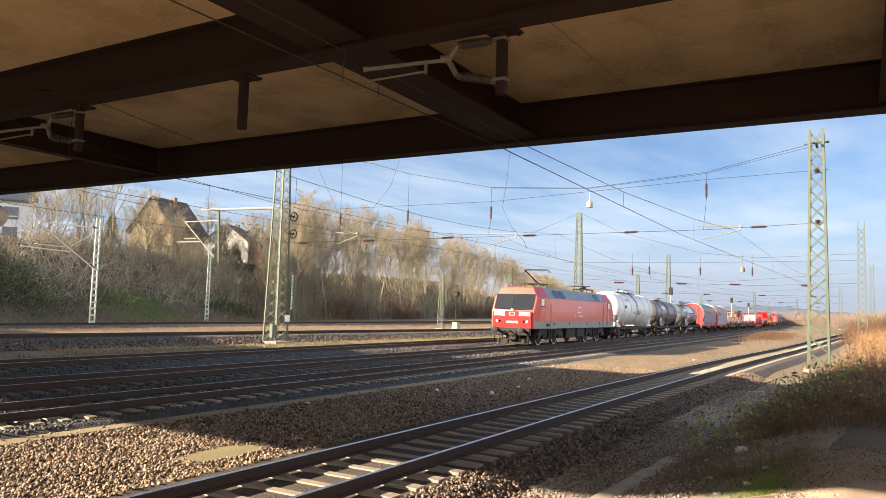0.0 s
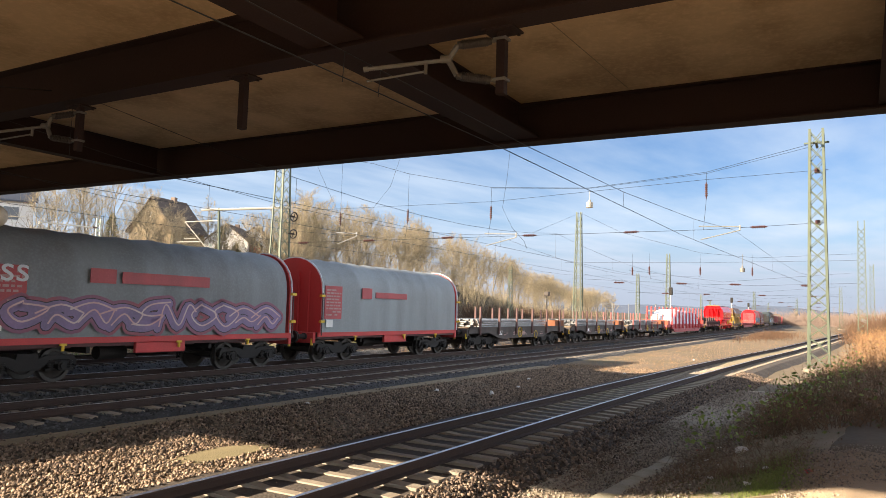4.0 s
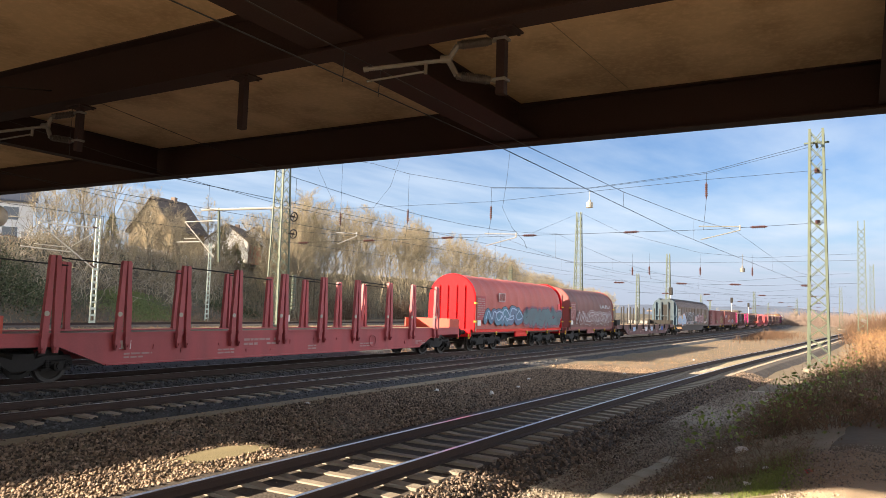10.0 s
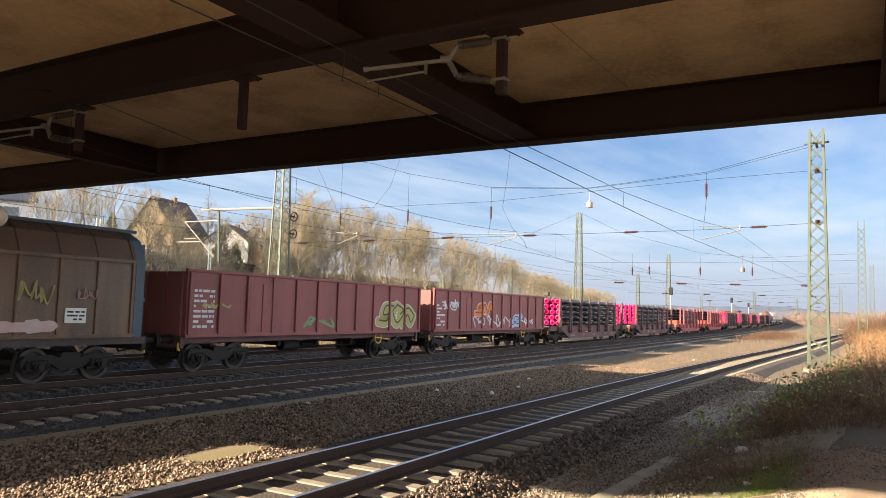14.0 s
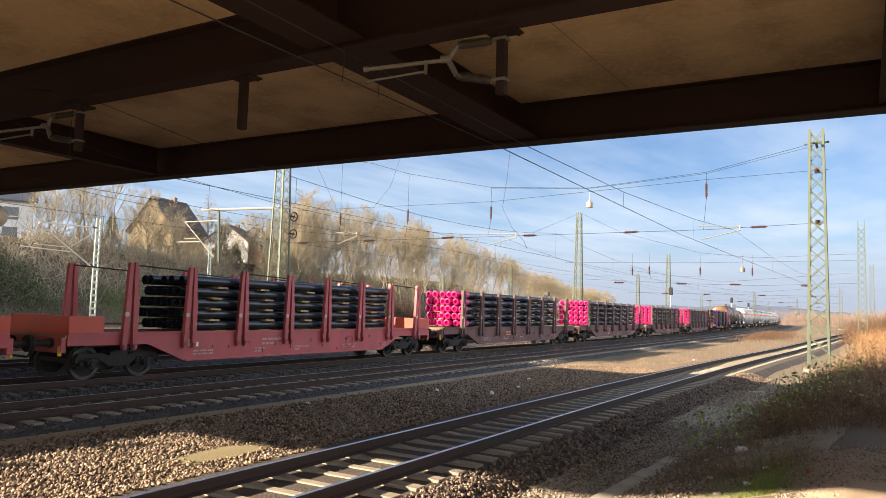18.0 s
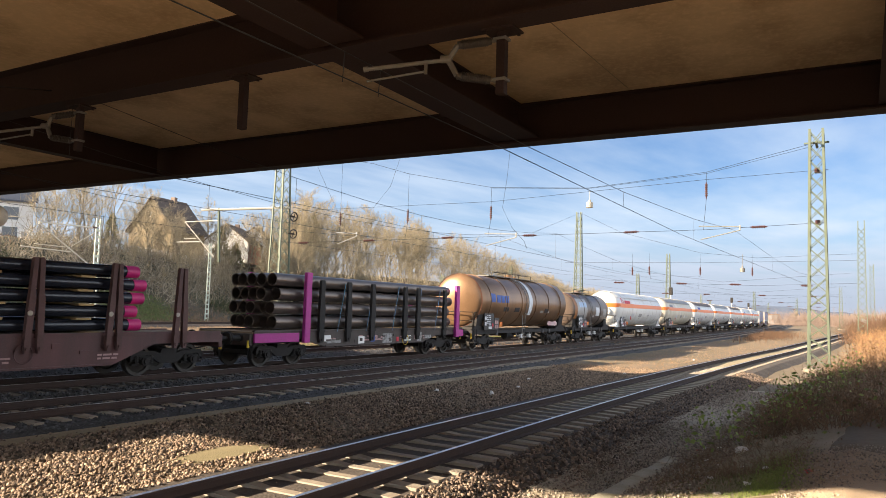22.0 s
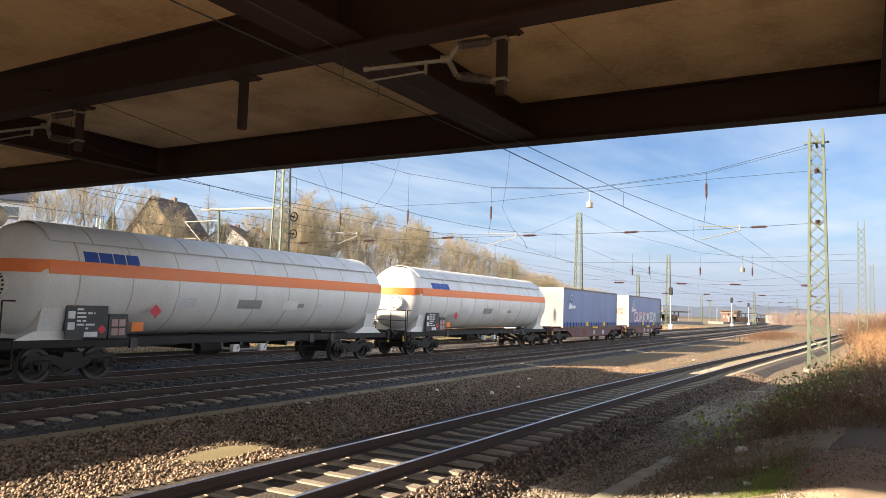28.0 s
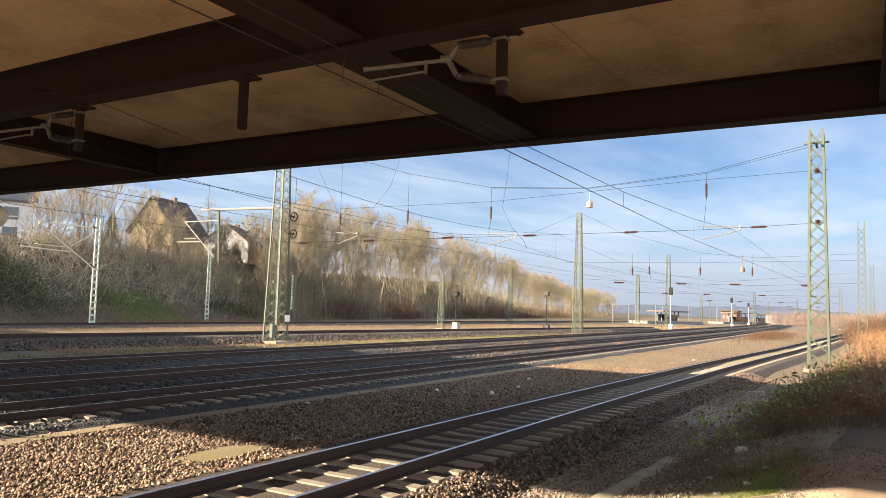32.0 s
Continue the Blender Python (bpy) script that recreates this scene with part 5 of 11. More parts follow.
    for sgn in (-1, 1):
        a, b = sorted((sgn * (rl + 0.003), sgn * (f - 0.98)))
        bm = bmesh.new()
        prism(bm, [(-1.512, 3.24), (-1.09, 3.895), (1.09, 3.895), (1.512, 3.24), (1.48, 3.24), (1.06, 3.83), (-1.06, 3.83), (-1.48, 3.24)], a, b)
        part("cab_roof", bm, T["loco_front"], t, "deep red cab roof", smooth=False)
    for x0, x1 in ((-rl + 1.5, -rl + 2.6), (-rl + 2.75, -rl + 3.5), (rl - 2.6, rl - 1.4)):
        bm = bmesh.new()
        vs = [bm.verts.new(v) for v in ((x0, -1.485, 3.27), (x1, -1.485, 3.27), (x1, -1.19, 3.76), (x0, -1.19, 3.76))]
        d = Vector((0, -0.02, 0.012))
        ws = [bm.verts.new(v.co + d) for v in vs]
        bm.faces.new(ws)
        for i in range(4):
            bm.faces.new((vs[i], vs[(i + 1) % 4], ws[(i + 1) % 4], ws[i]))
        part("roof_grille", bm, T["glass"], roof, "black roof ventilator grille")
    # mark on the side
    plate(t, "mark", -0.35, 0.35, 2.28, 2.72, -1.512, T["white"])
    plate(t, "mark", -0.29, 0.29, 2.34, 2.66, -1.517, T["loco_red"])
    print_rows(t, -0.95, 0.95, 1.98, 2.12, -1.506, 1, T["white"], 5)
    for x in (-5.2, -2.2, 1.8, 5.0):
        bm = bmesh.new()
        rod(bm, (x, -1.53, 1.5), (x, -1.48, 1.5), 0.09, 12)
        part("socket", bm, M["black"], t)
    # black plate on the skirt stands in for shade inside a step recess
    part("door_step_recess", boxes((-f + 2.2, -f + 2.9, -1.53, -1.49, 1.32, 1.5)), M["black"], t)
    # bogies with large wheels
    def big_wheel():
        bm = bmesh.new()
        lathe(bm, [(0.1, 0.12), (0.02, 0.25), (0.0, 0.46), (0.07, 0.5), (0.07, 0.625), (-0.06, 0.635), (-0.09, 0.66), (-0.09, 0.5), (-0.05, 0.25), (-0.1, 0.12)], n=28)
        bm.transform(Matrix.Rotation(radians(-90), 4, "Z"))
        return bm

    def tyre_ring():
        bm = bmesh.new()
        rings = [[bm.verts.new((r_ * math.cos(2 * math.pi * k / 32), y_, r_ * math.sin(2 * math.pi * k / 32))) for k in range(32)] for r_, y_ in ((0.53, -0.07), (0.53, -0.078), (0.6, -0.078), (0.6, -0.07))]
        for p, q in zip(rings, rings[1:]):
            for k in range(32):
                bm.faces.new((p[k], p[(k + 1) % 32], q[(k + 1) % 32], q[k]))
        bmesh.ops.recalc_face_normals(bm, faces=bm.faces)
        return bm
    for bx in (-4.95, 4.95):
        bm = bmesh.new()
        for y in (-1.08, 1.08):
            prism(bm, [(-2.4, 0.66), (-2.2, 1.12), (2.2, 1.12), (2.4, 0.66), (2.35, 0.5), (2.1, 0.5), (1.85, 0.72), (1.2, 0.72), (0.8, 0.4), (-0.8, 0.4), (-1.2, 0.72), (-1.85, 0.72), (-2.1, 0.5), (-2.35, 0.5)], y - 0.08, y + 0.08, "y")
            for x in (-1.5, 1.5):
                disc(bm, x, y * 1.05, 0.62, 0.17, 0.2, 12)
            for x in (-0.6, -0.2, 0.2, 0.6):
                rod(bm, (x, y * 1.1, 0.5), (x, y * 1.1, 1.1), 0.1, 10)
        box(bm, -0.5, 0.5, -1.0, 1.0, 0.5, 0.9)
        bg = part("bogie", bm, M["black"], t, "black two-axle bogie")
        bg.location = (bx, 0, 0)
        for dx in (-1.5, 1.5):
            for y, rz in ((-0.75, 0), (0.75, 180)):
                piece("wheel", shared("big_wheel", big_wheel, M["wheel"]), bg, pose(dx, y, 0.625, 0, 0, rz))
                piece("tyre", shared("tyre_ring", tyre_ring, M["tyre"]), bg, pose(dx, y, 0.625, 0, 0, rz), "bright worn tyre")
    part("equipment_case", boxes((-2.2, -0.2, -1.3, 1.3, 0.45, 1.17), (0.1, 1.9, -1.3, 1.3, 0.5, 1.17), bevel=0.03), M["black"], t, "underfloor equipment cases")
    # pantographs: front one raised, rear one folded
    z = 3.9
    for px, up in ((-f + 4.05, True), (f - 3.9, False)):
        base = part("pantograph", rods([((px - 0.9, -0.55, z + 0.3), (px + 0.9, -0.55, z + 0.3), 0.035), ((px - 0.9, 0.55, z + 0.3), (px + 0.9, 0.55, z + 0.3), 0.035), ((px - 0.9, -0.55, z + 0.3), (px - 0.9, 0.55, z + 0.3), 0.035), ((px + 0.9, -0.55, z + 0.3), (px + 0.9, 0.55, z + 0.3), 0.035)], n=6), M["black"], t, "raised single-arm pantograph" if up else "folded pantograph")
        for x in (-0.8, 0.8):
            for y in (-0.55, 0.55):
                part("insulator", rods([((px + x, y, z), (px + x, y, z + 0.28), 0.07)], n=10), T["shield_dark"], base)
        if up:
            k, e = Vector((px - 2.0, 0, z + 1.18)), Vector((px + 0.25, 0, z + 1.32))
            part("arm", rods([((px + 0.5, 0, z + 0.35), k, 0.05), (k, e, 0.035)], n=6), M["black"], base)
            part("collector_head", rods([(e + Vector((-0.2, -0.8, 0)), e + Vector((-0.2, 0.8, 0)), 0.03), (e + Vector((0.2, -0.8, 0)), e + Vector((0.2, 0.8, 0)), 0.03), (e + Vector((0, -0.8, 0)), e + Vector((0, -0.97, -0.2)), 0.02), (e + Vector((0, 0.8, 0)), e + Vector((0, 0.97, -0.2)), 0.02)], n=6), M["black"], base)
        else:
            part("arm", rods([((px - 0.7, 0, z + 0.38), (px + 0.9, 0, z + 0.46), 0.05), ((px + 0.9, 0, z + 0.5), (px - 0.7, 0, z + 0.52), 0.035)], n=6), M["black"], base)
            part("collector_head", rods([((px - 0.9, -0.8, z + 0.55), (px - 0.9, 0.8, z + 0.55), 0.03), ((px - 0.5, -0.8, z + 0.55), (px - 0.5, 0.8, z + 0.55), 0.03)], n=6), M["black"], base)
    return t


# ---- hooded coil wagon ----
def hood_profile(w=1.42, z0=1.22, zs=2.75, top=4.12, n=14):
    pts = [(-w, z0), (-w, zs)]
    for k in range(1, n):
        a = math.pi * k / n
        pts.append((-w * math.cos(a), zs + (top - zs) * math.sin(a) ** 0.9))
    pts += [(w, zs), (w, z0)]
    return pts


def hood_wagon(s0, s1, label, tarp, endm, patches=(), top=4.12, axles=(-0.9, 0.9)):
    t, h2 = vehicle("hooded_coil_wagon", s0, s1, label, "covered wagon")
    f = ends(t, h2, 0.62, endm)
    underframe(t, f, material=T["grime"])
    for x in (-f + 1.0 + axles[-1], f - 1.0 - axles[-1]):
        bogie(t, x, "black cast bogie", axles)
    prof = hood_profile(top=top)
    bm = bmesh.new()
    x, rings, k = -f + 0.35, [], 0
    while x < f - 0.34:
        puff = (0.032, 0.008, 0.0, -0.004, 0.0, 0.008)[k % 6]
        ring = []
        for y, z in prof:
            sag = 0.03 * noise.noise((x * 0.8, s0, z * 1.3 + y)) + 0.012 * noise.noise((x * 2.6, z * 4.0, s0))
            ring.append(bm.verts.new((x, y * (1 + (puff + sag * 0.6) / 1.4), z + (puff + sag if z > 2.7 else 0))))
        rings.append(ring)
        x += 0.19
        k += 1
    m = len(prof)
    for a, b in zip(rings, rings[1:]):
        for i in range(m - 1):
            bm.faces.new((a[i], a[i + 1], b[i + 1], b[i]))
    bmesh.ops.recalc_face_normals(bm, faces=bm.faces)
    hood = part("tarpaulin_hood", bm, tarp, t, "ribbed tarpaulin hood", smooth=True)
    for sgn in (-1, 1):
        bm = bmesh.new()
        prism(bm, [(y * 1.015, z + (0.02 if z > 2.7 else 0)) for y, z in prof], sgn * (f - 0.22), sgn * (f - 0.36))
        e = part("end_wall", bm, endm, t, "solid arched end wall")
        bm = bmesh.new()
        for y in (-0.8, -0.28, 0.28, 0.8):
            box(bm, sgn * (f - 0.2) - 0.05, sgn * (f - 0.2) + 0.05, y - 0.05, y + 0.05, 1.2, 3.6)
        part("end_rib", bm, endm, e)
        bm = bmesh.new()
        inner = [(y * 1.03, z + (0.035 if z > 2.7 else 0)) for y, z in prof]
        x0 = sgn * (f - 0.28)
        for p, q in zip(inner, inner[1:]):
            rod(bm, (x0, p[0], p[1]), (x0, q[0], q[1]), 0.035, 6)
        part("arch_rim", bm, T["gr_white"] if tarp in (T["tarp"], T["tarp_light"]) else endm, e)
    part("sole_bar", boxes((-f + 0.2, f - 0.2, -1.4, -1.34, 1.05, 1.24), (-f + 0.2, f - 0.2, 1.34, 1.4, 1.05, 1.24)), endm, t)
    part("tool_box", boxes((-0.9, 0.9, -1.32, -1.2, 0.72, 1.05), bevel=0.02), endm, t)
    board = plate(t, "data_board", -f + 0.42, -f + 1.5, 1.75, 3.05, -1.47, T["red_stake"] if endm is not T["oxide"] else endm, "painted data board")
    print_rows(board, -f + 0.5, -f + 1.42, 1.85, 2.95, -1.484, 9, T["faded_print"], int(s0) + 9)
    plate(t, "label", -f + 0.55, -f + 0.95, 1.42, 1.72, -1.475, T["white"])
    for sgn in (-1, 1):
        lock = part("end_lock", rods([((sgn * (f - 0.22), -1.52, 1.1), (sgn * (f - 0.22), -1.52, 2.75), 0.025)], n=6), T["grime"], t, "locking bar at the hood's edge")
        for z in (1.6, 2.6):
            part("clamp", boxes((sgn * (f - 0.22) - 0.12, sgn * (f - 0.22) + 0.12, -1.56, -1.46, z, z + 0.09)), T["yellow"], lock)
    for x in (-f * 0.55, f * 0.1, f * 0.6):
        part("lashing_hook", boxes((x - 0.09, x + 0.09, -1.43, -1.37, 1.0, 1.06), (x - 0.03, x + 0.03, -1.43, -1.37, 0.86, 1.0)), T["yellow"], t, "yellow lashing hook")
    for k, p in enumerate(patches):
        kind, x0, x1, z0, z1, m_ = p[:6]
        if kind == "blob":
            blob(t, "graffiti", x0, x1, z0, z1, -1.475 - 0.004 * k, m_, int(s0) + k, "painted graffiti lettering", p[6] if len(p) > 6 else 8)
        elif kind == "line":
            scrawl(t, "graffiti", x0, x1, z0, z1, -1.486 - 0.004 * k, m_, int(s0) + k, "sprayed outline", p[6] if len(p) > 6 else 8, 0.03)
        elif kind == "bubbles":
            bubbles(t, x0, x1, z0, z1, -1.5 - 0.004 * k, m_, p[7], int(s0) + k, p[6], p[8], p[9], p[10], p[11])
        elif kind == "text":
            lettering(t, p[6], x0, z0, -1.49, z1 - z0, m_, "sprayed white word", p[7] if len(p) > 7 else 1)
        else:
            plate(t, "mark", x0, x1, z0, z1, -1.476, m_)
    return t


# ---- flat and stake wagons ----
def stake_bm(h, w=0.2, slim=False):
    """A pressed steel stake: broad swelling foot, narrow upper part, socket block."""
    bm = bmesh.new()
    a = w / 2
    if slim:
        prism(bm, [(-a, -0.35), (a, -0.35), (a, 0.3), (a * 0.7, h), (-a * 0.7, h), (-a, 0.3)], -0.05, 0.05, "y")
    else:
        prism(bm, [(-a * 0.55, -0.42), (a * 0.55, -0.42), (a, -0.2), (a, 0.25), (a * 1.1, h * 0.3), (a * 1.15, h * 0.46), (a * 0.8, h * 0.6), (a * 0.75, h * 0.97), (a * 0.5, h), (-a * 0.5, h), (-a * 0.75, h * 0.97), (-a * 0.8, h * 0.6), (-a * 0.95, h * 0.46), (-a, 0.25), (-a, -0.2)], -0.06, 0.06, "y")
        box(bm, -a - 0.015, a + 0.015, -0.09, 0.09, -0.02, 0.1)
        rod(bm, (0, -0.1, -0.3), (0, 0.1, -0.3), 0.05, 8)
    return bm


def stake_wagon(s0, s1, label, frame, stake, xs_, h=1.75, fish=True, axles=(-0.9, 0.9), bulk=None, double=True, floor=None, slim=False, straps=False, wide=0.17):
    t, h2 = vehicle("stake_wagon", s0, s1, label, "flat wagon")
    f = ends(t, h2, 0.62, frame)
    for x in (-f + 1.05 + axles[-1], f - 1.05 - axles[-1]):
        bogie(t, x, "black cast bogie", axles)
    b = f - 3.6
    for y in (-1.34, 1.24):
        bm = bmesh.new()
        low = 0.42 if fish else 0.66
        prism(bm, [(-f + 0.16, 0.98), (-b - 0.9, 0.98), (-b + 0.5, low), (b - 0.5, low), (b + 0.9, 0.98), (f - 0.16, 0.98), (f - 0.16, 1.31), (-f + 0.16, 1.31)], y, y + 0.1, "y")
        beam = part("side_beam", bm, frame, t, "fish-bellied side beam" if fish else "long side beam")
        if y < 0:
            part("flange", boxes((-f + 0.16, f - 0.16, y - 0.05, y, 1.28, 1.34), (-b + 0.5, b - 0.5, y - 0.05, y, low, low + 0.05)), frame, beam)
            rnd = random.Random(int(s0) + 77)
            bm = bmesh.new()
            for q in range(14):
                x = -b + 0.7 + (2 * b - 1.4) * q / 13 + rnd.uniform(-0.2, 0.2)
                z = rnd.uniform(low + 0.1, 1.0)
                box(bm, x, x + rnd.uniform(0.1, 0.3), y - 0.03, y, z, z + rnd.uniform(0.06, 0.16))
            tagged(part("bracket", bm, frame, beam, "small hooks and brackets", smooth=False), kind="stuff")
            for q in range(5):
                x = -b + 0.9 + (2 * b - 2) * q / 4 + rnd.uniform(-0.4, 0.4)
                print_rows(beam, x, x + rnd.uniform(0.4, 1.0), low + 0.15, low + 0.35, y - 0.008, 2, T["faded_print"], int(s0) + q)
            bm = bmesh.new()
            wire_path(bm, [(b * 0.5 + 0.24 * math.cos(2 * math.pi * q / 18), y - 0.06, 0.82 + 0.24 * math.sin(2 * math.pi * q / 18)) for q in range(19)], 0.02, 5)
            part("hand_wheel", bm, frame if fish else T["yellow"], t, "brake hand wheel")
    part("centre_sill", boxes((-f + 0.16, f - 0.16, -0.3, 0.3, 0.85, 1.2)), M["black"], t)
    part("floor", boxes((-f + 0.1, f - 0.1, -1.3, 1.3, 1.2, 1.27)), floor or T["wood"], t, "plank floor")
    bm = bmesh.new()
    rod(bm, (-1.2, 0.1, 0.72), (0.2, 0.1, 0.72), 0.22, 12)
    rod(bm, (-f * 0.6, -0.2, 0.6), (f * 0.6, -0.2, 0.6), 0.03, 6)
    part("brake_gear", bm, M["black"], t)
    me = shared(f"stake_{stake.name}_{h}_{slim}", lambda: stake_bm(h, 0.13 if slim else wide, slim), stake)
    for x in xs_:
        for y in (-1.42, 1.42):
            if double:
                for dx, lean in ((-0.16, 2.2), (0.16, -2.2)):
                    piece("stake", me, t, pose(x + dx, y, 1.25, 0, lean, 0))
            else:
                piece("stake", me, t, pose(x, y, 1.25))
    if double:
        bm = bmesh.new()
        for x in xs_:
            rod(bm, (x - 0.16, -1.5, 1.85), (x - 0.16, -1.47, 1.85), 0.07, 12)
        part("stake_badge", bm, T["end_white"], t, "round pale badge on each stake")
    if straps:
        for a, c in list(zip(xs_, xs_[1:]))[::2]:
            for y in (-1.35, 1.35):
                part("chain", rods([((a, y, 1.25 + h - 0.05), (c, y * 0.97, 1.25 + h - 0.12), 0.022)], n=5), M["black"], t)
    if bulk:
        for sgn in (-1, 1):
            x0, x1 = sorted((sgn * (f - 0.15), sgn * (f - 1.2)))
            bm = boxes((x0, x1, -1.36, -1.28, 1.27, 1.78), (x0, x1, 1.28, 1.36, 1.27, 1.78), (sgn * (f - 0.2) - 0.04, sgn * (f - 0.2) + 0.04, -1.3, 1.3, 1.27, 1.78))
            part("end_flap", bm, bulk, t, "steel drop sides round the wagon's end")
    plate(t, "label", -b * 0.9, -b * 0.9 + 0.4, 0.86, 1.1, -1.35, T["white"])
    print_rows(t, -b * 0.35, -b * 0.35 + 1.6, 0.8, 1.1, -1.346, 2, T["faded_print"], int(s0))
    return t, f


def pipe_bm(l, r, wall=0.02):
    bm = bmesh.new()
    rod(bm, (-l / 2, 0, 0), (l / 2, 0, 0), r, 14, caps=False)
    for sgn in (-1, 1):
        ro = [bm.verts.new((sgn * l / 2, r * math.cos(2 * math.pi * k / 14), r * math.sin(2 * math.pi * k / 14))) for k in range(14)]
        ri = [bm.verts.new((sgn * l / 2, (r - wall) * math.cos(2 * math.pi * k / 14), (r - wall) * math.sin(2 * math.pi * k / 14))) for k in range(14)]
        rd = [bm.verts.new((sgn * (l / 2 - 0.8), (r - wall) * math.cos(2 * math.pi * k / 14), (r - wall) * math.sin(2 * math.pi * k / 14))) for k in range(14)]
        for k in range(14):
            j = (k + 1) % 14
            bm.faces.new((ro[k], ro[j], ri[j], ri[k]))
            bm.faces.new((ri[k], ri[j], rd[j], rd[k]))
        bm.faces.new(rd)
    bmesh.ops.recalc_face_normals(bm, faces=bm.faces)
    return bm


def cap_bm(r):
    bm = bmesh.new()
    lathe(bm, [(0.0, r + 0.012), (-0.42, r + 0.012), (-0.45, r - 0.05), (-0.3, r - 0.07), (-0.28, 0.02)], n=14)
    return bm


def pipe_load(t, x0, x1, rows, cols, r, caps, lift, seed, battens=True, coat=None):
    """Layers of pipes with timber battens between them; every pipe is a piece of its own."""
    rnd = random.Random(seed)
    l = x1 - x0
    me = shared(f"pipe_{round(l, 1)}_{r}", lambda: pipe_bm(l, r), coat or T["pipe"])
    cm = shared(f"cap_{r}", lambda: cap_bm(r), T["pink"]) if caps else None
    bat = bmesh.new()
    z = 1.27 + 0.1
    pitch = 2.5 / cols
    for k in range(rows):
        for c in range(cols):
            y = -1.25 + pitch * (c + 0.5)
            dx = rnd.uniform(-0.16, 0.16)
            p = piece("pipe", me, t, pose((x0 + x1) / 2 + dx, y, z + r))
            if caps:
                piece("pipe_cap", cm, p, pose(-l / 2, 0, 0), "bright pink plastic cap")
                if c == 0:
                    piece("pipe_cap", cm, p, pose(l / 2, 0, 0, 0, 0, 180), "bright pink plastic cap")
        for q in range(5):
            x = x0 + l * (q + 0.5) / 5 + rnd.uniform(-0.2, 0.2)
            box(bat, x - 0.22, x + 0.22, -1.3, 1.3, z - 0.075, z - 0.015)
        z += 2 * r + lift
    if battens:
        tagged(part("batten", bat, T["timber"], t, "pale timber battens"), kind="stuff")
    else:
        bat.free()


# ---- container wagon ----
def container_wagon(s0, s1, label, art, end=None):
    t, h2 = vehicle("container_wagon", s0, s1, label, "container wagon")
    f = ends(t, h2, 0.62, T["grime"])
    for x in (-f + 1.9, f - 1.9):
        bogie(t, x)
    b = f - 3.4
    for y in (-1.2, 1.1):
        bm = bmesh.new()
        prism(bm, [(-f + 0.16, 0.95), (-b - 0.2, 0.95), (-b + 0.9, 0.5), (b - 0.9, 0.5), (b + 0.2, 0.95), (f - 0.16, 0.95), (f - 0.16, 1.15), (-f + 0.16, 1.15)], y, y + 0.1, "y")
        part("side_beam", bm, T["grime"], t, "deep rusty side beam")
    part("centre_sill", boxes((-f + 0.16, f - 0.16, -0.3, 0.3, 0.8, 1.12)), M["black"], t)
    rnd = random.Random(int(s0))
    for k in range(3):
        x = -b + 3.4 + k * (2 * b - 3.4) / 3
        plate(t, "sticker", x, x + rnd.uniform(0.4, 0.7), 0.62, rnd.uniform(0.85, 1.0), -1.21, rnd.choice([T["gr_blue"], T["alu"], T["rust"]]))
    c = 13.6 / 2 if f > 8.2 else f - 0.75
    c = min(c, f - 0.45)
    z0, z1, w = 1.17, 4.08, 1.275
    box_ = part("swap_body", boxes((-c, c, -w + 0.03, w - 0.03, z0 + 0.12, z1 - 0.06)), T["alu"], t, "curtain-sided swap body")
    bm = bmesh.new()
    n = 60
    rows = []
    for k in range(n + 1):
        x = -c + 0.12 + (2 * c - 0.24) * k / n
        rows.append([bm.verts.new((x, -w - 0.012 * noise.noise((x * 0.8, z * 0.7, s0)), z)) for z in (z0 + 0.32, 1.9, 2.4, 2.9, 3.4, z1 - 0.12)])
    for a, d in zip(rows, rows[1:]):
        for i in range(5):
            bm.faces.new((a[i], d[i], d[i + 1], a[i + 1]))
    part("curtain", bm, T["curtain"], box_, "blue tarpaulin curtain side", smooth=True)
    part("top_rail", boxes((-c, c, -w - 0.02, -w + 0.08, z1 - 0.12, z1), (-c, c, w - 0.08, w + 0.02, z1 - 0.12, z1)), T["shield_dark"], box_)
    part("roof", boxes((-c, c, -w + 0.02, w - 0.02, z1 - 0.06, z1 - 0.01)), T["alu"], box_)
    part("bottom_rail", boxes((-c, c, -w - 0.02, -w + 0.1, z0, z0 + 0.16)), T["shield_dark"], box_)
    for x in (-c, c - 0.14):
        part("corner_post", boxes((x, x + 0.14, -w - 0.025, -w + 0.1, z0, z1)), T["shield_dark"], box_)
    for k in range(9):
        z = z0 + 0.2 + k * 0.29
        part("end_panel", boxes((-c - 0.02, -c + 0.02, -w + 0.12, w - 0.12, z, z + 0.265)), end or T["end_white"], box_, "ribbed end panel", smooth=False)
    for y0, y1 in ((-w - 0.02, -w + 0.12), (w - 0.12, w + 0.02)):
        part("corner_post", boxes((-c - 0.03, -c + 0.1, y0, y1, z0, z1)), T["alu"], box_)
    x = -c + 0.35
    while x < c - 0.2:
        part("buckle", boxes((x - 0.03, x + 0.03, -w - 0.035, -w - 0.005, z0 + 0.02, z0 + 0.42)), M["black"], box_)
        x += 0.62
    part("hem", boxes((-c + 0.12, c - 0.12, -w - 0.016, -w, z0 + 0.16, z0 + 0.36)), T["ink_blue"], box_)
    for x in (-c + 5.1, -c + 9.6):
        plate(t, "tag", x, x + 0.55, z0 + 0.12, z0 + 0.42, -w - 0.04, T["yellow"], "yellow strap tag", parent=box_)
    plate(t, "tag", -c + 6.9, -c + 8.1, z0 - 0.05, z0 + 0.07, -w - 0.03, T["yellow"], parent=box_)
    # pale globe and arrow device
    bm = bmesh.new()
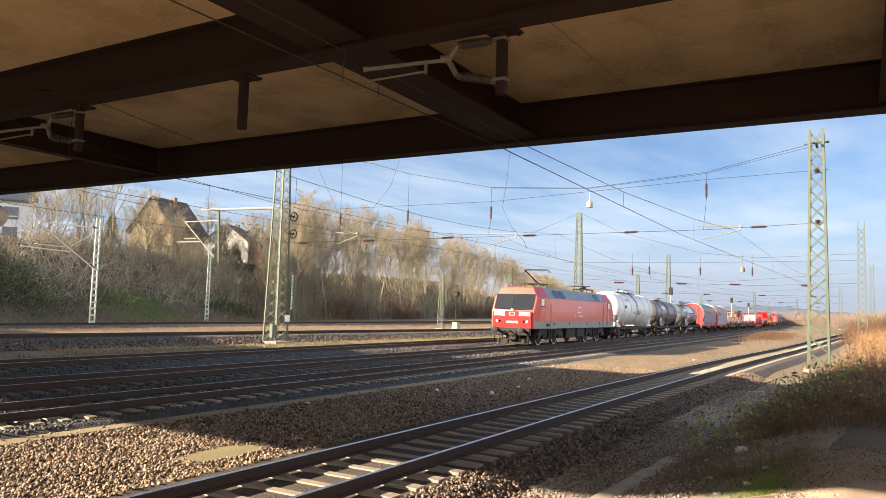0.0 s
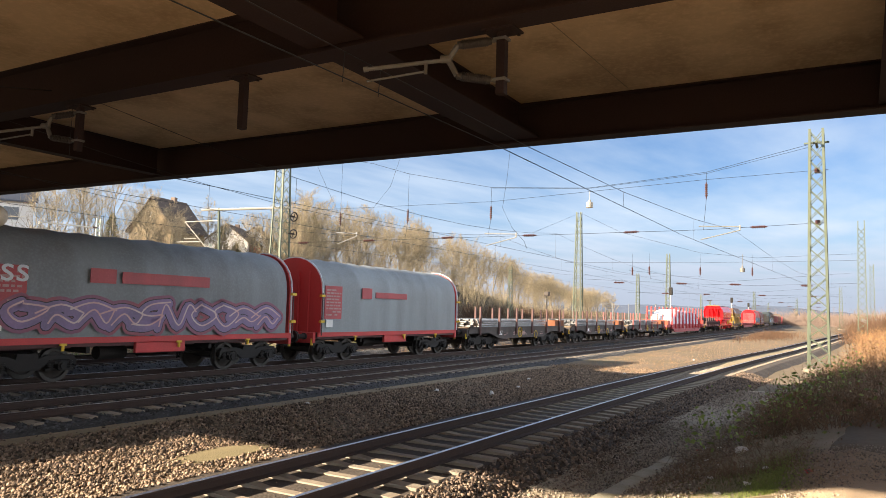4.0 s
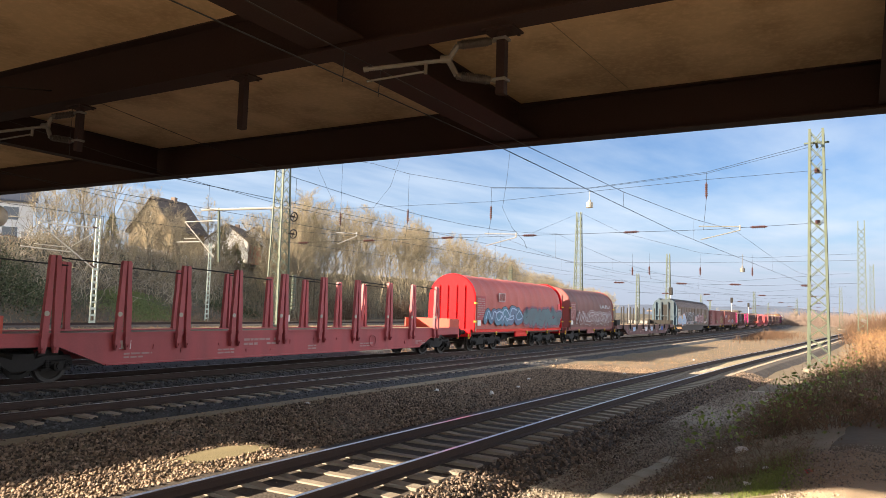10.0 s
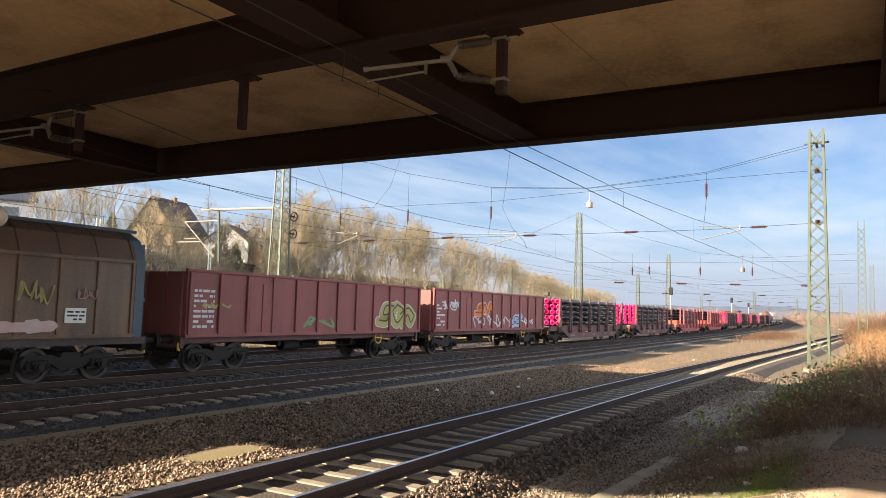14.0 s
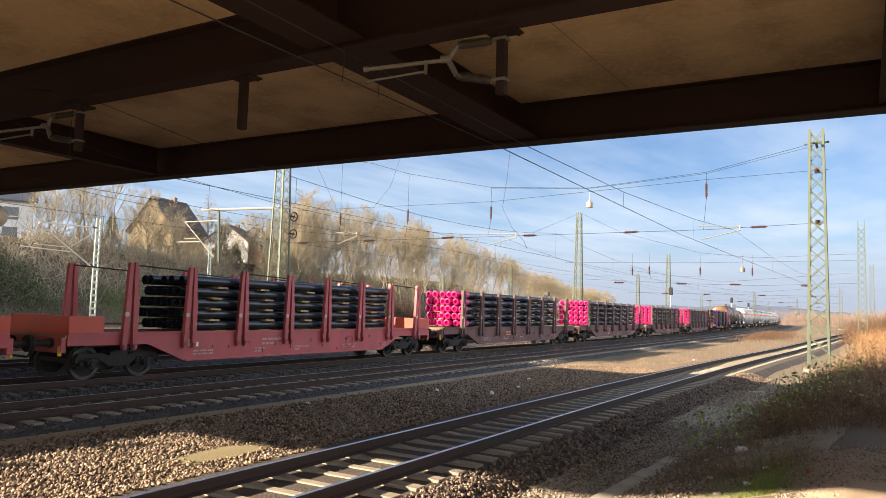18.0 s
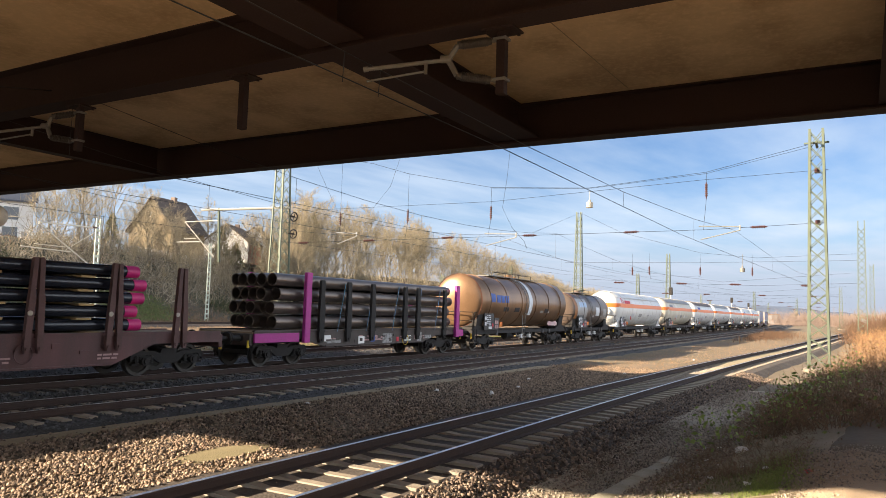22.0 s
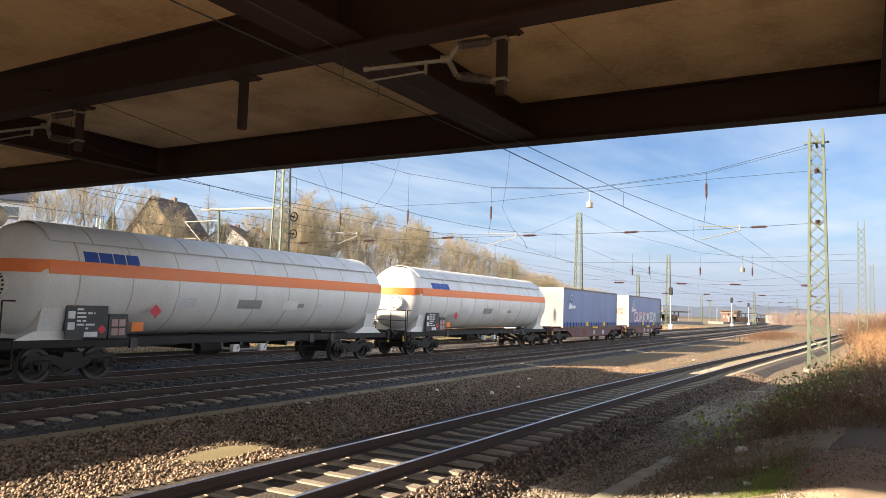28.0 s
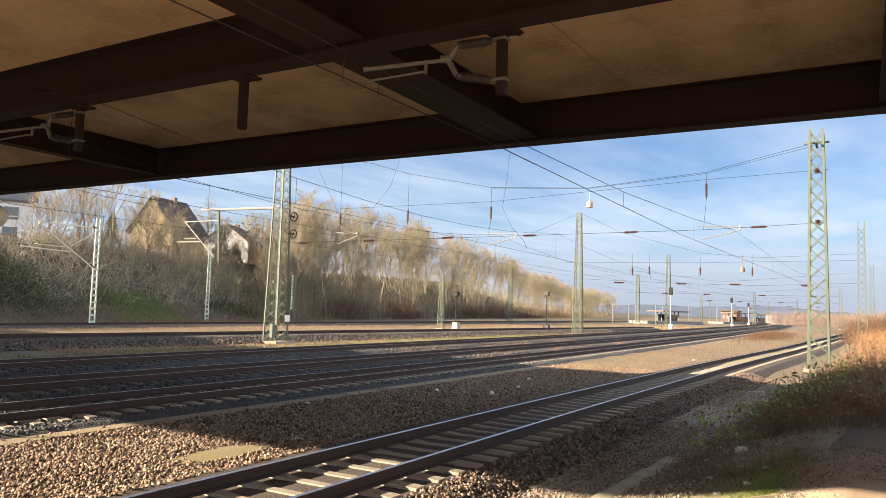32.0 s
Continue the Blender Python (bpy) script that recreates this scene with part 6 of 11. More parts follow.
    for k in range(16):
        a, b2 = 2 * math.pi * k / 16, 2 * math.pi * (k + 1) / 16
        rod(bm, (-c + 1.75 + 0.36 * math.cos(a), -w - 0.02, 3.25 + 0.36 * math.sin(a)), (-c + 1.75 + 0.36 * math.cos(b2), -w - 0.02, 3.25 + 0.36 * math.sin(b2)), 0.018, 4)
        rod(bm, (-c + 1.75 + 0.17 * math.cos(a), -w - 0.02, 3.25 + 0.36 * math.sin(a)), (-c + 1.75 + 0.17 * math.cos(b2), -w - 0.02, 3.25 + 0.36 * math.sin(b2)), 0.014, 4)
    rod(bm, (-c + 1.42, -w - 0.02, 3.25), (-c + 2.08, -w - 0.02, 3.25), 0.014, 4)
    part("globe_mark", bm, T["gr_white"], box_)
    bm = bmesh.new()
    prism(bm, [(-c + 1.15, 2.55), (-c + 2.3, 2.62), (-c + 2.3, 2.55), (-c + 2.75, 2.72), (-c + 2.3, 2.88), (-c + 2.3, 2.8), (-c + 1.9, 2.82), (-c + 1.3, 3.05)], -w - 0.022, -w, "y")
    part("arrow_mark", bm, T["gr_white"], box_)
    art(t, box_, c, w)
    return t


# ---- other wagon kinds ----
def open_wagon(s0, s1, label, graffiti):
    t, h2 = vehicle("open_wagon", s0, s1, label, "open wagon")
    f = ends(t, h2, 0.62, T["grime"])
    underframe(t, f, material=T["grime"])
    for x in (-f + 1.9, f - 1.9):
        bogie(t, x)
    L, z0, z1, w = f - 0.05, 1.18, 3.2, 1.42
    part("floor", boxes((-L, L, -w, w, z0, z0 + 0.06)), T["grime"], t)
    wall = part("side_wall", boxes((-L, L, -w, -w + 0.05, z0, z1)), T["oxide"], t, "ribbed steel side wall")
    part("side_wall", boxes((-L, L, w - 0.05, w, z0, z1)), T["oxide"], t)
    for sgn in (-1, 1):
        x0, x1 = sorted((sgn * L, sgn * (L - 0.06)))
        e = part("end_wall", boxes((x0, x1, -w + 0.05, w - 0.05, z0, z1)), T["oxide"], t)
        part("end_rib", boxes(*[(sgn * (L + 0.04) - 0.04, sgn * (L + 0.04) + 0.04, y - 0.06, y + 0.06, z0, z1) for y in (-1.2, -0.45, 0.45, 1.2)]), T["oxide"], e)
    part("top_rail", boxes((-L - 0.03, L + 0.03, -w - 0.05, -w + 0.08, z1, z1 + 0.1), (-L - 0.03, L + 0.03, w - 0.08, w + 0.05, z1, z1 + 0.1), bevel=0.015), T["oxide"], t)
    part("bottom_rail", boxes((-L, L, -w - 0.04, -w + 0.02, z0 - 0.04, z0 + 0.1)), T["oxide"], t)
    n = 11
    rib = shared("wagon_rib", lambda: boxes((-0.06, 0.06, -0.08, 0.0, 0, 1.96), bevel=0.015), T["oxide"])
    for k in range(n + 1):
        x = -L + 0.12 + (2 * L - 0.24) * k / n
        piece("rib", rib, t, pose(x, -w, z0 + 0.06))
    # double doors near the front
    d0 = -L + 0.12 + (2 * L - 0.24) * 2 / n
    for k in range(2):
        part("door", boxes((d0 + 0.1 + 0.62 * k, d0 + 0.66 + 0.62 * k, -w - 0.035, -w, z0 + 0.1, z1 - 0.25), bevel=0.01), T["oxide"], t)
    print_rows(t, -L + 0.3, -L + 1.15, 1.4, 2.7, -w - 0.004, 8, T["gr_white"], int(s0))
    for k, (kind, a, b, c, d, m_, *more) in enumerate(graffiti):
        if kind == "blob":
            bubbles(t, a, b, c, d, -w - 0.02 - 0.003 * k, m_, T["gr_white"], int(s0) + k, more[0] if more else 4, "painted bubble graffiti", T["gr_black"], 0.24)
        else:
            scrawl(t, "graffiti", a, b, c, d, -w - 0.012 - 0.003 * k, m_, int(s0) + k, "sprayed line", more[0] if more else 4, 0.035)
    bm = bmesh.new()
    for k in range(14):
        a, b = 2 * math.pi * k / 14, 2 * math.pi * (k + 1) / 14
        rod(bm, (L - 3.3 + 0.25 * math.cos(a), -1.36, 0.95 + 0.25 * math.sin(a)), (L - 3.3 + 0.25 * math.cos(b), -1.36, 0.95 + 0.25 * math.sin(b)), 0.025, 5)
    rod(bm, (L - 3.55, -1.36, 0.95), (L - 3.05, -1.36, 0.95), 0.02, 5)
    part("hand_wheel", bm, T["yellow"], t, "yellow brake hand wheel")
    return t


def sliding_wall_wagon(s0, s1):
    t, h2 = vehicle("sliding_wall_wagon", s0, s1, "grimy brown sliding-wall wagon with a blue end and painted letters", "covered wagon")
    f = ends(t, h2, 0.62, M["black"])
    for x in (-f + 2.2, f - 2.2):
        bogie(t, x)
    L = f - 0.1
    bm = bmesh.new()
    prism(bm, [(-f + 4.2, 0.95), (-f + 5.2, 0.5), (f - 5.2, 0.5), (f - 4.2, 0.95), (f - 4.2, 1.2), (-f + 4.2, 1.2)], -1.3, -1.22, "y")
    part("side_sill", bm, T["darkframe"], t, "deep dark side sill")
    part("floor", boxes((-L, L, -1.35, 1.35, 1.0, 1.2)), T["darkframe"], t)
    zs, w = 3.35, 1.42
    prof = [(-w, 1.2), (-w, zs), (-1.12, 3.98), (-0.62, 4.24), (0.62, 4.24), (1.12, 3.98), (w, zs), (w, 1.2)]
    bm = bmesh.new()
    prism(bm, prof, -L + 0.5, L - 0.5)
    part("wall_body", bm, T["sw_brown"], t, "ribbed sliding walls bleached by weather")
    for sgn in (-1, 1):
        bm = bmesh.new()
        prism(bm, [(sgn * (w + 0.008), zs + 0.03), (sgn * 1.128, 3.985), (sgn * 0.62, 4.25), (0.0, 4.255), (0.0, 4.2), (sgn * 0.6, 4.2), (sgn * 1.08, 3.95), (sgn * (w - 0.04), zs + 0.03)], -L + 0.5, L - 0.5)
        part("roof", bm, T["sw_roof"], t, "curved rust-brown roof", smooth=False)
    rib = shared("slide_rib", lambda: boxes((-0.03, 0.03, -0.045, 0.0, 1.3, zs), bevel=0.01), T["sw_brown"])
    n = 20
    for k in range(n + 1):
        x = -L + 0.6 + (2 * L - 1.2) * k / n
        piece("wall_rib", rib, t, pose(x, -w, 0))
    for z in (1.2, zs - 0.04):
        part("wall_rail", boxes((-L + 0.5, L - 0.5, -w - 0.05, -w + 0.02, z, z + 0.09)), T["sw_brown"], t)
    roof_rib = shared("slide_roof_rib", lambda: wire_path(bmesh.new(), [(0, -w + 0.0, zs + 0.04), (0, -1.13, 4.0), (0, -0.6, 4.27)], 0.022, 5), T["darkframe"])
    for k in range(n + 1):
        piece("roof_rib", roof_rib, t, pose(-L + 0.6 + (2 * L - 1.2) * k / n, 0, 0))
    for y0 in (-0.68, 0.55):
        part("roof_rail", boxes((-L, L, y0, y0 + 0.13, 4.255, 4.34)), T["sw_blue"], t, "blue roof rail")
    part("middle_seam", boxes((-0.07, 0.07, -w - 0.06, -w, 1.2, zs + 0.1)), T["sw_brown"], t)
    for sgn in (-1, 1):
        bm = bmesh.new()
        prism(bm, [(y * 1.01, z + 0.02 * (z > 2)) for y, z in prof], sgn * (L - 0.5), sgn * (L - 0.2))
        e = part("end_wall", bm, T["sw_blue"], t, "weathered blue end wall")
        part("end_rib", boxes(*[(sgn * (L - 0.12) - 0.1, sgn * (L - 0.12) + 0.1, y - 0.08, y + 0.08, 1.0, 3.9) for y in (-1.05, -0.4, 0.4, 1.05)], (sgn * (L - 0.12) - 0.08, sgn * (L - 0.12) + 0.08, -1.3, 1.3, 2.2, 2.32)), T["sw_blue"], e)
        # flat black plate: the dark of a hollow painted, not cut
        part("hollow_shade", boxes((sgn * (L - 0.19) - 0.015, sgn * (L - 0.19) + 0.015, -0.3, 0.3, 1.35, 3.6)), M["black"], e)
    y = -w - 0.006
    plate(t, "notice", -L + 0.6, -L + 2.2, 2.25, 3.1, y - 0.02, T["end_white"], "pale notice panel with small print")
    print_rows(t, -L + 0.7, -L + 2.1, 2.75, 3.0, y - 0.03, 2, T["gr_black"], 3)
    plate(t, "notice", -L + 0.6, -L + 1.1, 1.35, 2.2, y - 0.02, T["white"])
    print_rows(t, -L + 0.65, -L + 1.05, 1.45, 2.15, y - 0.03, 5, T["gr_black"], 4)
    g = y - 0.045
    bubbles(t, -L + 1.2, -L + 5.6, 1.28, 2.45, g, T["gr_blue"], T["gr_white"], 11, 4, "pale blue bubble graffiti", T["gr_white"], 0.24, T["gr_pink"])
    plate(t, "graffiti", -L + 2.9, -L + 3.4, 1.95, 2.35, g - 0.004, T["yellow"])
    blob(t, "graffiti", -L + 6.2, -0.1, 1.3, 1.75, g + 0.012, T["gr_pink"], 13, "pink haze under the letters", 8)
    lettering(t, "ViSKO", -L + 5.75, 1.35, g - 0.012, 2.05, T["gr_white"], "white outline of black graffiti letters", 1.04, 0.003, 0.05, name="graffiti")
    lettering(t, "ViSKO", -L + 5.75, 1.35, g - 0.02, 2.05, T["gr_black"], "large black graffiti letters", 1.04, 0.003, 0.0, name="graffiti")
    blob(t, "graffiti", 0.15, 6.6, 1.35, 2.75, g + 0.012, T["gr_slate"], 15, "dark slate cloud behind the letters", 11)
    blob(t, "graffiti", 0.55, 1.9, 1.5, 2.5, g + 0.004, T["gr_pink"], 16, "flesh-coloured round blot", 2)
    bubbles(t, 2.0, 6.6, 1.35, 2.75, g, T["gr_plum"], T["gr_white"], 14, 5, "dull plum-red graffiti letters edged in white", T["gr_pink"], 0.24)
    scrawl(t, "graffiti", L - 3.9, L - 2.9, 2.1, 2.8, g, T["gr_yellow"], 17, "thin yellow-green scrawl", 4, 0.025)
    scrawl(t, "graffiti", L - 2.3, L - 1.7, 2.2, 2.6, g, T["faded_print"], 18, "thin pale scrawl", 4, 0.018)
    blob(t, "graffiti", L - 4.4, L - 2.9, 1.3, 1.75, g, T["gr_pink"], 19, "faded pink and white shape", 4)
    print_rows(t, L - 2.55, L - 2.05, 1.65, 1.95, y - 0.03, 3, T["gr_black"], 8)
    plate(t, "label", L - 2.6, L - 2.0, 1.6, 2.0, y - 0.02, T["white"])
    return t


def red_hopper(s0, s1):
    t, h2 = vehicle("grain_hopper_wagon", s0, s1, "bright red covered hopper wagon with creased sides", "hopper wagon")
    red = T["red_bright"]
    f = ends(t, h2, 0.62, red)
    for x in (-f + 1.95, f - 1.95):
        bogie(t, x)
    underframe(t, f, material=red)

    def end_x(z):
        """Half length of the hull at a height: the end walls lean slightly inwards towards the bottom."""
        if z > 3.2:
            return f - 1.85 - (4.1 - z) * 0.28
        return f - 2.1 - (3.2 - z) * 0.38 if z > 1.95 else f - 2.575 + (1.95 - z) * 0.35
    side = [(0.95, 1.25), (1.08, 1.72), (1.30, 1.93), (1.36, 2.12), (1.45, 2.2), (1.49, 2.3), (1.535, 3.1), (1.53, 3.22), (1.47, 3.36), (1.12, 4.0), (1.02, 4.1)]
    ring_p = [(-a, z) for a, z in side] + [(a, z) for a, z in side[::-1]]
    bm = bmesh.new()
    rows = []
    for u in (-1, -0.97, -0.8, -0.6, -0.4, -0.2, 0, 0.2, 0.4, 0.6, 0.8, 0.97, 1):
        rows.append([bm.verts.new((u * end_x(z), y * (1 + (0.004 * noise.noise((u * 11, z * 2, y)) if abs(u) < 0.9 else 0)), z)) for y, z in ring_p])
    m = len(ring_p)
    for p, q in zip(rows, rows[1:]):
        for i in range(m):
            bm.faces.new((p[i], p[(i + 1) % m], q[(i + 1) % m], q[i]))
    bm.faces.new(rows[0][::-1])
    bm.faces.new(rows[-1])
    bmesh.ops.recalc_face_normals(bm, faces=bm.faces)
    hull = part("hull", bm, red, t, "glossy red creased hopper hull", smooth=False)
    part("waist_seam", boxes((-end_x(1.95) + 0.1, end_x(1.95) - 0.1, -1.36, -1.28, 1.9, 1.95)), red, hull)
    bm = bmesh.new()
    prism(bm, [(-1.0, 4.08), (1.0, 4.08), (0.9, 4.17), (0.5, 4.25), (-0.5, 4.25), (-0.9, 4.17)], -f + 1.75, f - 1.75)
    part("roof_hatch", bm, T["wood"], t, "dusty roof hatch strip", smooth=False)
    for y in (-1.06, 1.01):
        part("roof_edge", boxes((-f + 1.8, f - 1.8, y, y + 0.05, 4.07, 4.15)), T["grime"], t)
    for sgn in (-1, 1):
        # pressed edge frames and ribs on the end wall, following its bulging outline
        for y in (-1, 1):
            ring2 = [(y * a * 0.985, z) for a, z in side]
            bm = bmesh.new()
            prev = None
            for a, z in ring2:
                e = sgn * end_x(z)
                quad = [bm.verts.new((e - sgn * 0.02, a, z)), bm.verts.new((e + sgn * 0.09, a, z)), bm.verts.new((e + sgn * 0.09, a - y * 0.07, z)), bm.verts.new((e - sgn * 0.02, a - y * 0.07, z))]
                if prev:
                    for c in range(4):
                        bm.faces.new((prev[c], quad[c], quad[(c + 1) % 4], prev[(c + 1) % 4]))
                prev = quad
            bmesh.ops.recalc_face_normals(bm, faces=bm.faces)
            part("corner_frame", bm, red, t, "narrow red edge frame of the end wall", smooth=False)
        for y in (-0.72, 0.0, 0.68):
            bm = bmesh.new()
            prism(bm, [(sgn * (end_x(4.0) - 0.03), 4.0), (sgn * (end_x(4.0) + 0.05), 4.0), (sgn * (end_x(3.2) + 0.16), 3.2), (sgn * (end_x(2.1) + 0.2), 2.1), (sgn * (end_x(1.4) + 0.08), 1.4), (sgn * (end_x(1.4) - 0.03), 1.4), (sgn * (end_x(2.1) - 0.03), 2.1), (sgn * (end_x(3.2) - 0.03), 3.2)], y, y + 0.06, "y")
            part("end_rib", bm, red, t, smooth=False)
        e = sgn * (end_x(2.7) + 0.14)
        part("vent_frame", boxes((e - 0.05, e + 0.05, -0.45, -0.4, 2.4, 2.95), (e - 0.05, e + 0.05, -0.15, -0.1, 2.4, 2.95), (e - 0.05, e + 0.05, -0.4, -0.15, 2.4, 2.45), (e - 0.05, e + 0.05, -0.4, -0.15, 2.9, 2.95)), red, t)
        e = sgn * (end_x(3.6) + 0.12)
        part("hatch_gear", boxes((e - 0.06, e + 0.06, -0.95, 0.95, 3.62, 3.7), (e - 0.08, e + 0.08, -0.3, -0.18, 3.3, 4.3), (e - 0.05, e + 0.1, 0.1, 0.2, 3.0, 3.7)), red, t, "red lever gear of the roof hatch")
        part("top_handle", rods([((sgn * (end_x(4.0) + 0.02), 1.05, 4.02), (sgn * (end_x(4.0) + 0.5), 1.2, 3.95), 0.03), ((sgn * (end_x(4.0) + 0.5), 1.2, 3.95), (sgn * (end_x(3.4) + 0.45), 1.35, 3.45), 0.03)], n=6), red, t)
        for y in (-0.95, 0.9):
            bm = bmesh.new()
            prism(bm, [(sgn * (f - 2.4), 1.22), (sgn * (f - 2.0), 1.22), (sgn * (end_x(2.0) + 0.1), 2.0), (sgn * (end_x(2.0) - 0.1), 2.0)], y, y + 0.07, "y")
            part("end_strut", bm, red, t, smooth=False)
        lad = part("end_ladder", rods([((sgn * (f - 1.9), 0.3, 1.25), (sgn * (f - 1.6), 0.3, 4.0), 0.022), ((sgn * (f - 1.9), 0.62, 1.25), (sgn * (f - 1.6), 0.62, 4.0), 0.022)], n=6), red, t, "red end ladder")
        for k in range(9):
            part("rung", rods([((sgn * (f - 1.87 + 0.03 * k), 0.3, 1.5 + 0.28 * k), (sgn * (f - 1.87 + 0.03 * k), 0.62, 1.5 + 0.28 * k), 0.014)], n=6), red, lad)
        part("end_platform", boxes((sgn * (f - 0.8) - 0.75, sgn * (f - 0.8) + 0.75, -1.35, 1.35, 1.14, 1.2)), T["grime"], t)
        railing(t, sgn * (f - 0.15), -1.3, 1.3, 1.2, 1.95, red)
        part("side_rail", rods([((sgn * (f - 0.15), -1.3, 1.95), (sgn * (f - 1.1), -1.3, 1.95), 0.022), ((sgn * (f - 0.15), -1.3, 1.6), (sgn * (f - 1.1), -1.3, 1.6), 0.018), ((sgn * (f - 1.1), -1.3, 1.2), (sgn * (f - 1.1), -1.3, 1.95), 0.022)], n=6), red, t)
        part("step", boxes((sgn * (f - 0.3) - 0.2, sgn * (f - 0.3) + 0.2, -1.42, -1.22, 0.5, 0.54)), red, t)
    part("side_beam", boxes((-f + 0.3, f - 0.3, -1.42, -1.3, 1.06, 1.32), (-f + 0.3, f - 0.3, 1.3, 1.42, 1.06, 1.32)), red, t)
    part("hand_line", rods([((-f + 2.2, -1.47, 1.72), (f - 1.2, -1.47, 1.72), 0.02)], n=6), red, t, "long red handrail")
    for k, x in enumerate((-3.4, -1.2, 1.2, 3.4)):
        bm = bmesh.new()
        prism(bm, [(x - 0.8, 1.1), (x + 0.8, 1.1), (x + 0.62, 0.45), (x - 0.2, 0.38)], -0.85, 0.85, "y")
        part("discharge_chute", bm, red, t, "red slanted discharge chute", smooth=False)
        part("under_guard", boxes((x + 0.95, x + 1.1, -1.4, -1.3, 0.5, 1.1), (x + 0.93, x + 1.12, -1.46, -1.4, 1.1, 1.5)), red, t)
    for x in (0.0, 0.78):
        bm = bmesh.new()
        wire_path(bm, [(x + 0.27 * math.cos(2 * math.pi * k / 18), -1.52, 1.5 + 0.27 * math.sin(2 * math.pi * k / 18)) for k in range(19)], 0.026, 5)
        for a in (0.4, 2.5, 4.6):
            rod(bm, (x, -1.5, 1.5), (x + 0.27 * math.cos(a), -1.52, 1.5 + 0.27 * math.sin(a)), 0.02, 5)
        rod(bm, (x, -1.52, 1.5), (x, -1.4, 1.5), 0.03, 6)
        part("hand_wheel", bm, T["yellow"], t, "yellow hand wheel")
    print_rows(hull, -f + 3.35, -f + 4.75, 2.86, 3.02, -1.545, 2, T["faded_print"], 4)
    print_rows(hull, -f + 3.6, -f + 4.1, 2.52, 2.78, -1.53, 4, T["faded_print"], 5)
    print_rows(hull, -f + 5.0, -f + 5.4, 2.42, 3.04, -1.53, 7, T["faded_print"], 6)
    print_rows(hull, -f + 3.5, -f + 4.4, 2.02, 2.09, -1.375, 2, T["faded_print"], 7)
    bm = bmesh.new()
    prism(bm, [(0.75, 2.42), (1.05, 2.42), (0.9, 2.68)], -1.535, -1.49, "y")
    part("warning_sign", bm, T["yellow"], t, "yellow warning triangle", smooth=False)
    plate(t, "mark", 3.6, 3.95, 1.55, 1.85, -1.3, T["faded_print"])
    return t


def window_plate(bm, outline, cx, cz, rx, rz, y0, y1, lean=0.0, n=28):
    """A flat plate of the given outline (x, z) with one rounded opening in it."""
    def edge(a):
        d = Vector((math.cos(a), math.sin(a)))
        best = 9.0
        for (xa, za), (xb, zb) in zip(outline, outline[1:] + outline[:1]):
            e = Vector((xb - xa, zb - za))
            det = d.x * -e.y + e.x * d.y
            if abs(det) < 1e-9:
                continue
            w = Vector((xa - cx, za - cz))
            u = (w.x * -e.y + e.x * w.y) / det
            v = (d.x * w.y - d.y * w.x) / det
            if u > 1e-6 and -1e-6 <= v <= 1 + 1e-6:
                best = min(best, u)
        return cx + d.x * best, cz + d.y * best
    angles = sorted([2 * math.pi * k / n for k in range(n)] + [math.atan2(z - cz, x - cx) % (2 * math.pi) for x, z in outline])
    rings = []
    for y in (y0, y1):
        out, inn = [], []
        for a in angles:
            x, z = edge(a)
            out.append(bm.verts.new((x, y + lean * (z - 1.3), z)))
            c, q = math.cos(a), math.sin(a)
            k = (abs(c) ** 3 + abs(q) ** 3) ** (-1 / 3)
            z2 = cz + rz * q * k
            inn.append(bm.verts.new((cx + rx * c * k, y + lean * (z2 - 1.3), z2)))
        rings.append((out, inn))
    m = len(angles)
    for k in range(m):
        h = (k + 1) % m
        for out, inn in rings:
            bm.faces.new((out[k], out[h], inn[h], inn[k]))
        for a in (0, 1):
            bm.faces.new((rings[0][a][k], rings[0][a][h], rings[1][a][h], rings[1][a][k]))
    bmesh.ops.remove_doubles(bm, verts=bm.verts, dist=1e-4)
    bmesh.ops.recalc_face_normals(bm, faces=bm.faces)
    return bm


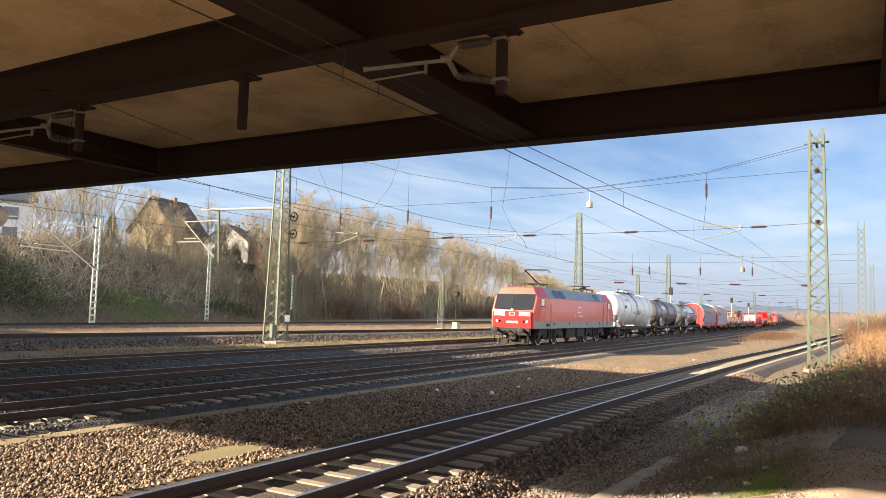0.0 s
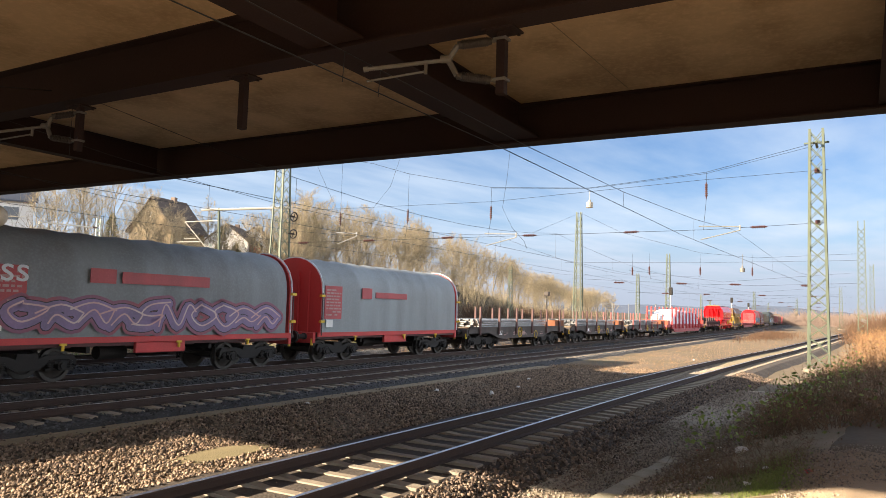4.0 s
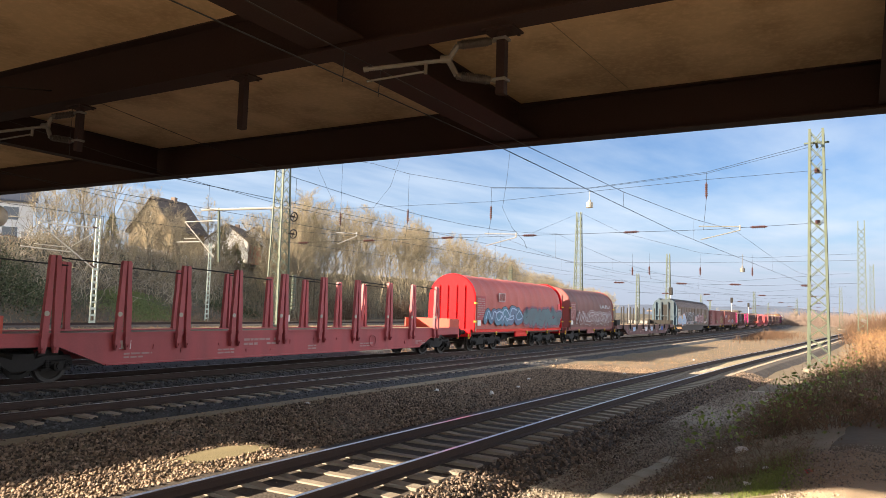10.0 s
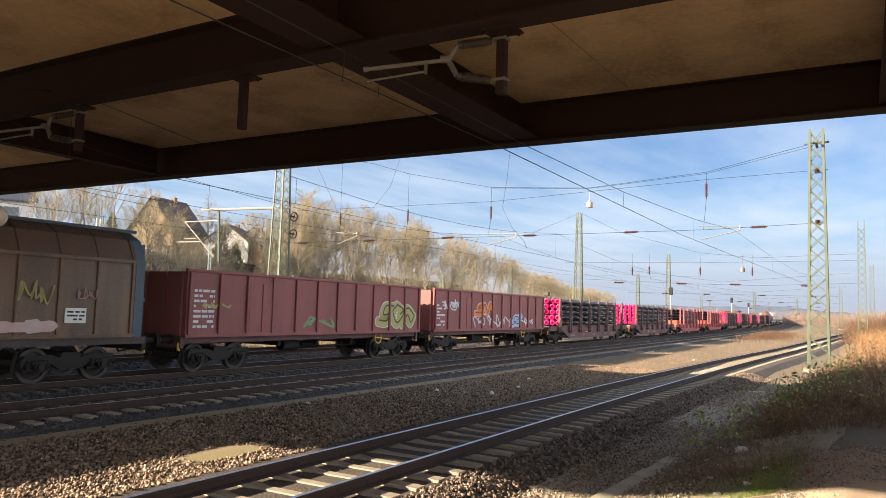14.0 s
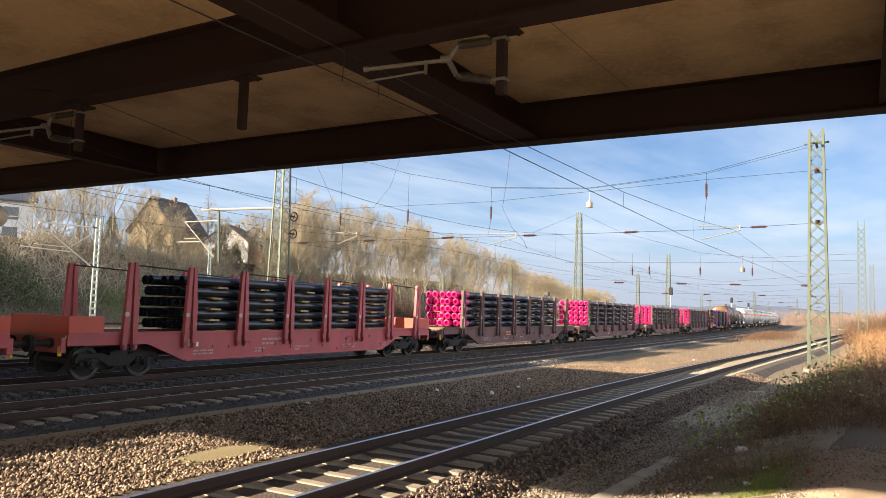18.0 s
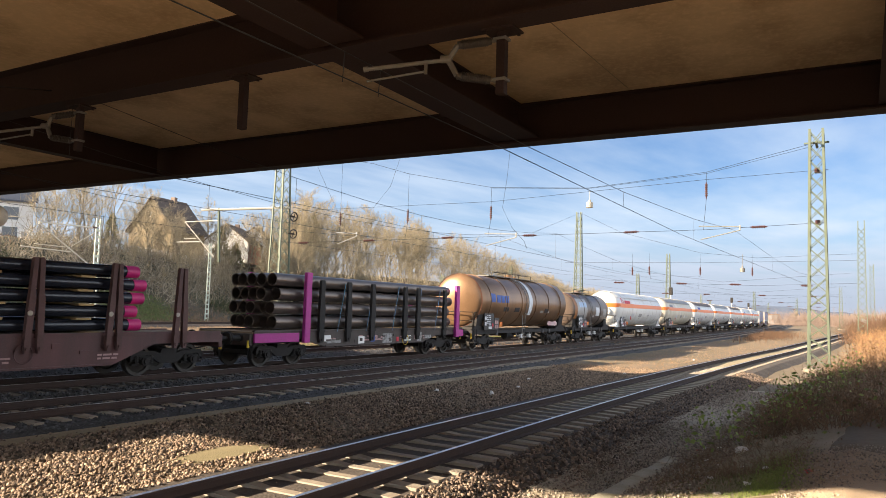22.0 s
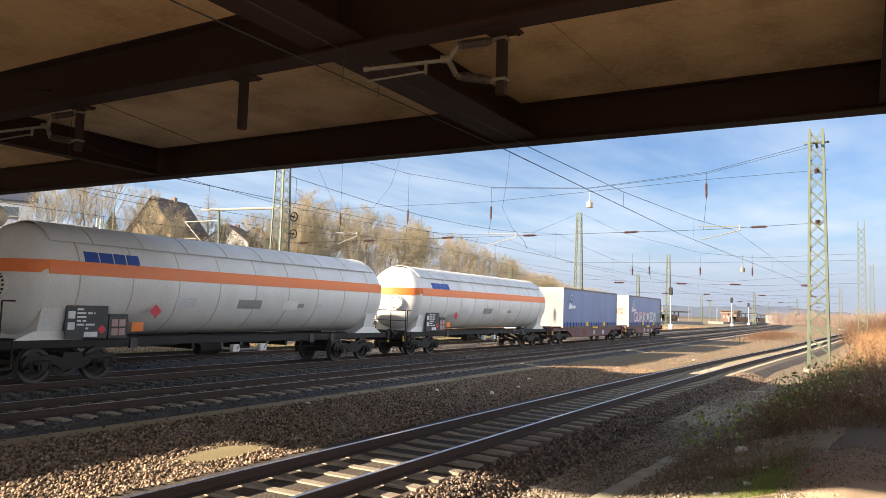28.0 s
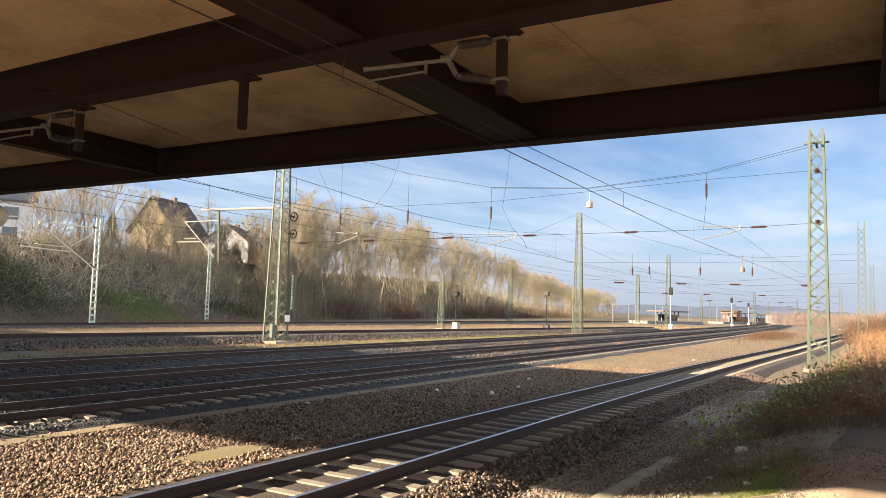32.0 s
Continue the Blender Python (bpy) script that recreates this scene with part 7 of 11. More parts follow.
def yellow_hopper(s0, s1):
    t, h2 = vehicle("ballast_hopper_wagon", s0, s1, "dirty yellow bulk hopper wagon with a rust-brown top", "hopper wagon")
    f = ends(t, h2, 0.62, T["yellow_dirty"])
    for x in (-f + 1.75, f - 1.75):
        bogie(t, x)
    underframe(t, f, material=T["darkframe"])
    def ends_at(z):
        return (f - 2.3) - max(0.0, 3.0 - z) * 1.05
    def shell(side, name, material, label):
        ring_p = [(-a, z) for a, z in side] + [(a, z) for a, z in side[::-1]]
        bm = bmesh.new()
        rows = [[bm.verts.new((u * ends_at(z), y, z)) for y, z in ring_p] for u in (-1, 0, 1)]
        m = len(ring_p)
        for a, b in zip(rows, rows[1:]):
            for i in range(m):
                bm.faces.new((a[i], a[(i + 1) % m], b[(i + 1) % m], b[i]))
        bm.faces.new(rows[0][::-1])
        bm.faces.new(rows[-1])
        bmesh.ops.recalc_face_normals(bm, faces=bm.faces)
        return part(name, bm, material, t, label, smooth=False)
    shell([(1.5, 3.02), (1.08, 3.95), (0.98, 3.97)], "upper_hull", T["hopper_top"], "rust-brown sloping upper hull")
    shell([(0.75, 1.25), (1.30, 2.42), (1.49, 3.0)], "lower_hull", T["yellow_dirty"], "stained yellow lower hull")
    part("waist_rail", boxes((-ends_at(3), ends_at(3), -1.54, -1.46, 2.93, 3.05)), T["yellow_dirty"], t)
    for k in range(8):
        x = -(f - 3.75) + k * (2 * f - 7.5) / 7
        bm = bmesh.new()
        prism(bm, [(-1.38, 1.25), (-1.34, 2.45), (-1.26, 2.45), (-0.72, 1.25)], x - 0.03, x + 0.03)
        part("side_fin", bm, T["yellow_dirty"], t)
        if k < 7:
            w = (2 * f - 7.5) / 7
            for z0, z1, m_ in ((1.75, 2.4, T["yellow"] if k in (1, 5) else T["yellow_dirty"]), (1.28, 1.68, T["tank_grey"] if k in (1, 4, 5) else T["yellow_dirty"])):
                if k in (2, 3) and z1 > 2:
                    continue
                bm = boxes((x + 0.12, x + w - 0.12, -0.02, 0.02, z0, z1))
                for v in bm.verts:
                    v.co.y += -0.84 - (v.co.z - 1.25) * 0.47
                part("side_hatch", bm, m_, t, "sloped side hatch")
    part("lamp_strip", boxes((-0.9, 0.4, -1.5, -1.38, 2.46, 2.54)), T["white"], t, "white strip")
    for y in (-1.14, 1.06):
        part("top_rail", boxes((-ends_at(4), ends_at(4), y, y + 0.08, 3.93, 4.02)), T["hopper_top"], t)
    for y in (-1.4, 1.28):
        part("side_beam", boxes((-f + 0.3, f - 0.3, y, y + 0.12, 1.05, 1.26)), T["darkframe"], t, "dark side beam")
    for k, x in enumerate((-4.6, -2.1, 0.2, 2.4)):
        plate(t, "mark", x, x + 0.9, 1.08, 1.22, -1.41, T["yellow"], "yellow mark panel")
    for sgn in (-1, 1):
        for y in (-1.24, 1.2):
            lean = 0.05 if y < 0 else -0.05
            bm = window_plate(bmesh.new(), [(sgn * (f - 3.65), 1.27), (sgn * (f - 1.55), 1.27), (sgn * (f - 2.25), 3.92), (sgn * (f - 2.42), 3.92)], sgn * (f - 2.2), 2.25, 0.27, 0.5, y, y + 0.05, lean)
            part("end_plate", bm, T["end_yellow"], t, "yellow end plate with a rounded opening", smooth=False)
        for y in (-0.5, 0.45):
            bm = bmesh.new()
            rod(bm, (sgn * (f - 3.0), y, 1.3), (sgn * (ends_at(3.8) + 0.02), y, 3.8), 0.05, 4)
            part("end_strut", bm, T["yellow_dirty"], t)
        part("cross_bar", boxes((sgn * (f - 2.35) - 0.05, sgn * (f - 2.35) + 0.05, -1.15, 1.15, 2.45, 2.55)), T["yellow_dirty"], t)
        part("platform", boxes((sgn * (f - 0.9) - 0.8, sgn * (f - 0.9) + 0.8, -1.35, 1.35, 1.18, 1.25)), T["darkframe"], t)
        part("valve_box", boxes((sgn * (f - 0.55) - 0.25, sgn * (f - 0.55) + 0.25, -1.3, -0.8, 1.25, 1.62), bevel=0.03), T["yellow_dirty"], t)
        for y in (-1.3, -0.85):
            part("hand_rail", rods([((sgn * (f - 0.35), y, 1.25), (sgn * (f - 0.35), y, 2.15), 0.02), ((sgn * (f - 0.35), y, 2.15), (sgn * (f - 0.8), y, 2.15), 0.02), ((sgn * (f - 0.8), y, 2.15), (sgn * (f - 0.8), y, 1.25), 0.02)], n=6), T["yellow"], t)
    part("cabinet", boxes((f - 1.35, f - 0.8, -0.7, 0.5, 1.25, 2.75), bevel=0.02), T["tank_grey"], t, "pale grey control cabinet")
    part("top_box", boxes((f - 2.1, f - 1.75, -1.0, -0.5, 2.9, 3.5), bevel=0.02), T["yellow_dirty"], t)
    plate(t, "mark", -f + 2.65, -f + 3.35, 1.32, 2.6, -1.255, T["yellow"], "brighter yellow panel")
    plate(t, "mark", -f + 1.75, -f + 2.0, 1.35, 1.75, -1.255, T["ink_blue"] if "ink_blue" in T else T["gr_blue"], "small blue plate")
    bm = boxes((-ends_at(3.4) + 0.75, -ends_at(3.4) + 1.7, -0.012, 0.012, 3.2, 3.62))
    for v in bm.verts:
        v.co.y += -1.5 + (v.co.z - 3.02) * 0.452 - 0.012
    part("mark", bm, T["gr_blue"], t, "pale blue mark panel", smooth=False)
    part("chute", boxes((-3.2, 3.0, -1.15, -0.8, 0.5, 0.98), bevel=0.03), T["hopper_top"], t, "discharge chute")
    for k in range(30):
        bm = bmesh.new()
        x = -3.1 + k * 0.2
        prism(bm, [(x, 0.56), (x + 0.08, 0.56), (x + 0.2, 0.74), (x + 0.12, 0.74)], -1.17, -1.15, "y")
        part("warning_stripe", bm, T["yellow_dirty"], t, smooth=False)
    return t


def wheelset_wagon(s0, s1):
    t, h2 = vehicle("low_sided_wagon", s0, s1, "dark low-sided wagon loaded with worn wheelsets", "flat wagon")
    f = ends(t, h2, 0.62, T["darkframe"])
    underframe(t, f, material=T["darkframe"])
    for x in (-f + 1.9, f - 1.9):
        bogie(t, x)
    part("floor", boxes((-f, f, -1.38, 1.38, 1.15, 1.24)), T["wood"], t)
    sill = part("side_sill", boxes((-f + 0.16, f - 0.16, -1.4, -1.3, 0.92, 1.2), (-f + 0.16, f - 0.16, -1.46, -1.4, 1.14, 1.2)), T["oxide"], t, "channel-shaped side sill", smooth=False)
    for q in range(4):
        print_rows(sill, -f + 2 + q * 3.0, -f + 3.1 + q * 3.0, 0.97, 1.12, -1.406, 2, T["faded_print"], q + 60)
    n = 7
    for y in (-1.42, 1.36):
        for k in range(n):
            a = -f + 2 * f * k / n
            side_ = part("drop_side", boxes((a + 0.04, a + 2 * f / n - 0.04, y, y + 0.06, 1.22, 1.66)), T["grime"], t, "low ribbed steel drop side")
            if y < 0:
                w_ = 2 * f / n
                part("side_rib", boxes(*[(a + w_ * (q + 0.5) / 6 - 0.03, a + w_ * (q + 0.5) / 6 + 0.03, y - 0.04, y, 1.24, 1.66) for q in range(6)], (a + 0.04, a + w_ - 0.04, y - 0.05, y, 1.62, 1.68)), T["grime"], side_, smooth=False)
    st = shared("low_stake", lambda: boxes((-0.05, 0.05, -0.06, 0.06, -0.3, 1.15), bevel=0.01), T["stake_dark"])
    for k in range(n + 1):
        for y in (-1.47, 1.47):
            piece("stake", st, t, pose(-f + 0.1 + (2 * f - 0.2) * k / n, y, 1.2))
    cart = f - 0.5
    bm_axle = shared("loose_axle", lambda: rods([((0, -1.05, 0), (0, 1.05, 0), 0.085)], n=10), M["wheel"])
    k = 0
    x = -cart + 0.3
    while x < cart:
        ws = tagged(new("wheelset", bm_axle), "", "", "")
        ws.parent, ws.matrix_basis = t, pose(x, 0.04 * (k % 2), 1.24 + 0.5)
        ws["label"] = "worn steel wheelset lying loose"
        for y, rz in ((-0.75, 0), (0.75, 180)):
            piece("wheel_disc", shared("wheel", wheel_bm, M["wheel"], 0.38), ws, pose(0, y, 0, 0, 0, rz))
        x += 0.98
        k += 1
    return t


def wrapped_load(t, tops, z0, seed):
    """A long load under white plastic sheeting: humps of the given heights along it, steep creased sides."""
    bm = bmesh.new()
    rows = []
    x0, x1 = tops[0][0], tops[-1][0]
    n = 170
    for k in range(n + 1):
        x = x0 + (x1 - x0) * k / n
        for (xa, za), (xb, zb) in zip(tops, tops[1:]):
            if x <= xb:
                break
        u = (x - xa) / (xb - xa)
        hgt = za + (zb - za) * u * u * (3 - 2 * u) - z0
        fold = 0.05 * noise.noise((x * 1.1, 0, seed)) + 0.03 * abs(noise.noise((x * 3.1, 4, seed)))
        ring = []
        for j in range(25):
            a = j / 12 - 1
            q = abs(a)
            # skirt flaring to the floor, shoulder, then a nearly flat crown
            y = math.copysign(1.3 - 0.12 * (1 - q) if q > 0.62 else 1.254 * math.sin(q / 0.62 * math.pi / 2) ** 0.9, a)
            rise = 1.0 - 0.10 * (q / 0.62) ** 3 if q < 0.62 else 0.9 * (1 - ((q - 0.62) / 0.38) ** 1.1)
            drape = 0.06 * noise.noise((x * 2.3 + q * 0.6, a * 1.5, seed)) + 0.05 * noise.noise((x * 5.0 - a * 3.0, a * 2, seed + 4))
            skirt = max(0.0, q - 0.5) * 2
            ring.append(bm.verts.new((x + 0.05 * noise.noise((x, a * 3, seed)), y * (1 + (fold + drape) * (0.5 + 0.9 * skirt)), z0 + hgt * rise + drape * 0.7 * (1 - skirt) + (0.06 * noise.noise((x * 2, a, seed)) if q > 0.95 else 0))))
        rows.append(ring)
    for a, b in zip(rows, rows[1:]):
        for i in range(24):
            bm.faces.new((a[i], a[i + 1], b[i + 1], b[i]))
    bm.faces.new(rows[0])
    bm.faces.new(rows[-1][::-1])
    bmesh.ops.recalc_face_normals(bm, faces=bm.faces)
    part("wrapped_load", bm, T["wrap"], t, "load under creased white plastic sheeting", smooth=True)


def bar_stack(t, x0, x1, seed):
    rnd = random.Random(seed)
    z = 1.32
    me = shared("steel_bar", lambda: boxes((-4.9, 4.9, 0, 0.185, 0, 0.085)), T["steel_load"])
    for k in range(4):
        y = -1.2
        while y < 1.1:
            piece("steel_bar", me, t, pose((x0 + x1) / 2 + rnd.uniform(-0.25, 0.25), y, z))
            y += 0.215
        z += 0.115
    bm = bmesh.new()
    for q in range(5):
        x = x0 + (x1 - x0) * (q + 0.5) / 5
        box(bm, x - 0.06, x + 0.06, -1.28, 1.28, 1.27, 1.3)
    part("batten", bm, T["timber"], t)


# ---- the train, from the locomotive back ----
locomotive(43.0, 62.4)


def nacco(t, body, h, r, zc):
    part("mark", arc_strip(-h + 1.9, -h + 3.45, r, zc, 23, 38, 0.006, 6), T["gr_white"], body, "white mark panel")
    part("mark", arc_strip(-h + 1.95, -h + 2.6, r, zc, 28, 37, 0.009, 4), T["ink_red"], body, "red field")
    part("mark", arc_strip(-h + 2.6, -h + 3.4, r, zc, 28, 37, 0.009, 4), T["ink_blue"], body, "blue field")
    for q in range(5):
        part("mark", arc_strip(-h + 2.05 + q * 0.27, -h + 2.22 + q * 0.27, r, zc, 30, 35, 0.012, 3), T["white"], body)
    part("print_panel", arc_strip(-h + 1.5, -h + 2.2, r, zc, 2, 12, 0.006, 4), T["panel_black"], body, "black print panel")
    part("hazard_diamond", arc_strip(-h + 4.6, -h + 4.95, r, zc, -16, -10, 0.008, 3), T["ink_red"], body)
    part("patch", arc_strip(-h + 6.3, -h + 7.2, r, zc, -20, -4, 0.008, 6), T["shield_grey"], body)


tank_wagon(62.5, 77.35, "large pale grey tank wagon with weld bands and dusty streaks", 1.5, 2.78, T["tank_grey"], rings=5, dish=0.55, logo=nacco, walk_z=True, boarded=False, saddle=T["tank_grey"], inset=-0.12)
tank_wagon(77.35, 91.1, "dark grey tank wagon with a white mark and walkway", 1.35, 2.55, T["tank_dark"], rings=3, dish=0.5, inset=0.35, logo=bars_logo(-2.9, 18, (0.36, 0.34, 0.32, 0.34), 16, T["white"]))


def t3_art(t, body, h, r, zc):
    for x0, x1, a0, a1, m_, lab in ((-4.3, -1.95, -4, 92, T["tank_dark"], "dark grey cladding"), (-1.15, 0.1, 14, 92, T["tank_grey"], "pale cladding sheet"), (0.14, 1.3, 14, 92, T["tank_grey"], "pale cladding sheet"), (1.34, 2.0, 14, 92, T["gr_white"], "pale cladding sheet"), (2.05, 3.3, 20, 92, T["hopper_top"], "rusty brown cladding sheet"), (3.35, 3.85, 16, 88, T["gr_blue"], "pale blue cladding sheet"), (3.9, 4.35, 16, 92, T["tank_dark"], "dark grey cladding"), (-2.6, -1.1, -30, -6, T["tank_grey"], "pale lower panel"), (-4.3, -2.7, -34, -8, T["tank_brown"], "rust-stained panel"), (1.2, 2.2, -8, 6, T["tank_brown"], "rust stain")):
        part("patch", arc_strip(x0, x1, r, zc, a0, a1, 0.008, 10), m_, body, lab)
    bm = bmesh.new()
    for x0 in (-3.9, -3.05, -2.5):
        strip = arc_strip(x0, x0 + (0.62 if x0 < -3.5 else 0.42), r, zc, 20, 40, 0.014, 5)
        tmp = bpy.data.meshes.new("tmp")
        strip.to_mesh(tmp)
        strip.free()
        bm.from_mesh(tmp)
        bpy.data.meshes.remove(tmp)
    part("mark", bm, T["white"], body, "plain white mark")
    part("data_label", arc_strip(-1.78, -1.5, r, zc, 18, 42, 0.014, 5), T["white"], body)
    part("seam_rail", arc_strip(-1.1, 2.0, r, zc, 9, 13, 0.05, 3), T["darkframe"], body, "dark seam rail under the cladding")
    part("hazard_plate", arc_strip(-0.9, -0.45, r, zc, -12, 0, 0.014, 4), T["ink_orange"], body)
    part("hazard_diamond", arc_strip(0.3, 0.65, r, zc, -10, -2, 0.014, 4), T["ink_red"], body)
    rows = []
    for x in [-4.2 + 0.7 * k for k in range(13)]:
        rows.append(((x, -0.6, zc + r - 0.05), (x, -0.6, zc + r + 0.45), 0.022))
    rows += [((-4.2, -0.6, zc + r + 0.45), (4.2, -0.6, zc + r + 0.45), 0.025), ((-4.2, -0.6, zc + r + 0.2), (4.2, -0.6, zc + r + 0.2), 0.02), ((-4.2, 0.6, zc + r + 0.45), (4.2, 0.6, zc + r + 0.45), 0.025)]
    part("roof_railing", rods(rows, n=5), M["black"], t, "long black roof railing")


tank_wagon(91.1, 105.7, "stained grey tank wagon with pale patches and roof railing", 1.22, 2.45, T["tank_steel"], rings=2, dish=0.45, inset=0.75, logo=t3_art, side_ladder=False)
hood_wagon(105.7, 118.6, "coil wagon with a red end wall and grey graffitied tarpaulin", T["tarp"], T["red"], (
    ("bubbles", -4.9, 4.6, 1.32, 2.3, T["gr_purple"], 10, T["gr_black"], "faded purple bubble graffiti", T["gr_pink"], 0.2, T["gr_haze"]), ("blob", -6.1, -5.0, 1.3, 2.3, T["gr_teal"], 2),
    ("text", -5.9, 0, 2.65, 3.55, T["gr_white"], "Kiss", 1.1), ("plate", -2.6, -1.8, 2.7, 3.1, T["red_stake"]), ("plate", -1.6, 1.6, 2.72, 3.05, T["red_stake"])))
hood_wagon(118.6, 131.4, "coil wagon with a pale grey tarpaulin and red end wall", T["tarp_light"], T["red"], (("plate", -2.9, -2.2, 2.6, 3.05, T["red_stake"]), ("plate", -1.9, 0.6, 2.65, 2.9, T["red_stake"])))
for k, (a, b) in enumerate(((131.4, 147.7), (147.7, 163.5), (163.5, 180.2))):
    t, f = stake_wagon(a, b, "dark flat wagon with short stakes and stacked steel bars", T["darkframe"], T["oxide"] if k == 2 else T["stake_dark"], [-6.2 + 2.5 * q for q in range(6)], 1.2, fish=False, double=False, slim=True, axles=THREE)
    bar_stack(t, -5.6, 4.2, k + 1)
    part("end_flap", boxes((f - 1.9, f - 0.2, -1.34, -1.27, 1.27, 1.72), (f - 1.9, f - 0.2, 1.27, 1.34, 1.27, 1.72), (f - 0.25, f - 0.18, -1.3, 1.3, 1.27, 1.72)), T["rust"], t, "rusty end boards")
    bm = bmesh.new()
    for q in range(16):
        a2, b2 = 2 * math.pi * q / 16, 2 * math.pi * (q + 1) / 16
        rod(bm, (-0.6 + 0.3 * math.cos(a2), -1.4, 1.0 + 0.3 * math.sin(a2)), (-0.6 + 0.3 * math.cos(b2), -1.4, 1.0 + 0.3 * math.sin(b2)), 0.025, 5)
    for q in (0.5, 2.6, 4.7):
        rod(bm, (-0.6, -1.4, 1.0), (-0.6 + 0.3 * math.cos(q), -1.4, 1.0 + 0.3 * math.sin(q)), 0.02, 5)
    part("hand_wheel", bm, T["yellow"], t, "yellow brake hand wheel")
t, f = stake_wagon(180.2, 205.6, "long red stake wagon carrying a white wrapped load", T["red_stake"], T["red"], [-10.0, -7.82, -5.64, -3.46, -1.28, 0.9, 3.08, 5.26, 7.44, 9.62], 2.08, bulk=T["orange_red"], straps=True)
wrapped_load(t, ((-8.75, 1.75), (-8.6, 2.3), (-7.7, 2.5), (-6.8, 2.82), (-5.95, 2.98), (-4.2, 3.04), (-2.4, 2.9), (-1.7, 2.88), (-0.4, 2.97), (1.3, 2.98), (4.9, 2.9), (6.2, 2.4), (6.6, 2.25), (7.8, 2.15), (8.1, 1.5)), 1.3, 3)
scrawl(t, "graffiti", -3.3, -2.0, 0.72, 1.2, -1.41, T["gr_white"], 8, "white tag", 5, 0.03)
wheelset_wagon(205.6, 220.2)
red_hopper(220.2, 236.05)
yellow_hopper(236.05, 251.2)
stake_wagon(251.2, 277.4, "long red stake wagon standing empty", T["red_stake"], T["red_stake"], [-10.1, -7.95, -5.8, -3.6, -1.3, 0.97, 3.2, 5.6, 7.6, 9.8], 2.12, bulk=T["orange_red"], straps=True)
hood_wagon(277.4, 292.6, "coil wagon with a faded red tarpaulin and teal graffiti", T["tarp_red"], T["red_bright"], (
    ("bubbles", -5.3, -0.5, 1.32, 2.65, T["gr_teal"], 5, T["gr_black"], "teal bubble graffiti", T["gr_blue"], 0.24, None),
    ("bubbles", -0.1, 6.3, 1.3, 2.55, T["gr_slate"], 7, T["gr_black"], "grey-teal bubble graffiti", None, 0.22, T["gr_haze"]),
    ("plate", 5.95, 6.35, 1.75, 2.85, T["red_bright"]), ("plate", -3.75, -2.85, 2.78, 3.3, T["gr_pink"]), ("plate", -3.68, -2.92, 2.84, 3.24, T["tarp_red"])), 4.2, THREE)
hood_wagon(292.6, 305.2, "coil wagon with a sooty brown tarpaulin and white graffiti", T["tarp_brown"], T["oxide"], (
    ("bubbles", -3.6, 4.6, 1.32, 2.6, T["tarp_brown"], 7, T["gr_white"], "white outlined bubble graffiti", T["gr_white"], 0.2, None), ("line", 1.6, 4.4, 2.7, 3.0, T["gr_white"], 6), ("blob", 2.2, 2.7, 1.3, 2.4, T["gr_yellow"], 1)), 4.1)
t, f = stake_wagon(305.2, 330.3, "long grimy brown flat wagon with thin stakes, empty", T["grime"], M["black"], [-9.8, -7.4, -5.0, -2.6, -0.2, 2.2, 4.6, 7.0, 9.4], 1.75, fish=True, double=False, slim=True, bulk=M["black"])
for x, m_ in ((-6.2, T["gr_blue"]), (-1.5, T["gr_white"]), (0.8, T["gr_blue"]), (4.4, T["alu"]), (5.6, T["ink_blue"])):
    plate(t, "sticker", x, x + 0.9, 0.72, 1.12, -1.35, m_)
sliding_wall_wagon(330.3, 355.0)
open_wagon(355.0, 370.3, "oxide-brown open wagon with ribbed steel sides", (("line", -1.6, 0.6, 1.4, 1.9, T["gr_green"], 2), ("blob", 3.6, 6.2, 1.3, 2.6, T["gr_yellow"], 3), ("line", 3.7, 6.1, 1.4, 2.5, T["gr_white"], 3), ("line", -6.4, -5.0, 2.05, 2.25, T["gr_yellow"], 4)))
open_wagon(370.3, 386.2, "oxide-brown open wagon with red and white graffiti", (("blob", -2.6, -0.9, 1.9, 2.8, T["ink_orange"], 2), ("line", -3.6, 5.6, 1.3, 2.1, T["gr_white"], 9), ("blob", 2.2, 3.4, 1.3, 2.2, T["gr_blue"], 2), ("line", -6.4, -4.6, 2.2, 2.9, T["gr_white"], 5)))
PIPES = ((386.2, 407.0, 1), (407.0, 427.9, 1), (468.5, 489.7, 1), (489.7, 510.5, 1), (510.5, 531.4, 1), (531.4, 552.2, 1))
for k, (a, b, _) in enumerate(PIPES):
    t, f = stake_wagon(a, b, "brown stake wagon loaded with black pink-capped pipes", T["grime"], T["stake_dark"], [-7.9, -5.7, -3.46, -1.25, 1.05, 3.3, 5.6, 7.9], 2.03)
    pipe_load(t, -7.0, 6.2, 5, 6, 0.165, True, 0.055, k)
    blob(t, "rust_patch", -3.0, -1.2, 0.7, 1.1, -1.346, T["rust"], k, "bare primer patches", 3)
for k, (a, b) in enumerate(((427.9, 448.2), (448.2, 468.5))):
    t, f = stake_wagon(a, b, "red stake wagon loaded with plain black pipes", T["red_stake"], T["red_stake"], [-7.55, -5.38, -3.14, -0.81, 1.39, 3.67, 5.87, 8.15], 2.08, bulk=T["orange_red"], straps=True)
    pipe_load(t, -5.2, 5.9, 5, 6, 0.155, False, 0.045, k + 20)
t, f = stake_wagon(552.2, 569.0, "short dark wagon with magenta ends and large pipes", T["darkframe"], M["black"], [-4.1, -2.35, -0.65, 1.95, 3.1, 5.65], 2.0, fish=False, double=False, wide=0.3)
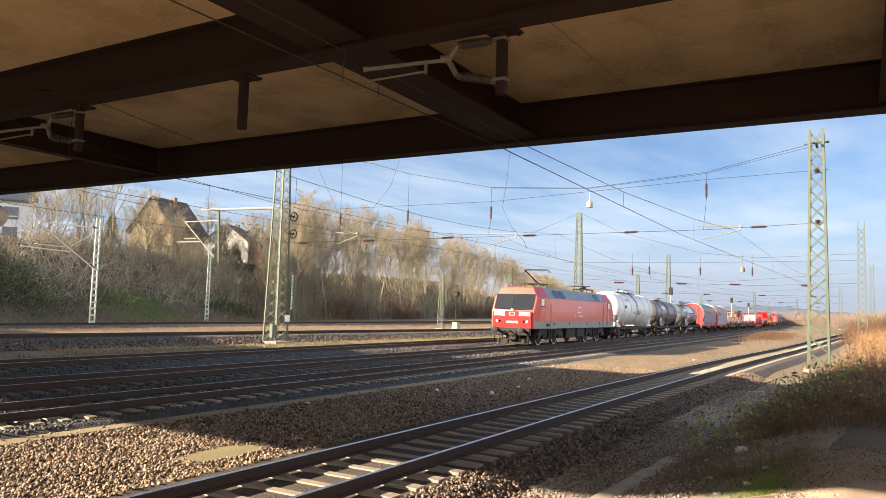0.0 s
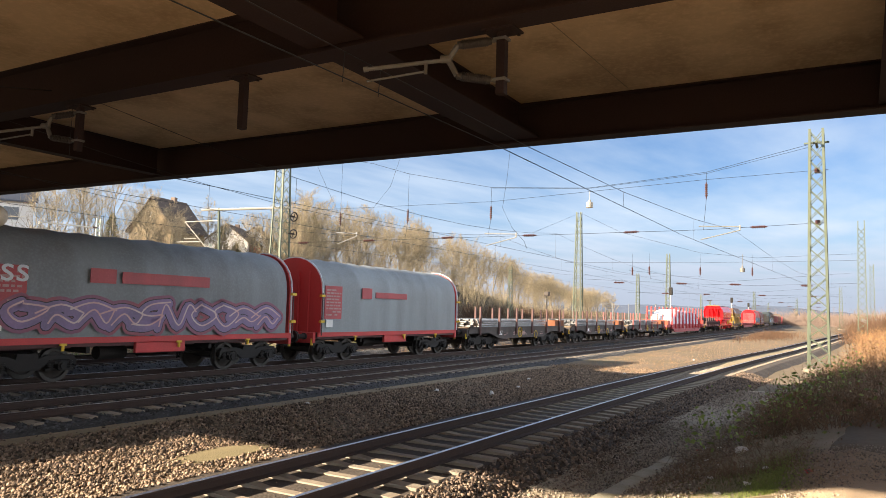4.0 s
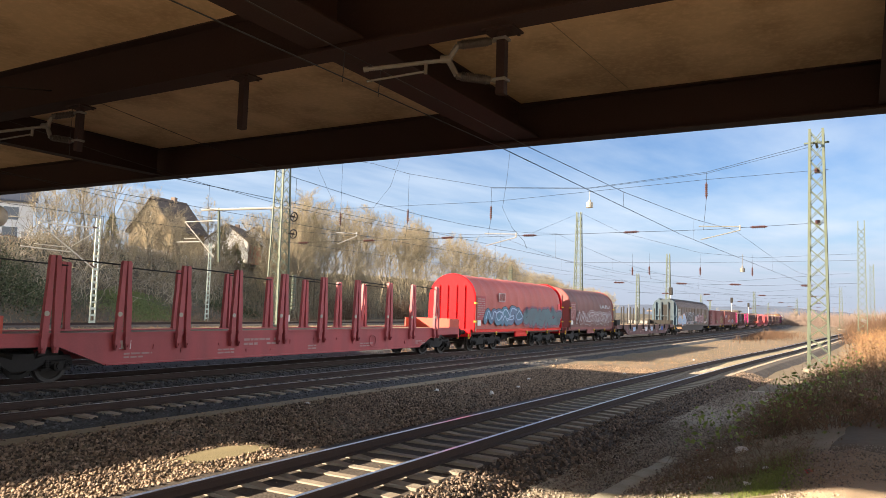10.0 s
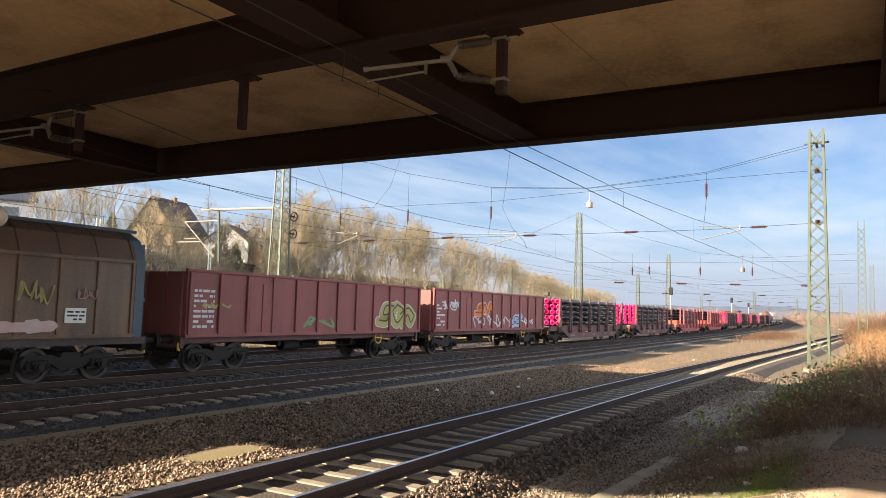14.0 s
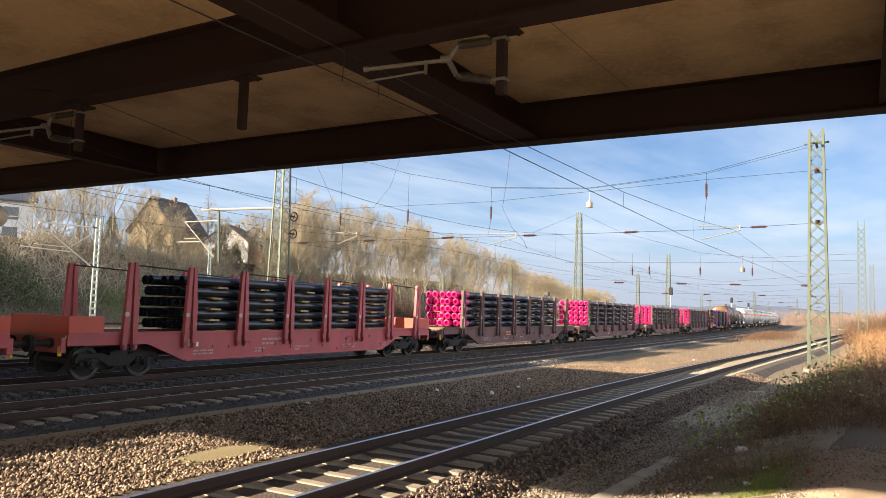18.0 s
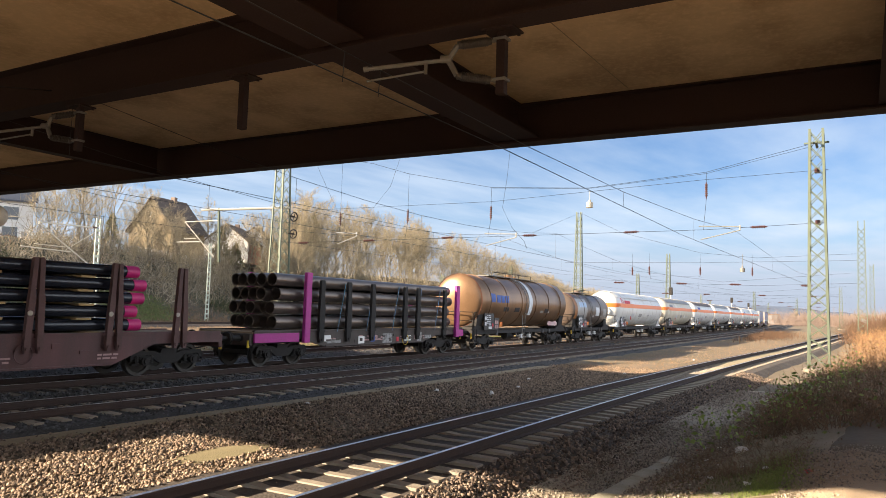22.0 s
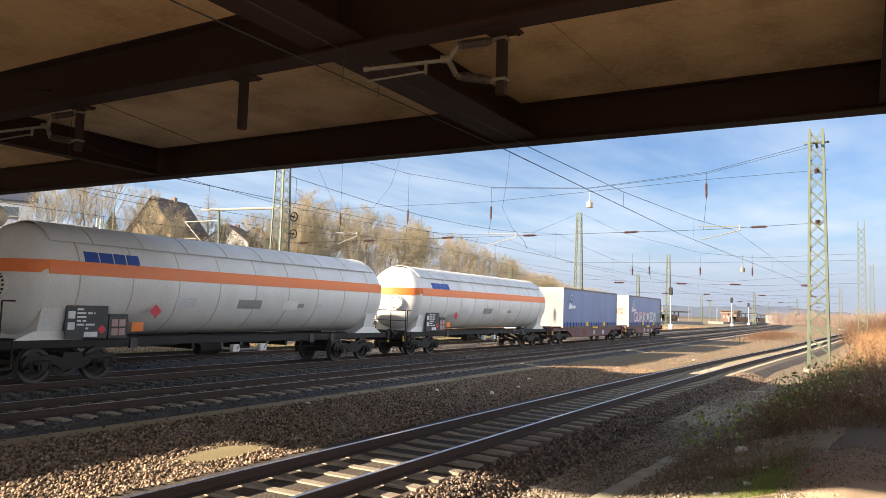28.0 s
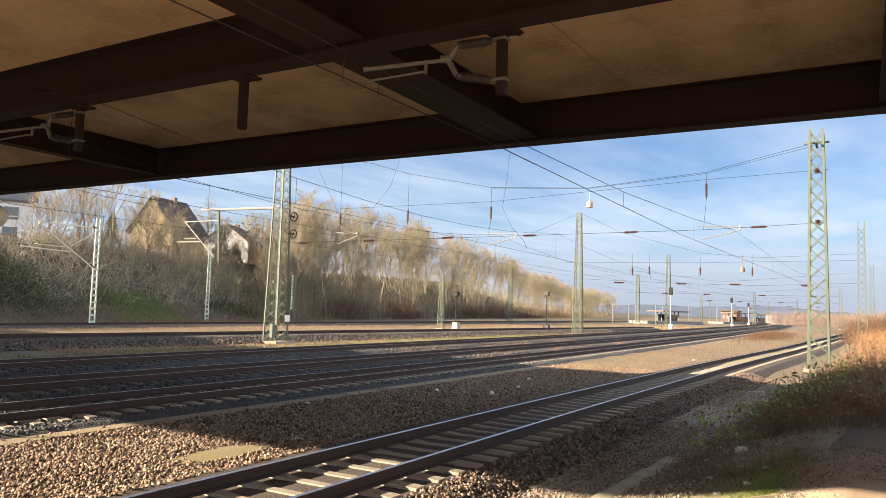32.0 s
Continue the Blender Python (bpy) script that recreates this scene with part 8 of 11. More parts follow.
for x, w_, z, hh, m_ in ((-3.6, 0.9, 0.78, 0.14, T["dull_print"]), (-1.5, 0.42, 0.72, 0.3, T["white"]), (-0.6, 0.3, 0.78, 0.3, T["ink_blue"]), (0.3, 0.75, 0.7, 0.42, T["dull_print"]), (1.4, 0.2, 0.75, 0.2, T["ink_red"]), (2.1, 0.55, 0.76, 0.24, T["white"]), (3.2, 0.4, 0.72, 0.4, T["dull_print"]), (3.9, 0.6, 0.84, 0.16, T["dull_print"])):
    plate(t, "sticker", x, x + w_, z, z + hh, -1.352, m_)
pipe_load(t, -6.4, 6.6, 4, 5, 0.24, False, 0.04, 40, False, T["pipe_grey"])
for x in (-5.0, 6.9):
    for y in (-1.46, 1.46):
        part("end_stake", boxes((x - 0.16, x + 0.16, y - 0.08, y + 0.08, 0.85, 3.5), bevel=0.02), T["magenta"], t, "magenta end stake")
part("end_board", boxes((-f + 0.1, -f + 2.4, -1.45, -1.37, 0.9, 1.22), (f - 0.9, f - 0.1, -1.45, -1.37, 0.9, 1.22)), T["magenta"], t, "magenta sill panel")
bm = bmesh.new()
for x in (-3.0, -1.0, 1.0, 3.0, 4.8):
    rod(bm, (x, -1.38, 1.25), (x + 0.5, -1.35, 3.2), 0.02, 4)
part("strap", bm, T["gr_teal"], t, "green lashing straps")


def tb_art(t, body, h, r, zc):
    part("end_cone", arc_strip(-h - 0.06, -h + 0.02, r, zc, -180, 180, 0.012, 40), T["rust"], body)
    part("pale_band", arc_strip(0.0, 0.55, r, zc, -30, 80, 0.008, 16), T["gr_white"], body, "pale painted band")
    bm = arc_strip(-h + 1.15, -h + 1.75, r, zc, -2, 17, 0.012, 5)
    part("mark", bm, T["ink_blue"], body, "plain dark blue mark")
    x = -h + 1.95
    for w in (0.48, 0.46, 0.5):
        part("mark", arc_strip(x, x + w, r, zc, -2, 14, 0.012, 5), T["ink_blue"], body)
        x += w + 0.1
    blob(t, "graffiti", 3.6, 5.2, 1.3, 1.75, -1.37, T["gr_pink"], 5, "pink tag", 3)
    for k, x in enumerate((-h + 3.0, -h + 4.6, 2.8)):
        part("dark_tag", arc_strip(x, x + 0.7, r, zc, -22, -12, 0.01, 4), T["gr_black"], body)


tank_wagon(569.0, 585.2, "large grimy brown tank wagon with a pale band", 1.5, 2.8, T["tank_brown"], rings=6, dish=0.4, logo=tb_art)


def tk_art(t, body, h, r, zc):
    part("end_ring", arc_strip(-h - 0.02, -h + 0.55, r, zc, -180, 180, 0.008, 40), T["tan_end"], body, "orange-tan front ring")
    part("mark_panel", arc_strip(-h + 0.6, -h + 2.9, r, zc, -38, 42, 0.006, 12), T["alu"], body, "bare metal panel with a faded mark")
    x = -h + 1.1
    for w in (0.4, 0.36, 0.34, 0.36):
        part("mark", arc_strip(x, x + w, r, zc, 10, 28, 0.012, 5), T["gr_blue"], body)
        x += w + 0.07
    part("notice", arc_strip(0.9, 1.8, r, zc, -18, 12, 0.008, 6), T["gr_white"], body)
    part("notice", arc_strip(h - 1.3, h - 0.5, r, zc, -20, 8, 0.008, 6), T["alu"], body)


tank_wagon(585.2, 596.1, "short sooty brown tank wagon with a bare metal panel", 1.3, 2.5, T["tank_black"], rings=2, dish=0.3, logo=tk_art)


def ring_mark(body, x, a, rad, thick, r, zc, material):
    """A flat ring painted on the tank's curved side."""
    bm = bmesh.new()
    rows = []
    for k in range(33):
        th = 2 * math.pi * k / 32
        row = []
        for q in (rad, rad - thick):
            b = radians(a) + q * math.sin(th) / r
            row.append(bm.verts.new((x + q * math.cos(th), -(r + 0.012) * math.cos(b), zc + (r + 0.012) * math.sin(b))))
        rows.append(row)
    for p, q in zip(rows, rows[1:]):
        bm.faces.new((p[0], q[0], q[1], p[1]))
    part("mark", bm, material, body, "painted ring mark", smooth=False)


def mark_at(x, a0, a1, widths, material):
    def put(t, body, h, r, zc):
        q = -h + x
        if len(widths) == 7:
            ring_mark(body, q + 0.1, (a0 + a1) / 2 + 1, 0.42, 0.09, r, zc, material)
            ring_mark(body, q + 0.1, (a0 + a1) / 2 + 1, 0.24, 0.07, r, zc, material)
            q += 0.75
        for w in widths:
            part("mark", arc_strip(q, q + w, r, zc, a0, a1, 0.014, 5), material, body)
            q += w + 0.05
        for k, xx in enumerate((2.6, 5.2, 7.4)):
            part("data_panel", arc_strip(-h + xx + 1.5, -h + xx + 2.3 + 0.3 * (k == 1), r, zc, -26, -14, 0.01, 4), (T["gr_white"], T["alu"], T["white"])[k], body)
        diamond(t, -h + 3.3, 1.95, -r - 0.02, 0.2, T["ink_red"])
    return put


GAS = (
    (596.1, 615.9, "white gas tank wagon with an orange band", T["tank_white"], T["tank_white"], T["ink_red"], (0.2, 0.17, 0.3, 0.2, 0.3, 0.2, 0.2)),
    (615.9, 634.0, "cream gas tank wagon with a grey sun shield", T["cream"], T["shield_grey"], T["tank_dark"], (0.42, 0.4, 0.36, 0.4)),
    (634.0, 651.9, "white gas tank wagon with a dark brown sun shield", T["tank_white"], T["shield_dark"], T["ink_blue"], (0.42, 0.4, 0.36, 0.4)),
    (651.9, 670.6, "light grey gas tank wagon with a grey sun shield", T["tank_grey"], T["shield_grey"], T["tank_grey"], (0.1,)),
    (670.6, 689.2, "white gas tank wagon with a dark brown sun shield", T["tank_white"], T["shield_dark"], T["tank_white"], (0.1,)),
    (689.2, 707.8, "white gas tank wagon with a pale sun shield", T["tank_white"], T["tank_grey"], T["ink_blue"], (0.42, 0.4, 0.36, 0.4)),
    (707.8, 727.2, "white gas tank wagon with a pale sun shield", T["tank_white"], T["tank_grey"], T["ink_blue"], (0.42, 0.4, 0.36, 0.4)),
)
for a, b, lab, shell, shield, ink, widths in GAS:
    tank_wagon(a, b, lab, 1.52, 2.75, shell, rings=6, dish=0.75, gas={"shield": shield, "up": 8, "from": 40}, walk_z=False, name="gas_tank_wagon", inset=0.12, logo=mark_at(1.0, 17, 31, widths, ink), saddle=T["tank_grey"] if shield is not T["shield_grey"] else T["darkframe"])


def gurky_art(t, body, c, w):
    y = -w - 0.03
    lettering(body, "GURKY", -c + 1.6, 1.62, y, 1.35, T["ink_red"], "red outline of grey graffiti letters", 1.3, 0.002, 0.05, name="graffiti")
    lettering(body, "GURKY", -c + 1.6, 1.62, y - 0.008, 1.35, T["gr_white"], "pale grey graffiti letters", 1.3, 0.002, 0.015, name="graffiti")
    lettering(body, "ZON", -c + 8.0, 1.62, y, 1.35, T["gr_white"], "white graffiti letters", 0.95, 0.002, 0.05, name="graffiti")
    lettering(body, "KE 73", -c + 10.5, 1.62, y, 1.25, T["gr_green"], "dark green graffiti letters", 0.8, 0.002, 0.0, name="graffiti")
    blob(body, "graffiti", -c + 7.0, -c + 7.6, 1.7, 2.6, y, T["gr_white"], 3, "pale rabbit-eared blot", 1)
    rnd = random.Random(4)
    bm = bmesh.new()
    for k in range(2):
        pts = []
        for q in range(26):
            pts.append((-c - 0.035, 0.9 - q * 0.066, 2.75 - k * 0.35 + 0.16 * math.sin(q * 1.9 + k)))
        wire_path(bm, pts, 0.015, 4)
    part("graffiti", bm, T["ink_red"], body, "red scrawl on the end wall")


container_wagon(727.0, 745.7, "container wagon with a blue curtain-sided swap body", lambda t, b, c, w: None, T["shield_grey"])
container_wagon(745.8, 761.7, "last container wagon, blue curtain side covered in graffiti", gurky_art)

# ---- overhead line masts ----
def batten_pole(name, x, y, h, label, w=0.44, z=-0.4, turn=0.0):
    """A slim pole of two steel channels joined by battens."""
    t = thing(name, pose(x, y, z, 0, 0, turn), label, "mast", "overhead line masts")
    for sx in (-1, 1):
        bm = bmesh.new()
        rod(bm, (sx * w * 0.6, 0, 0), (sx * w * 0.42, 0, h), 0.08, 4)
        part("channel", bm, M["pole_paint"], t, smooth=False)
    bm = bmesh.new()
    k = 0.4
    while k < h:
        ww = w * (0.6 - 0.18 * k / h)
        box(bm, -ww, ww, -0.05, 0.05, k, k + 0.2)
        k += 0.62
    part("battens", bm, M["pole_paint"], t, smooth=False)
    part("foot", boxes((-0.4, 0.4, -0.35, 0.35, -0.3, 0.2)), M["sleeper"], t, smooth=False)
    return t


def cantilever(t, h, reach, side=-1):
    """Top tube, raking strut and register arms held off by insulators."""
    r = reach * side
    part("top_tube", rods([((0.2 * side, 0, h - 0.6), (r, 0, h - 0.7), 0.06)], n=6), T["cream"], t, "pale cantilever tube")
    part("strut", rods([((0.2 * side, 0, h - 4.5), (r, 0, h - 0.8), 0.06)], n=6), T["cream"], t)
    part("register_arm", rods([((r * 0.45, 0, h - 3.1), (r * 1.25, 0, h - 2.95), 0.05), ((r * 0.55, 0, h - 2.7), (r * 1.05, 0, h - 2.65), 0.035), ((0.25 * side, 0, h - 1.0), (r * 0.55, 0, h - 3.0), 0.025)], n=6), T["cream"], t)
    bm = bmesh.new()
    for z in (h - 0.6, h - 4.4):
        rod(bm, (0.15 * side, 0, z), (0.6 * side, 0, z + (0.0 if z > h - 1 else 0.35)), 0.09, 10)
    part("insulator", bm, M["insul"], t, "brown insulator")


MASTS = (
    (43.04, 2.04, 12.9, 0.98, 0.62, 0.78, 0.1, 0.032, "tall pale green lattice mast beside the siding"),
    (38.06, 35.04, 13.8, 1.15, 0.62, 0.72, 0.08, 0.026, "tall pale green lattice mast between the tracks"),
    (85.85, 30.28, 15.2, 1.05, 0.5, 0.8, 0.08, 0.03, "tall lattice mast with guy wires and tension weights"),
    (92.7, 0.1, 13.9, 0.95, 0.6, 0.8, 0.08, 0.03, "pale lattice mast beside the siding"),
    (165.5, -1.5, 14.0, 0.95, 0.6, 0.9, 0.09, 0.035, "far pale green lattice mast"),
    (172.9, 39.2, 17.2, 1.2, 0.6, 1.0, 0.1, 0.04, "far lattice mast by the junction"),
    (219.8, 58.8, 15.2, 1.2, 0.6, 1.1, 0.11, 0.045, "far lattice mast by the station"),
    (150.4, 69.0, 13.0, 1.0, 0.5, 1.2, 0.07, 0.026, "green lattice mast before the wood"),
    (83.7, 48.3, 7.3, 0.7, 0.4, 0.75, 0.05, 0.02, "short lattice mast in the yard"),
    (255, 6.0, 13, 1.1, 0.6, 1.1, 0.11, 0.045, "distant grey-green steel lattice mast"),
    (300, 36.0, 13, 1.1, 0.6, 1.2, 0.12, 0.05, "distant grey-green steel lattice mast"),
    (380, 70.0, 14, 1.1, 0.6, 1.3, 0.13, 0.055, "distant grey-green steel lattice mast"),
    (420, 30.0, 14, 1.1, 0.6, 1.3, 0.13, 0.055, "distant grey-green steel lattice mast"),
    (520, 90.0, 14, 1.2, 0.6, 1.5, 0.15, 0.06, "distant grey-green steel lattice mast"),
    (560, 58.0, 14, 1.2, 0.6, 1.5, 0.15, 0.06, "distant grey-green steel lattice mast"),
)
mast_obs = []
for x, y, h, w0, w1, pitch, leg, bar, lab in MASTS:
    mast_obs.append(build_mast("lattice_mast", x, y, h, w0, w1, pitch, lab, z=-0.5, leg=leg * 0.8, bar=bar * 0.8))
p1 = batten_pole("batten_pole", 43.6, 63.2, 10.3, "slim pale green pole with a cantilever arm", turn=0)
cantilever(p1, 10.0, 5.8)
p2 = batten_pole("batten_pole", 69.5, 76.4, 10.6, "slim pale green pole with a cantilever arm", turn=0)
mast2 = mast_obs[1]
# fittings on the two nearest masts
part("top_frame", boxes((-0.75, 0.75, -0.06, 0.06, 12.05, 12.15), (-0.06, 0.06, -0.6, 0.6, 12.16, 12.24)), M["mast"], mast_obs[0], "cross bars near the top", smooth=False)
for z in (10.65, 7.85):
    part("bracket", boxes((0.1, 0.62, -0.12, 0.12, z, z + 0.22)), M["insul"], mast_obs[0], "rusty wire bracket")
part("cabinet", boxes((-0.95, -0.6, -0.6, -0.3, 0.5, 1.4), bevel=0.03), M["mast"], mast2, "small grey-green cabinet", smooth=False)
part("sign", boxes((0.15, 0.62, -0.66, -0.64, 1.6, 2.05)), T["white"], mast2, "small white plate", smooth=False)
for z in (8.9, 7.7):
    bm = bmesh.new()
    wire_path(bm, [(0.75, -0.5 + 0.31 * math.cos(2 * math.pi * k / 16), z + 0.31 * math.sin(2 * math.pi * k / 16)) for k in range(17)], 0.04, 6)
    wheel = part("tension_wheel", bm, M["black"], mast2, "round tensioning wheel")
    part("axle", rods([((0.3, -0.5, z), (0.8, -0.5, z), 0.06)] + [((0.75, -0.5, z), (0.75, -0.5 + 0.3 * math.cos(a), z + 0.3 * math.sin(a)), 0.02) for a in (0.3, 1.87, 3.44, 5.01)], n=6), M["black"], wheel)
for k in range(9):
    part("tension_weight", rods([((0.75, -0.75, 2.4 + k * 0.27), (0.75, -0.75, 2.63 + k * 0.27), 0.16)], n=12), M["mast"], mast2, "round green weight")
to_mast = mast2.matrix_basis.inverted()
part("cross_arm", rods([(to_mast @ Vector((38.4, 34.6, 9.0)), to_mast @ Vector((35.4, 39.95, 8.66)), 0.085)], n=6), T["cream"], mast2, "long pale cross arm")
part("drop_post", rods([(to_mast @ Vector((36.0, 38.95, 8.85)), to_mast @ Vector((36.3, 39.0, 5.1)), 0.1)], n=6), M["mast"], mast2, "pale post hung from the arm")
part("arm_tube", rods([(to_mast @ Vector((36.0, 39.0, 7.95)), to_mast @ Vector((34.9, 41.0, 7.8)), 0.04), (to_mast @ Vector((34.9, 41.0, 7.8)), to_mast @ Vector((36.1, 39.3, 5.4)), 0.04), (to_mast @ Vector((35.5, 40.1, 6.45)), to_mast @ Vector((34.7, 41.5, 6.38)), 0.035), (to_mast @ Vector((35.3, 40.3, 6.65)), to_mast @ Vector((34.9, 41.0, 6.65)), 0.025)], n=6), T["cream"], mast2, "pale cantilever tubes")


# ---- wires ----
def wire(name, pts_list, r, label, category="wire"):
    bm = bmesh.new()
    for pts in pts_list:
        wire_path(bm, [Vector(p) for p in pts], r)
    ob = link(name, bm, M["wire"])
    return tagged(ob, label, category, "overhead wires")


def hang(name, pts, r, label):
    return wire(name, [pts], r, label)


ROW = 0.008
# contact and carrying wire of each running line, with droppers
for off, z0, z1, lab in ((-3.95, 5.5, 7.0, "contact and carrying wire over the middle track"), (0.0, 5.5, 7.0, "contact and carrying wire over the train's track"), (6.2, 5.5, 7.0, "contact and carrying wire over the rear track")):
    t = thing("catenary", Matrix.Identity(4), lab, "overhead wire", "overhead wires")
    stations = (-25, 10, 41, 88, 140, 195, 255, 320, 400)
    low, high, drops = [], [], []
    for a, b in zip(stations, stations[1:]):
        for k in range(8):
            u = k / 8
            s = a + (b - a) * u
            zz = z1 - 0.9 * 4 * u * (1 - u) if a > 5 else z1 - 0.75 - 0.3 * 4 * u * (1 - u)
            low.append(on_line(s, off, z0))
            high.append(on_line(s, off, zz))
            if k % 2 == 0 and a > 0:
                drops.append((on_line(s, off, z0), on_line(s, off, zz)))
    for nm, pts in (("contact_wire", low), ("carrying_wire", high)):
        bm = bmesh.new()
        wire_path(bm, pts, ROW)
        part(nm, bm, M["wire"], t)
    for a, b in drops:
        part("dropper", rods([(a, b)], 0.005, 4), M["wire"], t)
t = thing("siding_catenary", Matrix.Identity(4), "contact and carrying wire over the siding", "overhead wire", "overhead wires")
bm = bmesh.new()
wire_path(bm, [(-6, 6.4, 5.45), (5, 6.4, 5.48), (13.6, 6.4, 5.6), (30, 6.3, 5.53), (42, 6.0, 5.6), (92, 4.0, 5.6), (165, 1.8, 5.6)], 0.010)
part("contact_wire", bm, M["wire"], t)
bm = bmesh.new()
wire_path(bm, [(-6, 6.4, 5.95), (7, 6.4, 5.9), (14.7, 6.4, 5.91), (22, 6.35, 6.02), (32, 6.2, 6.4), (42, 6.0, 7.0), (55, 5.4, 6.5), (70, 4.8, 6.3), (92, 4.0, 7.0), (165, 1.8, 7.0)], 0.009)
part("carrying_wire", bm, M["wire"], t)
for a, b in (((22, 6.35, 6.02), (22, 6.35, 5.56)), ((32, 6.2, 6.4), (32, 6.2, 5.54)), ((55, 5.4, 6.5), (55, 5.4, 5.6)), ((8.1, 6.4, 5.9), (8.2, 6.5, 5.5)), ((9.0, 6.4, 5.9), (9.1, 6.5, 5.52))):
    part("dropper", rods([(a, b)], 0.006, 4), M["wire"], t)


def span_point(f, z):
    """A point of the head span between the two nearest masts; f is y."""
    return Vector((43.35 - 0.1509 * f, f, z))


def insulator(name, a, b, label="ribbed brown insulator on the span wires", r=0.08):
    a, b = Vector(a), Vector(b)
    bm = ribbed(bmesh.new(), a, b, r, r * 0.45, 6)
    ob = link(name, bm, M["insul"], smooth="auto")
    return tagged(ob, label, "insulator", "insulators")


hang("span_wire", [span_point(2.3, 11.65), span_point(7.51, 10.34), span_point(14.0, 9.66), span_point(19.9, 9.89), span_point(25.5, 10.97), span_point(28.1, 11.76), span_point(34.6, 13.0)], 0.011, "upper cross-span wire between the lattice masts")
hang("span_wire", [span_point(2.3, 11.5), span_point(7.51, 10.26), span_point(14.0, 9.62), span_point(19.9, 9.85)], 0.009, "second upper cross-span wire between masts")
hang("span_wire", [span_point(1.5, 10.24), span_point(7.5, 9.92), span_point(19.9, 9.0), span_point(30.5, 8.79), span_point(34.6, 8.7)], 0.010, "middle cross-span wire between the masts")
hang("span_wire", [span_point(1.7, 7.41), span_point(7.5, 7.1), span_point(17.5, 6.87), span_point(28.2, 6.63), span_point(34.6, 6.5)], 0.011, "lower cross-span wire with insulators")
for y, z in ((4.86, 7.22), (11.54, 7.01), (17.48, 6.87), (22.73, 6.77), (28.22, 6.63), (33.17, 6.51)):
    insulator("span_insulator", span_point(y + 0.42, z - 0.01), span_point(y - 0.42, z + 0.01))
for y, z0, z1, z2 in ((7.51, 10.34, 9.3, 7.1), (19.93, 9.89, 8.3, 6.86), (25.5, 10.97, 8.2, 6.7), (30.4, 11.9, 8.1, 6.6)):
    insulator("hanging_insulator", span_point(y, z1 + 0.45), span_point(y, z1 - 0.45))
    hang("hanger_wire", [span_point(y, z0), span_point(y, z1 + 0.45)], 0.010, "hanger wire under the span")
    hang("hanger_wire", [span_point(y, z1 - 0.45), span_point(y + 0.15, z2)], 0.010, "hanger wire above the register arm")
for y, dy, z in ((7.8, -2.0, 6.55), (20.2, -1.9, 6.26), (30.55, -1.4, 6.42)):
    bm = bmesh.new()
    a, b = span_point(y, z), span_point(y + dy, z + 0.5)
    rod(bm, a, b, 0.03, 6)
    rod(bm, b, b + Vector((0, 0, 0.28)), 0.05, 6)
    rod(bm, b + Vector((0, 0, 0.2)), span_point(y + 0.1, z + 0.75), 0.03, 6)
    tagged(link("register_arm", bm, M["galv"]), "pale register arm on the cross span", "bracket", "overhead wires")
hang("loop_wire", [span_point(18.8, 12.2), span_point(18.95, 10.5), span_point(19.2, 8.6), span_point(18.6, 7.4), span_point(17.8, 6.5), span_point(17.6, 6.0)], 0.010, "slack jumper wire hanging in a loop")
hang("loop_wire", [span_point(26.2, 12.0), span_point(26.8, 10.2), span_point(28.0, 8.8)], 0.009, "slack jumper wire hanging in a loop")
hang("loop_wire", [span_point(32.4, 11.9), span_point(31.4, 10.0), span_point(30.6, 8.6)], 0.009, "slack jumper wire hanging in a loop")


def far_point(y, z):
    return Vector((92.72 - 0.2285 * y, y, z))


hang("span_wire", [far_point(29.9, 14.5), far_point(25.3, 12.16), far_point(16.5, 9.75), far_point(10.5, 9.2), far_point(0.4, 9.75)], 0.013, "far upper cross-span wire between masts")
hang("span_wire", [far_point(31.9, 8.45), far_point(16, 8.6), far_point(0.5, 9.0)], 0.012, "far middle cross-span wire between masts")
hang("span_wire", [far_point(31, 6.5), far_point(17.7, 6.1), far_point(10.5, 6.02), far_point(0.5, 6.47)], 0.012, "far lower cross-span wire")
hang("guy_wire", [(85.85, 30.2, 14.6), span_point(17.6, 6.9)], 0.010, "slanting guy wire from the far mast")
for y, z in ((22.1, 7.6), (24.0, 7.5), (16.5, 7.6), (11, 7.6)):
    insulator("hanging_insulator", far_point(y, z + 0.5), far_point(y, z - 0.5), r=0.11)
    hang("hanger_wire", [far_point(y, 9.6), far_point(y, z + 0.5)], 0.010, "hanger wire under the far span")
for y in (5.5, 12.8, 18.5, 25.5):
    insulator("span_insulator", far_point(y + 0.6, 6.1), far_point(y - 0.6, 6.1), r=0.12)
for x, y, z in ((86.1, 29.05, 15.9), (90.2, 12.06, 8.0)):
    bm = bmesh.new()
    k = 0.42 if z > 10 else 0.28
    rod(bm, (x, y, z - 1.55 * k), (x, y, z - 1.05 * k), k, 16)
    rod(bm, (x, y, z - 1.05 * k), (x, y, z - 0.95 * k), k * 1.08, 16)
    rod(bm, (x, y, z - 0.95 * k), (x, y, z), k, 16)
    rod(bm, (x, y, z), (x, y, z + 0.3), k * 0.4, 10)
    rod(bm, (x, y, z + 0.3), (x, y, z + 1.6), 0.025, 6)
    tagged(link("hanging_lamp", bm, T["end_white"] if z > 10 else M["galv_dull"], smooth="auto"), "round pale yard lamp hung on the span wires", "lamp", "yard lamps")
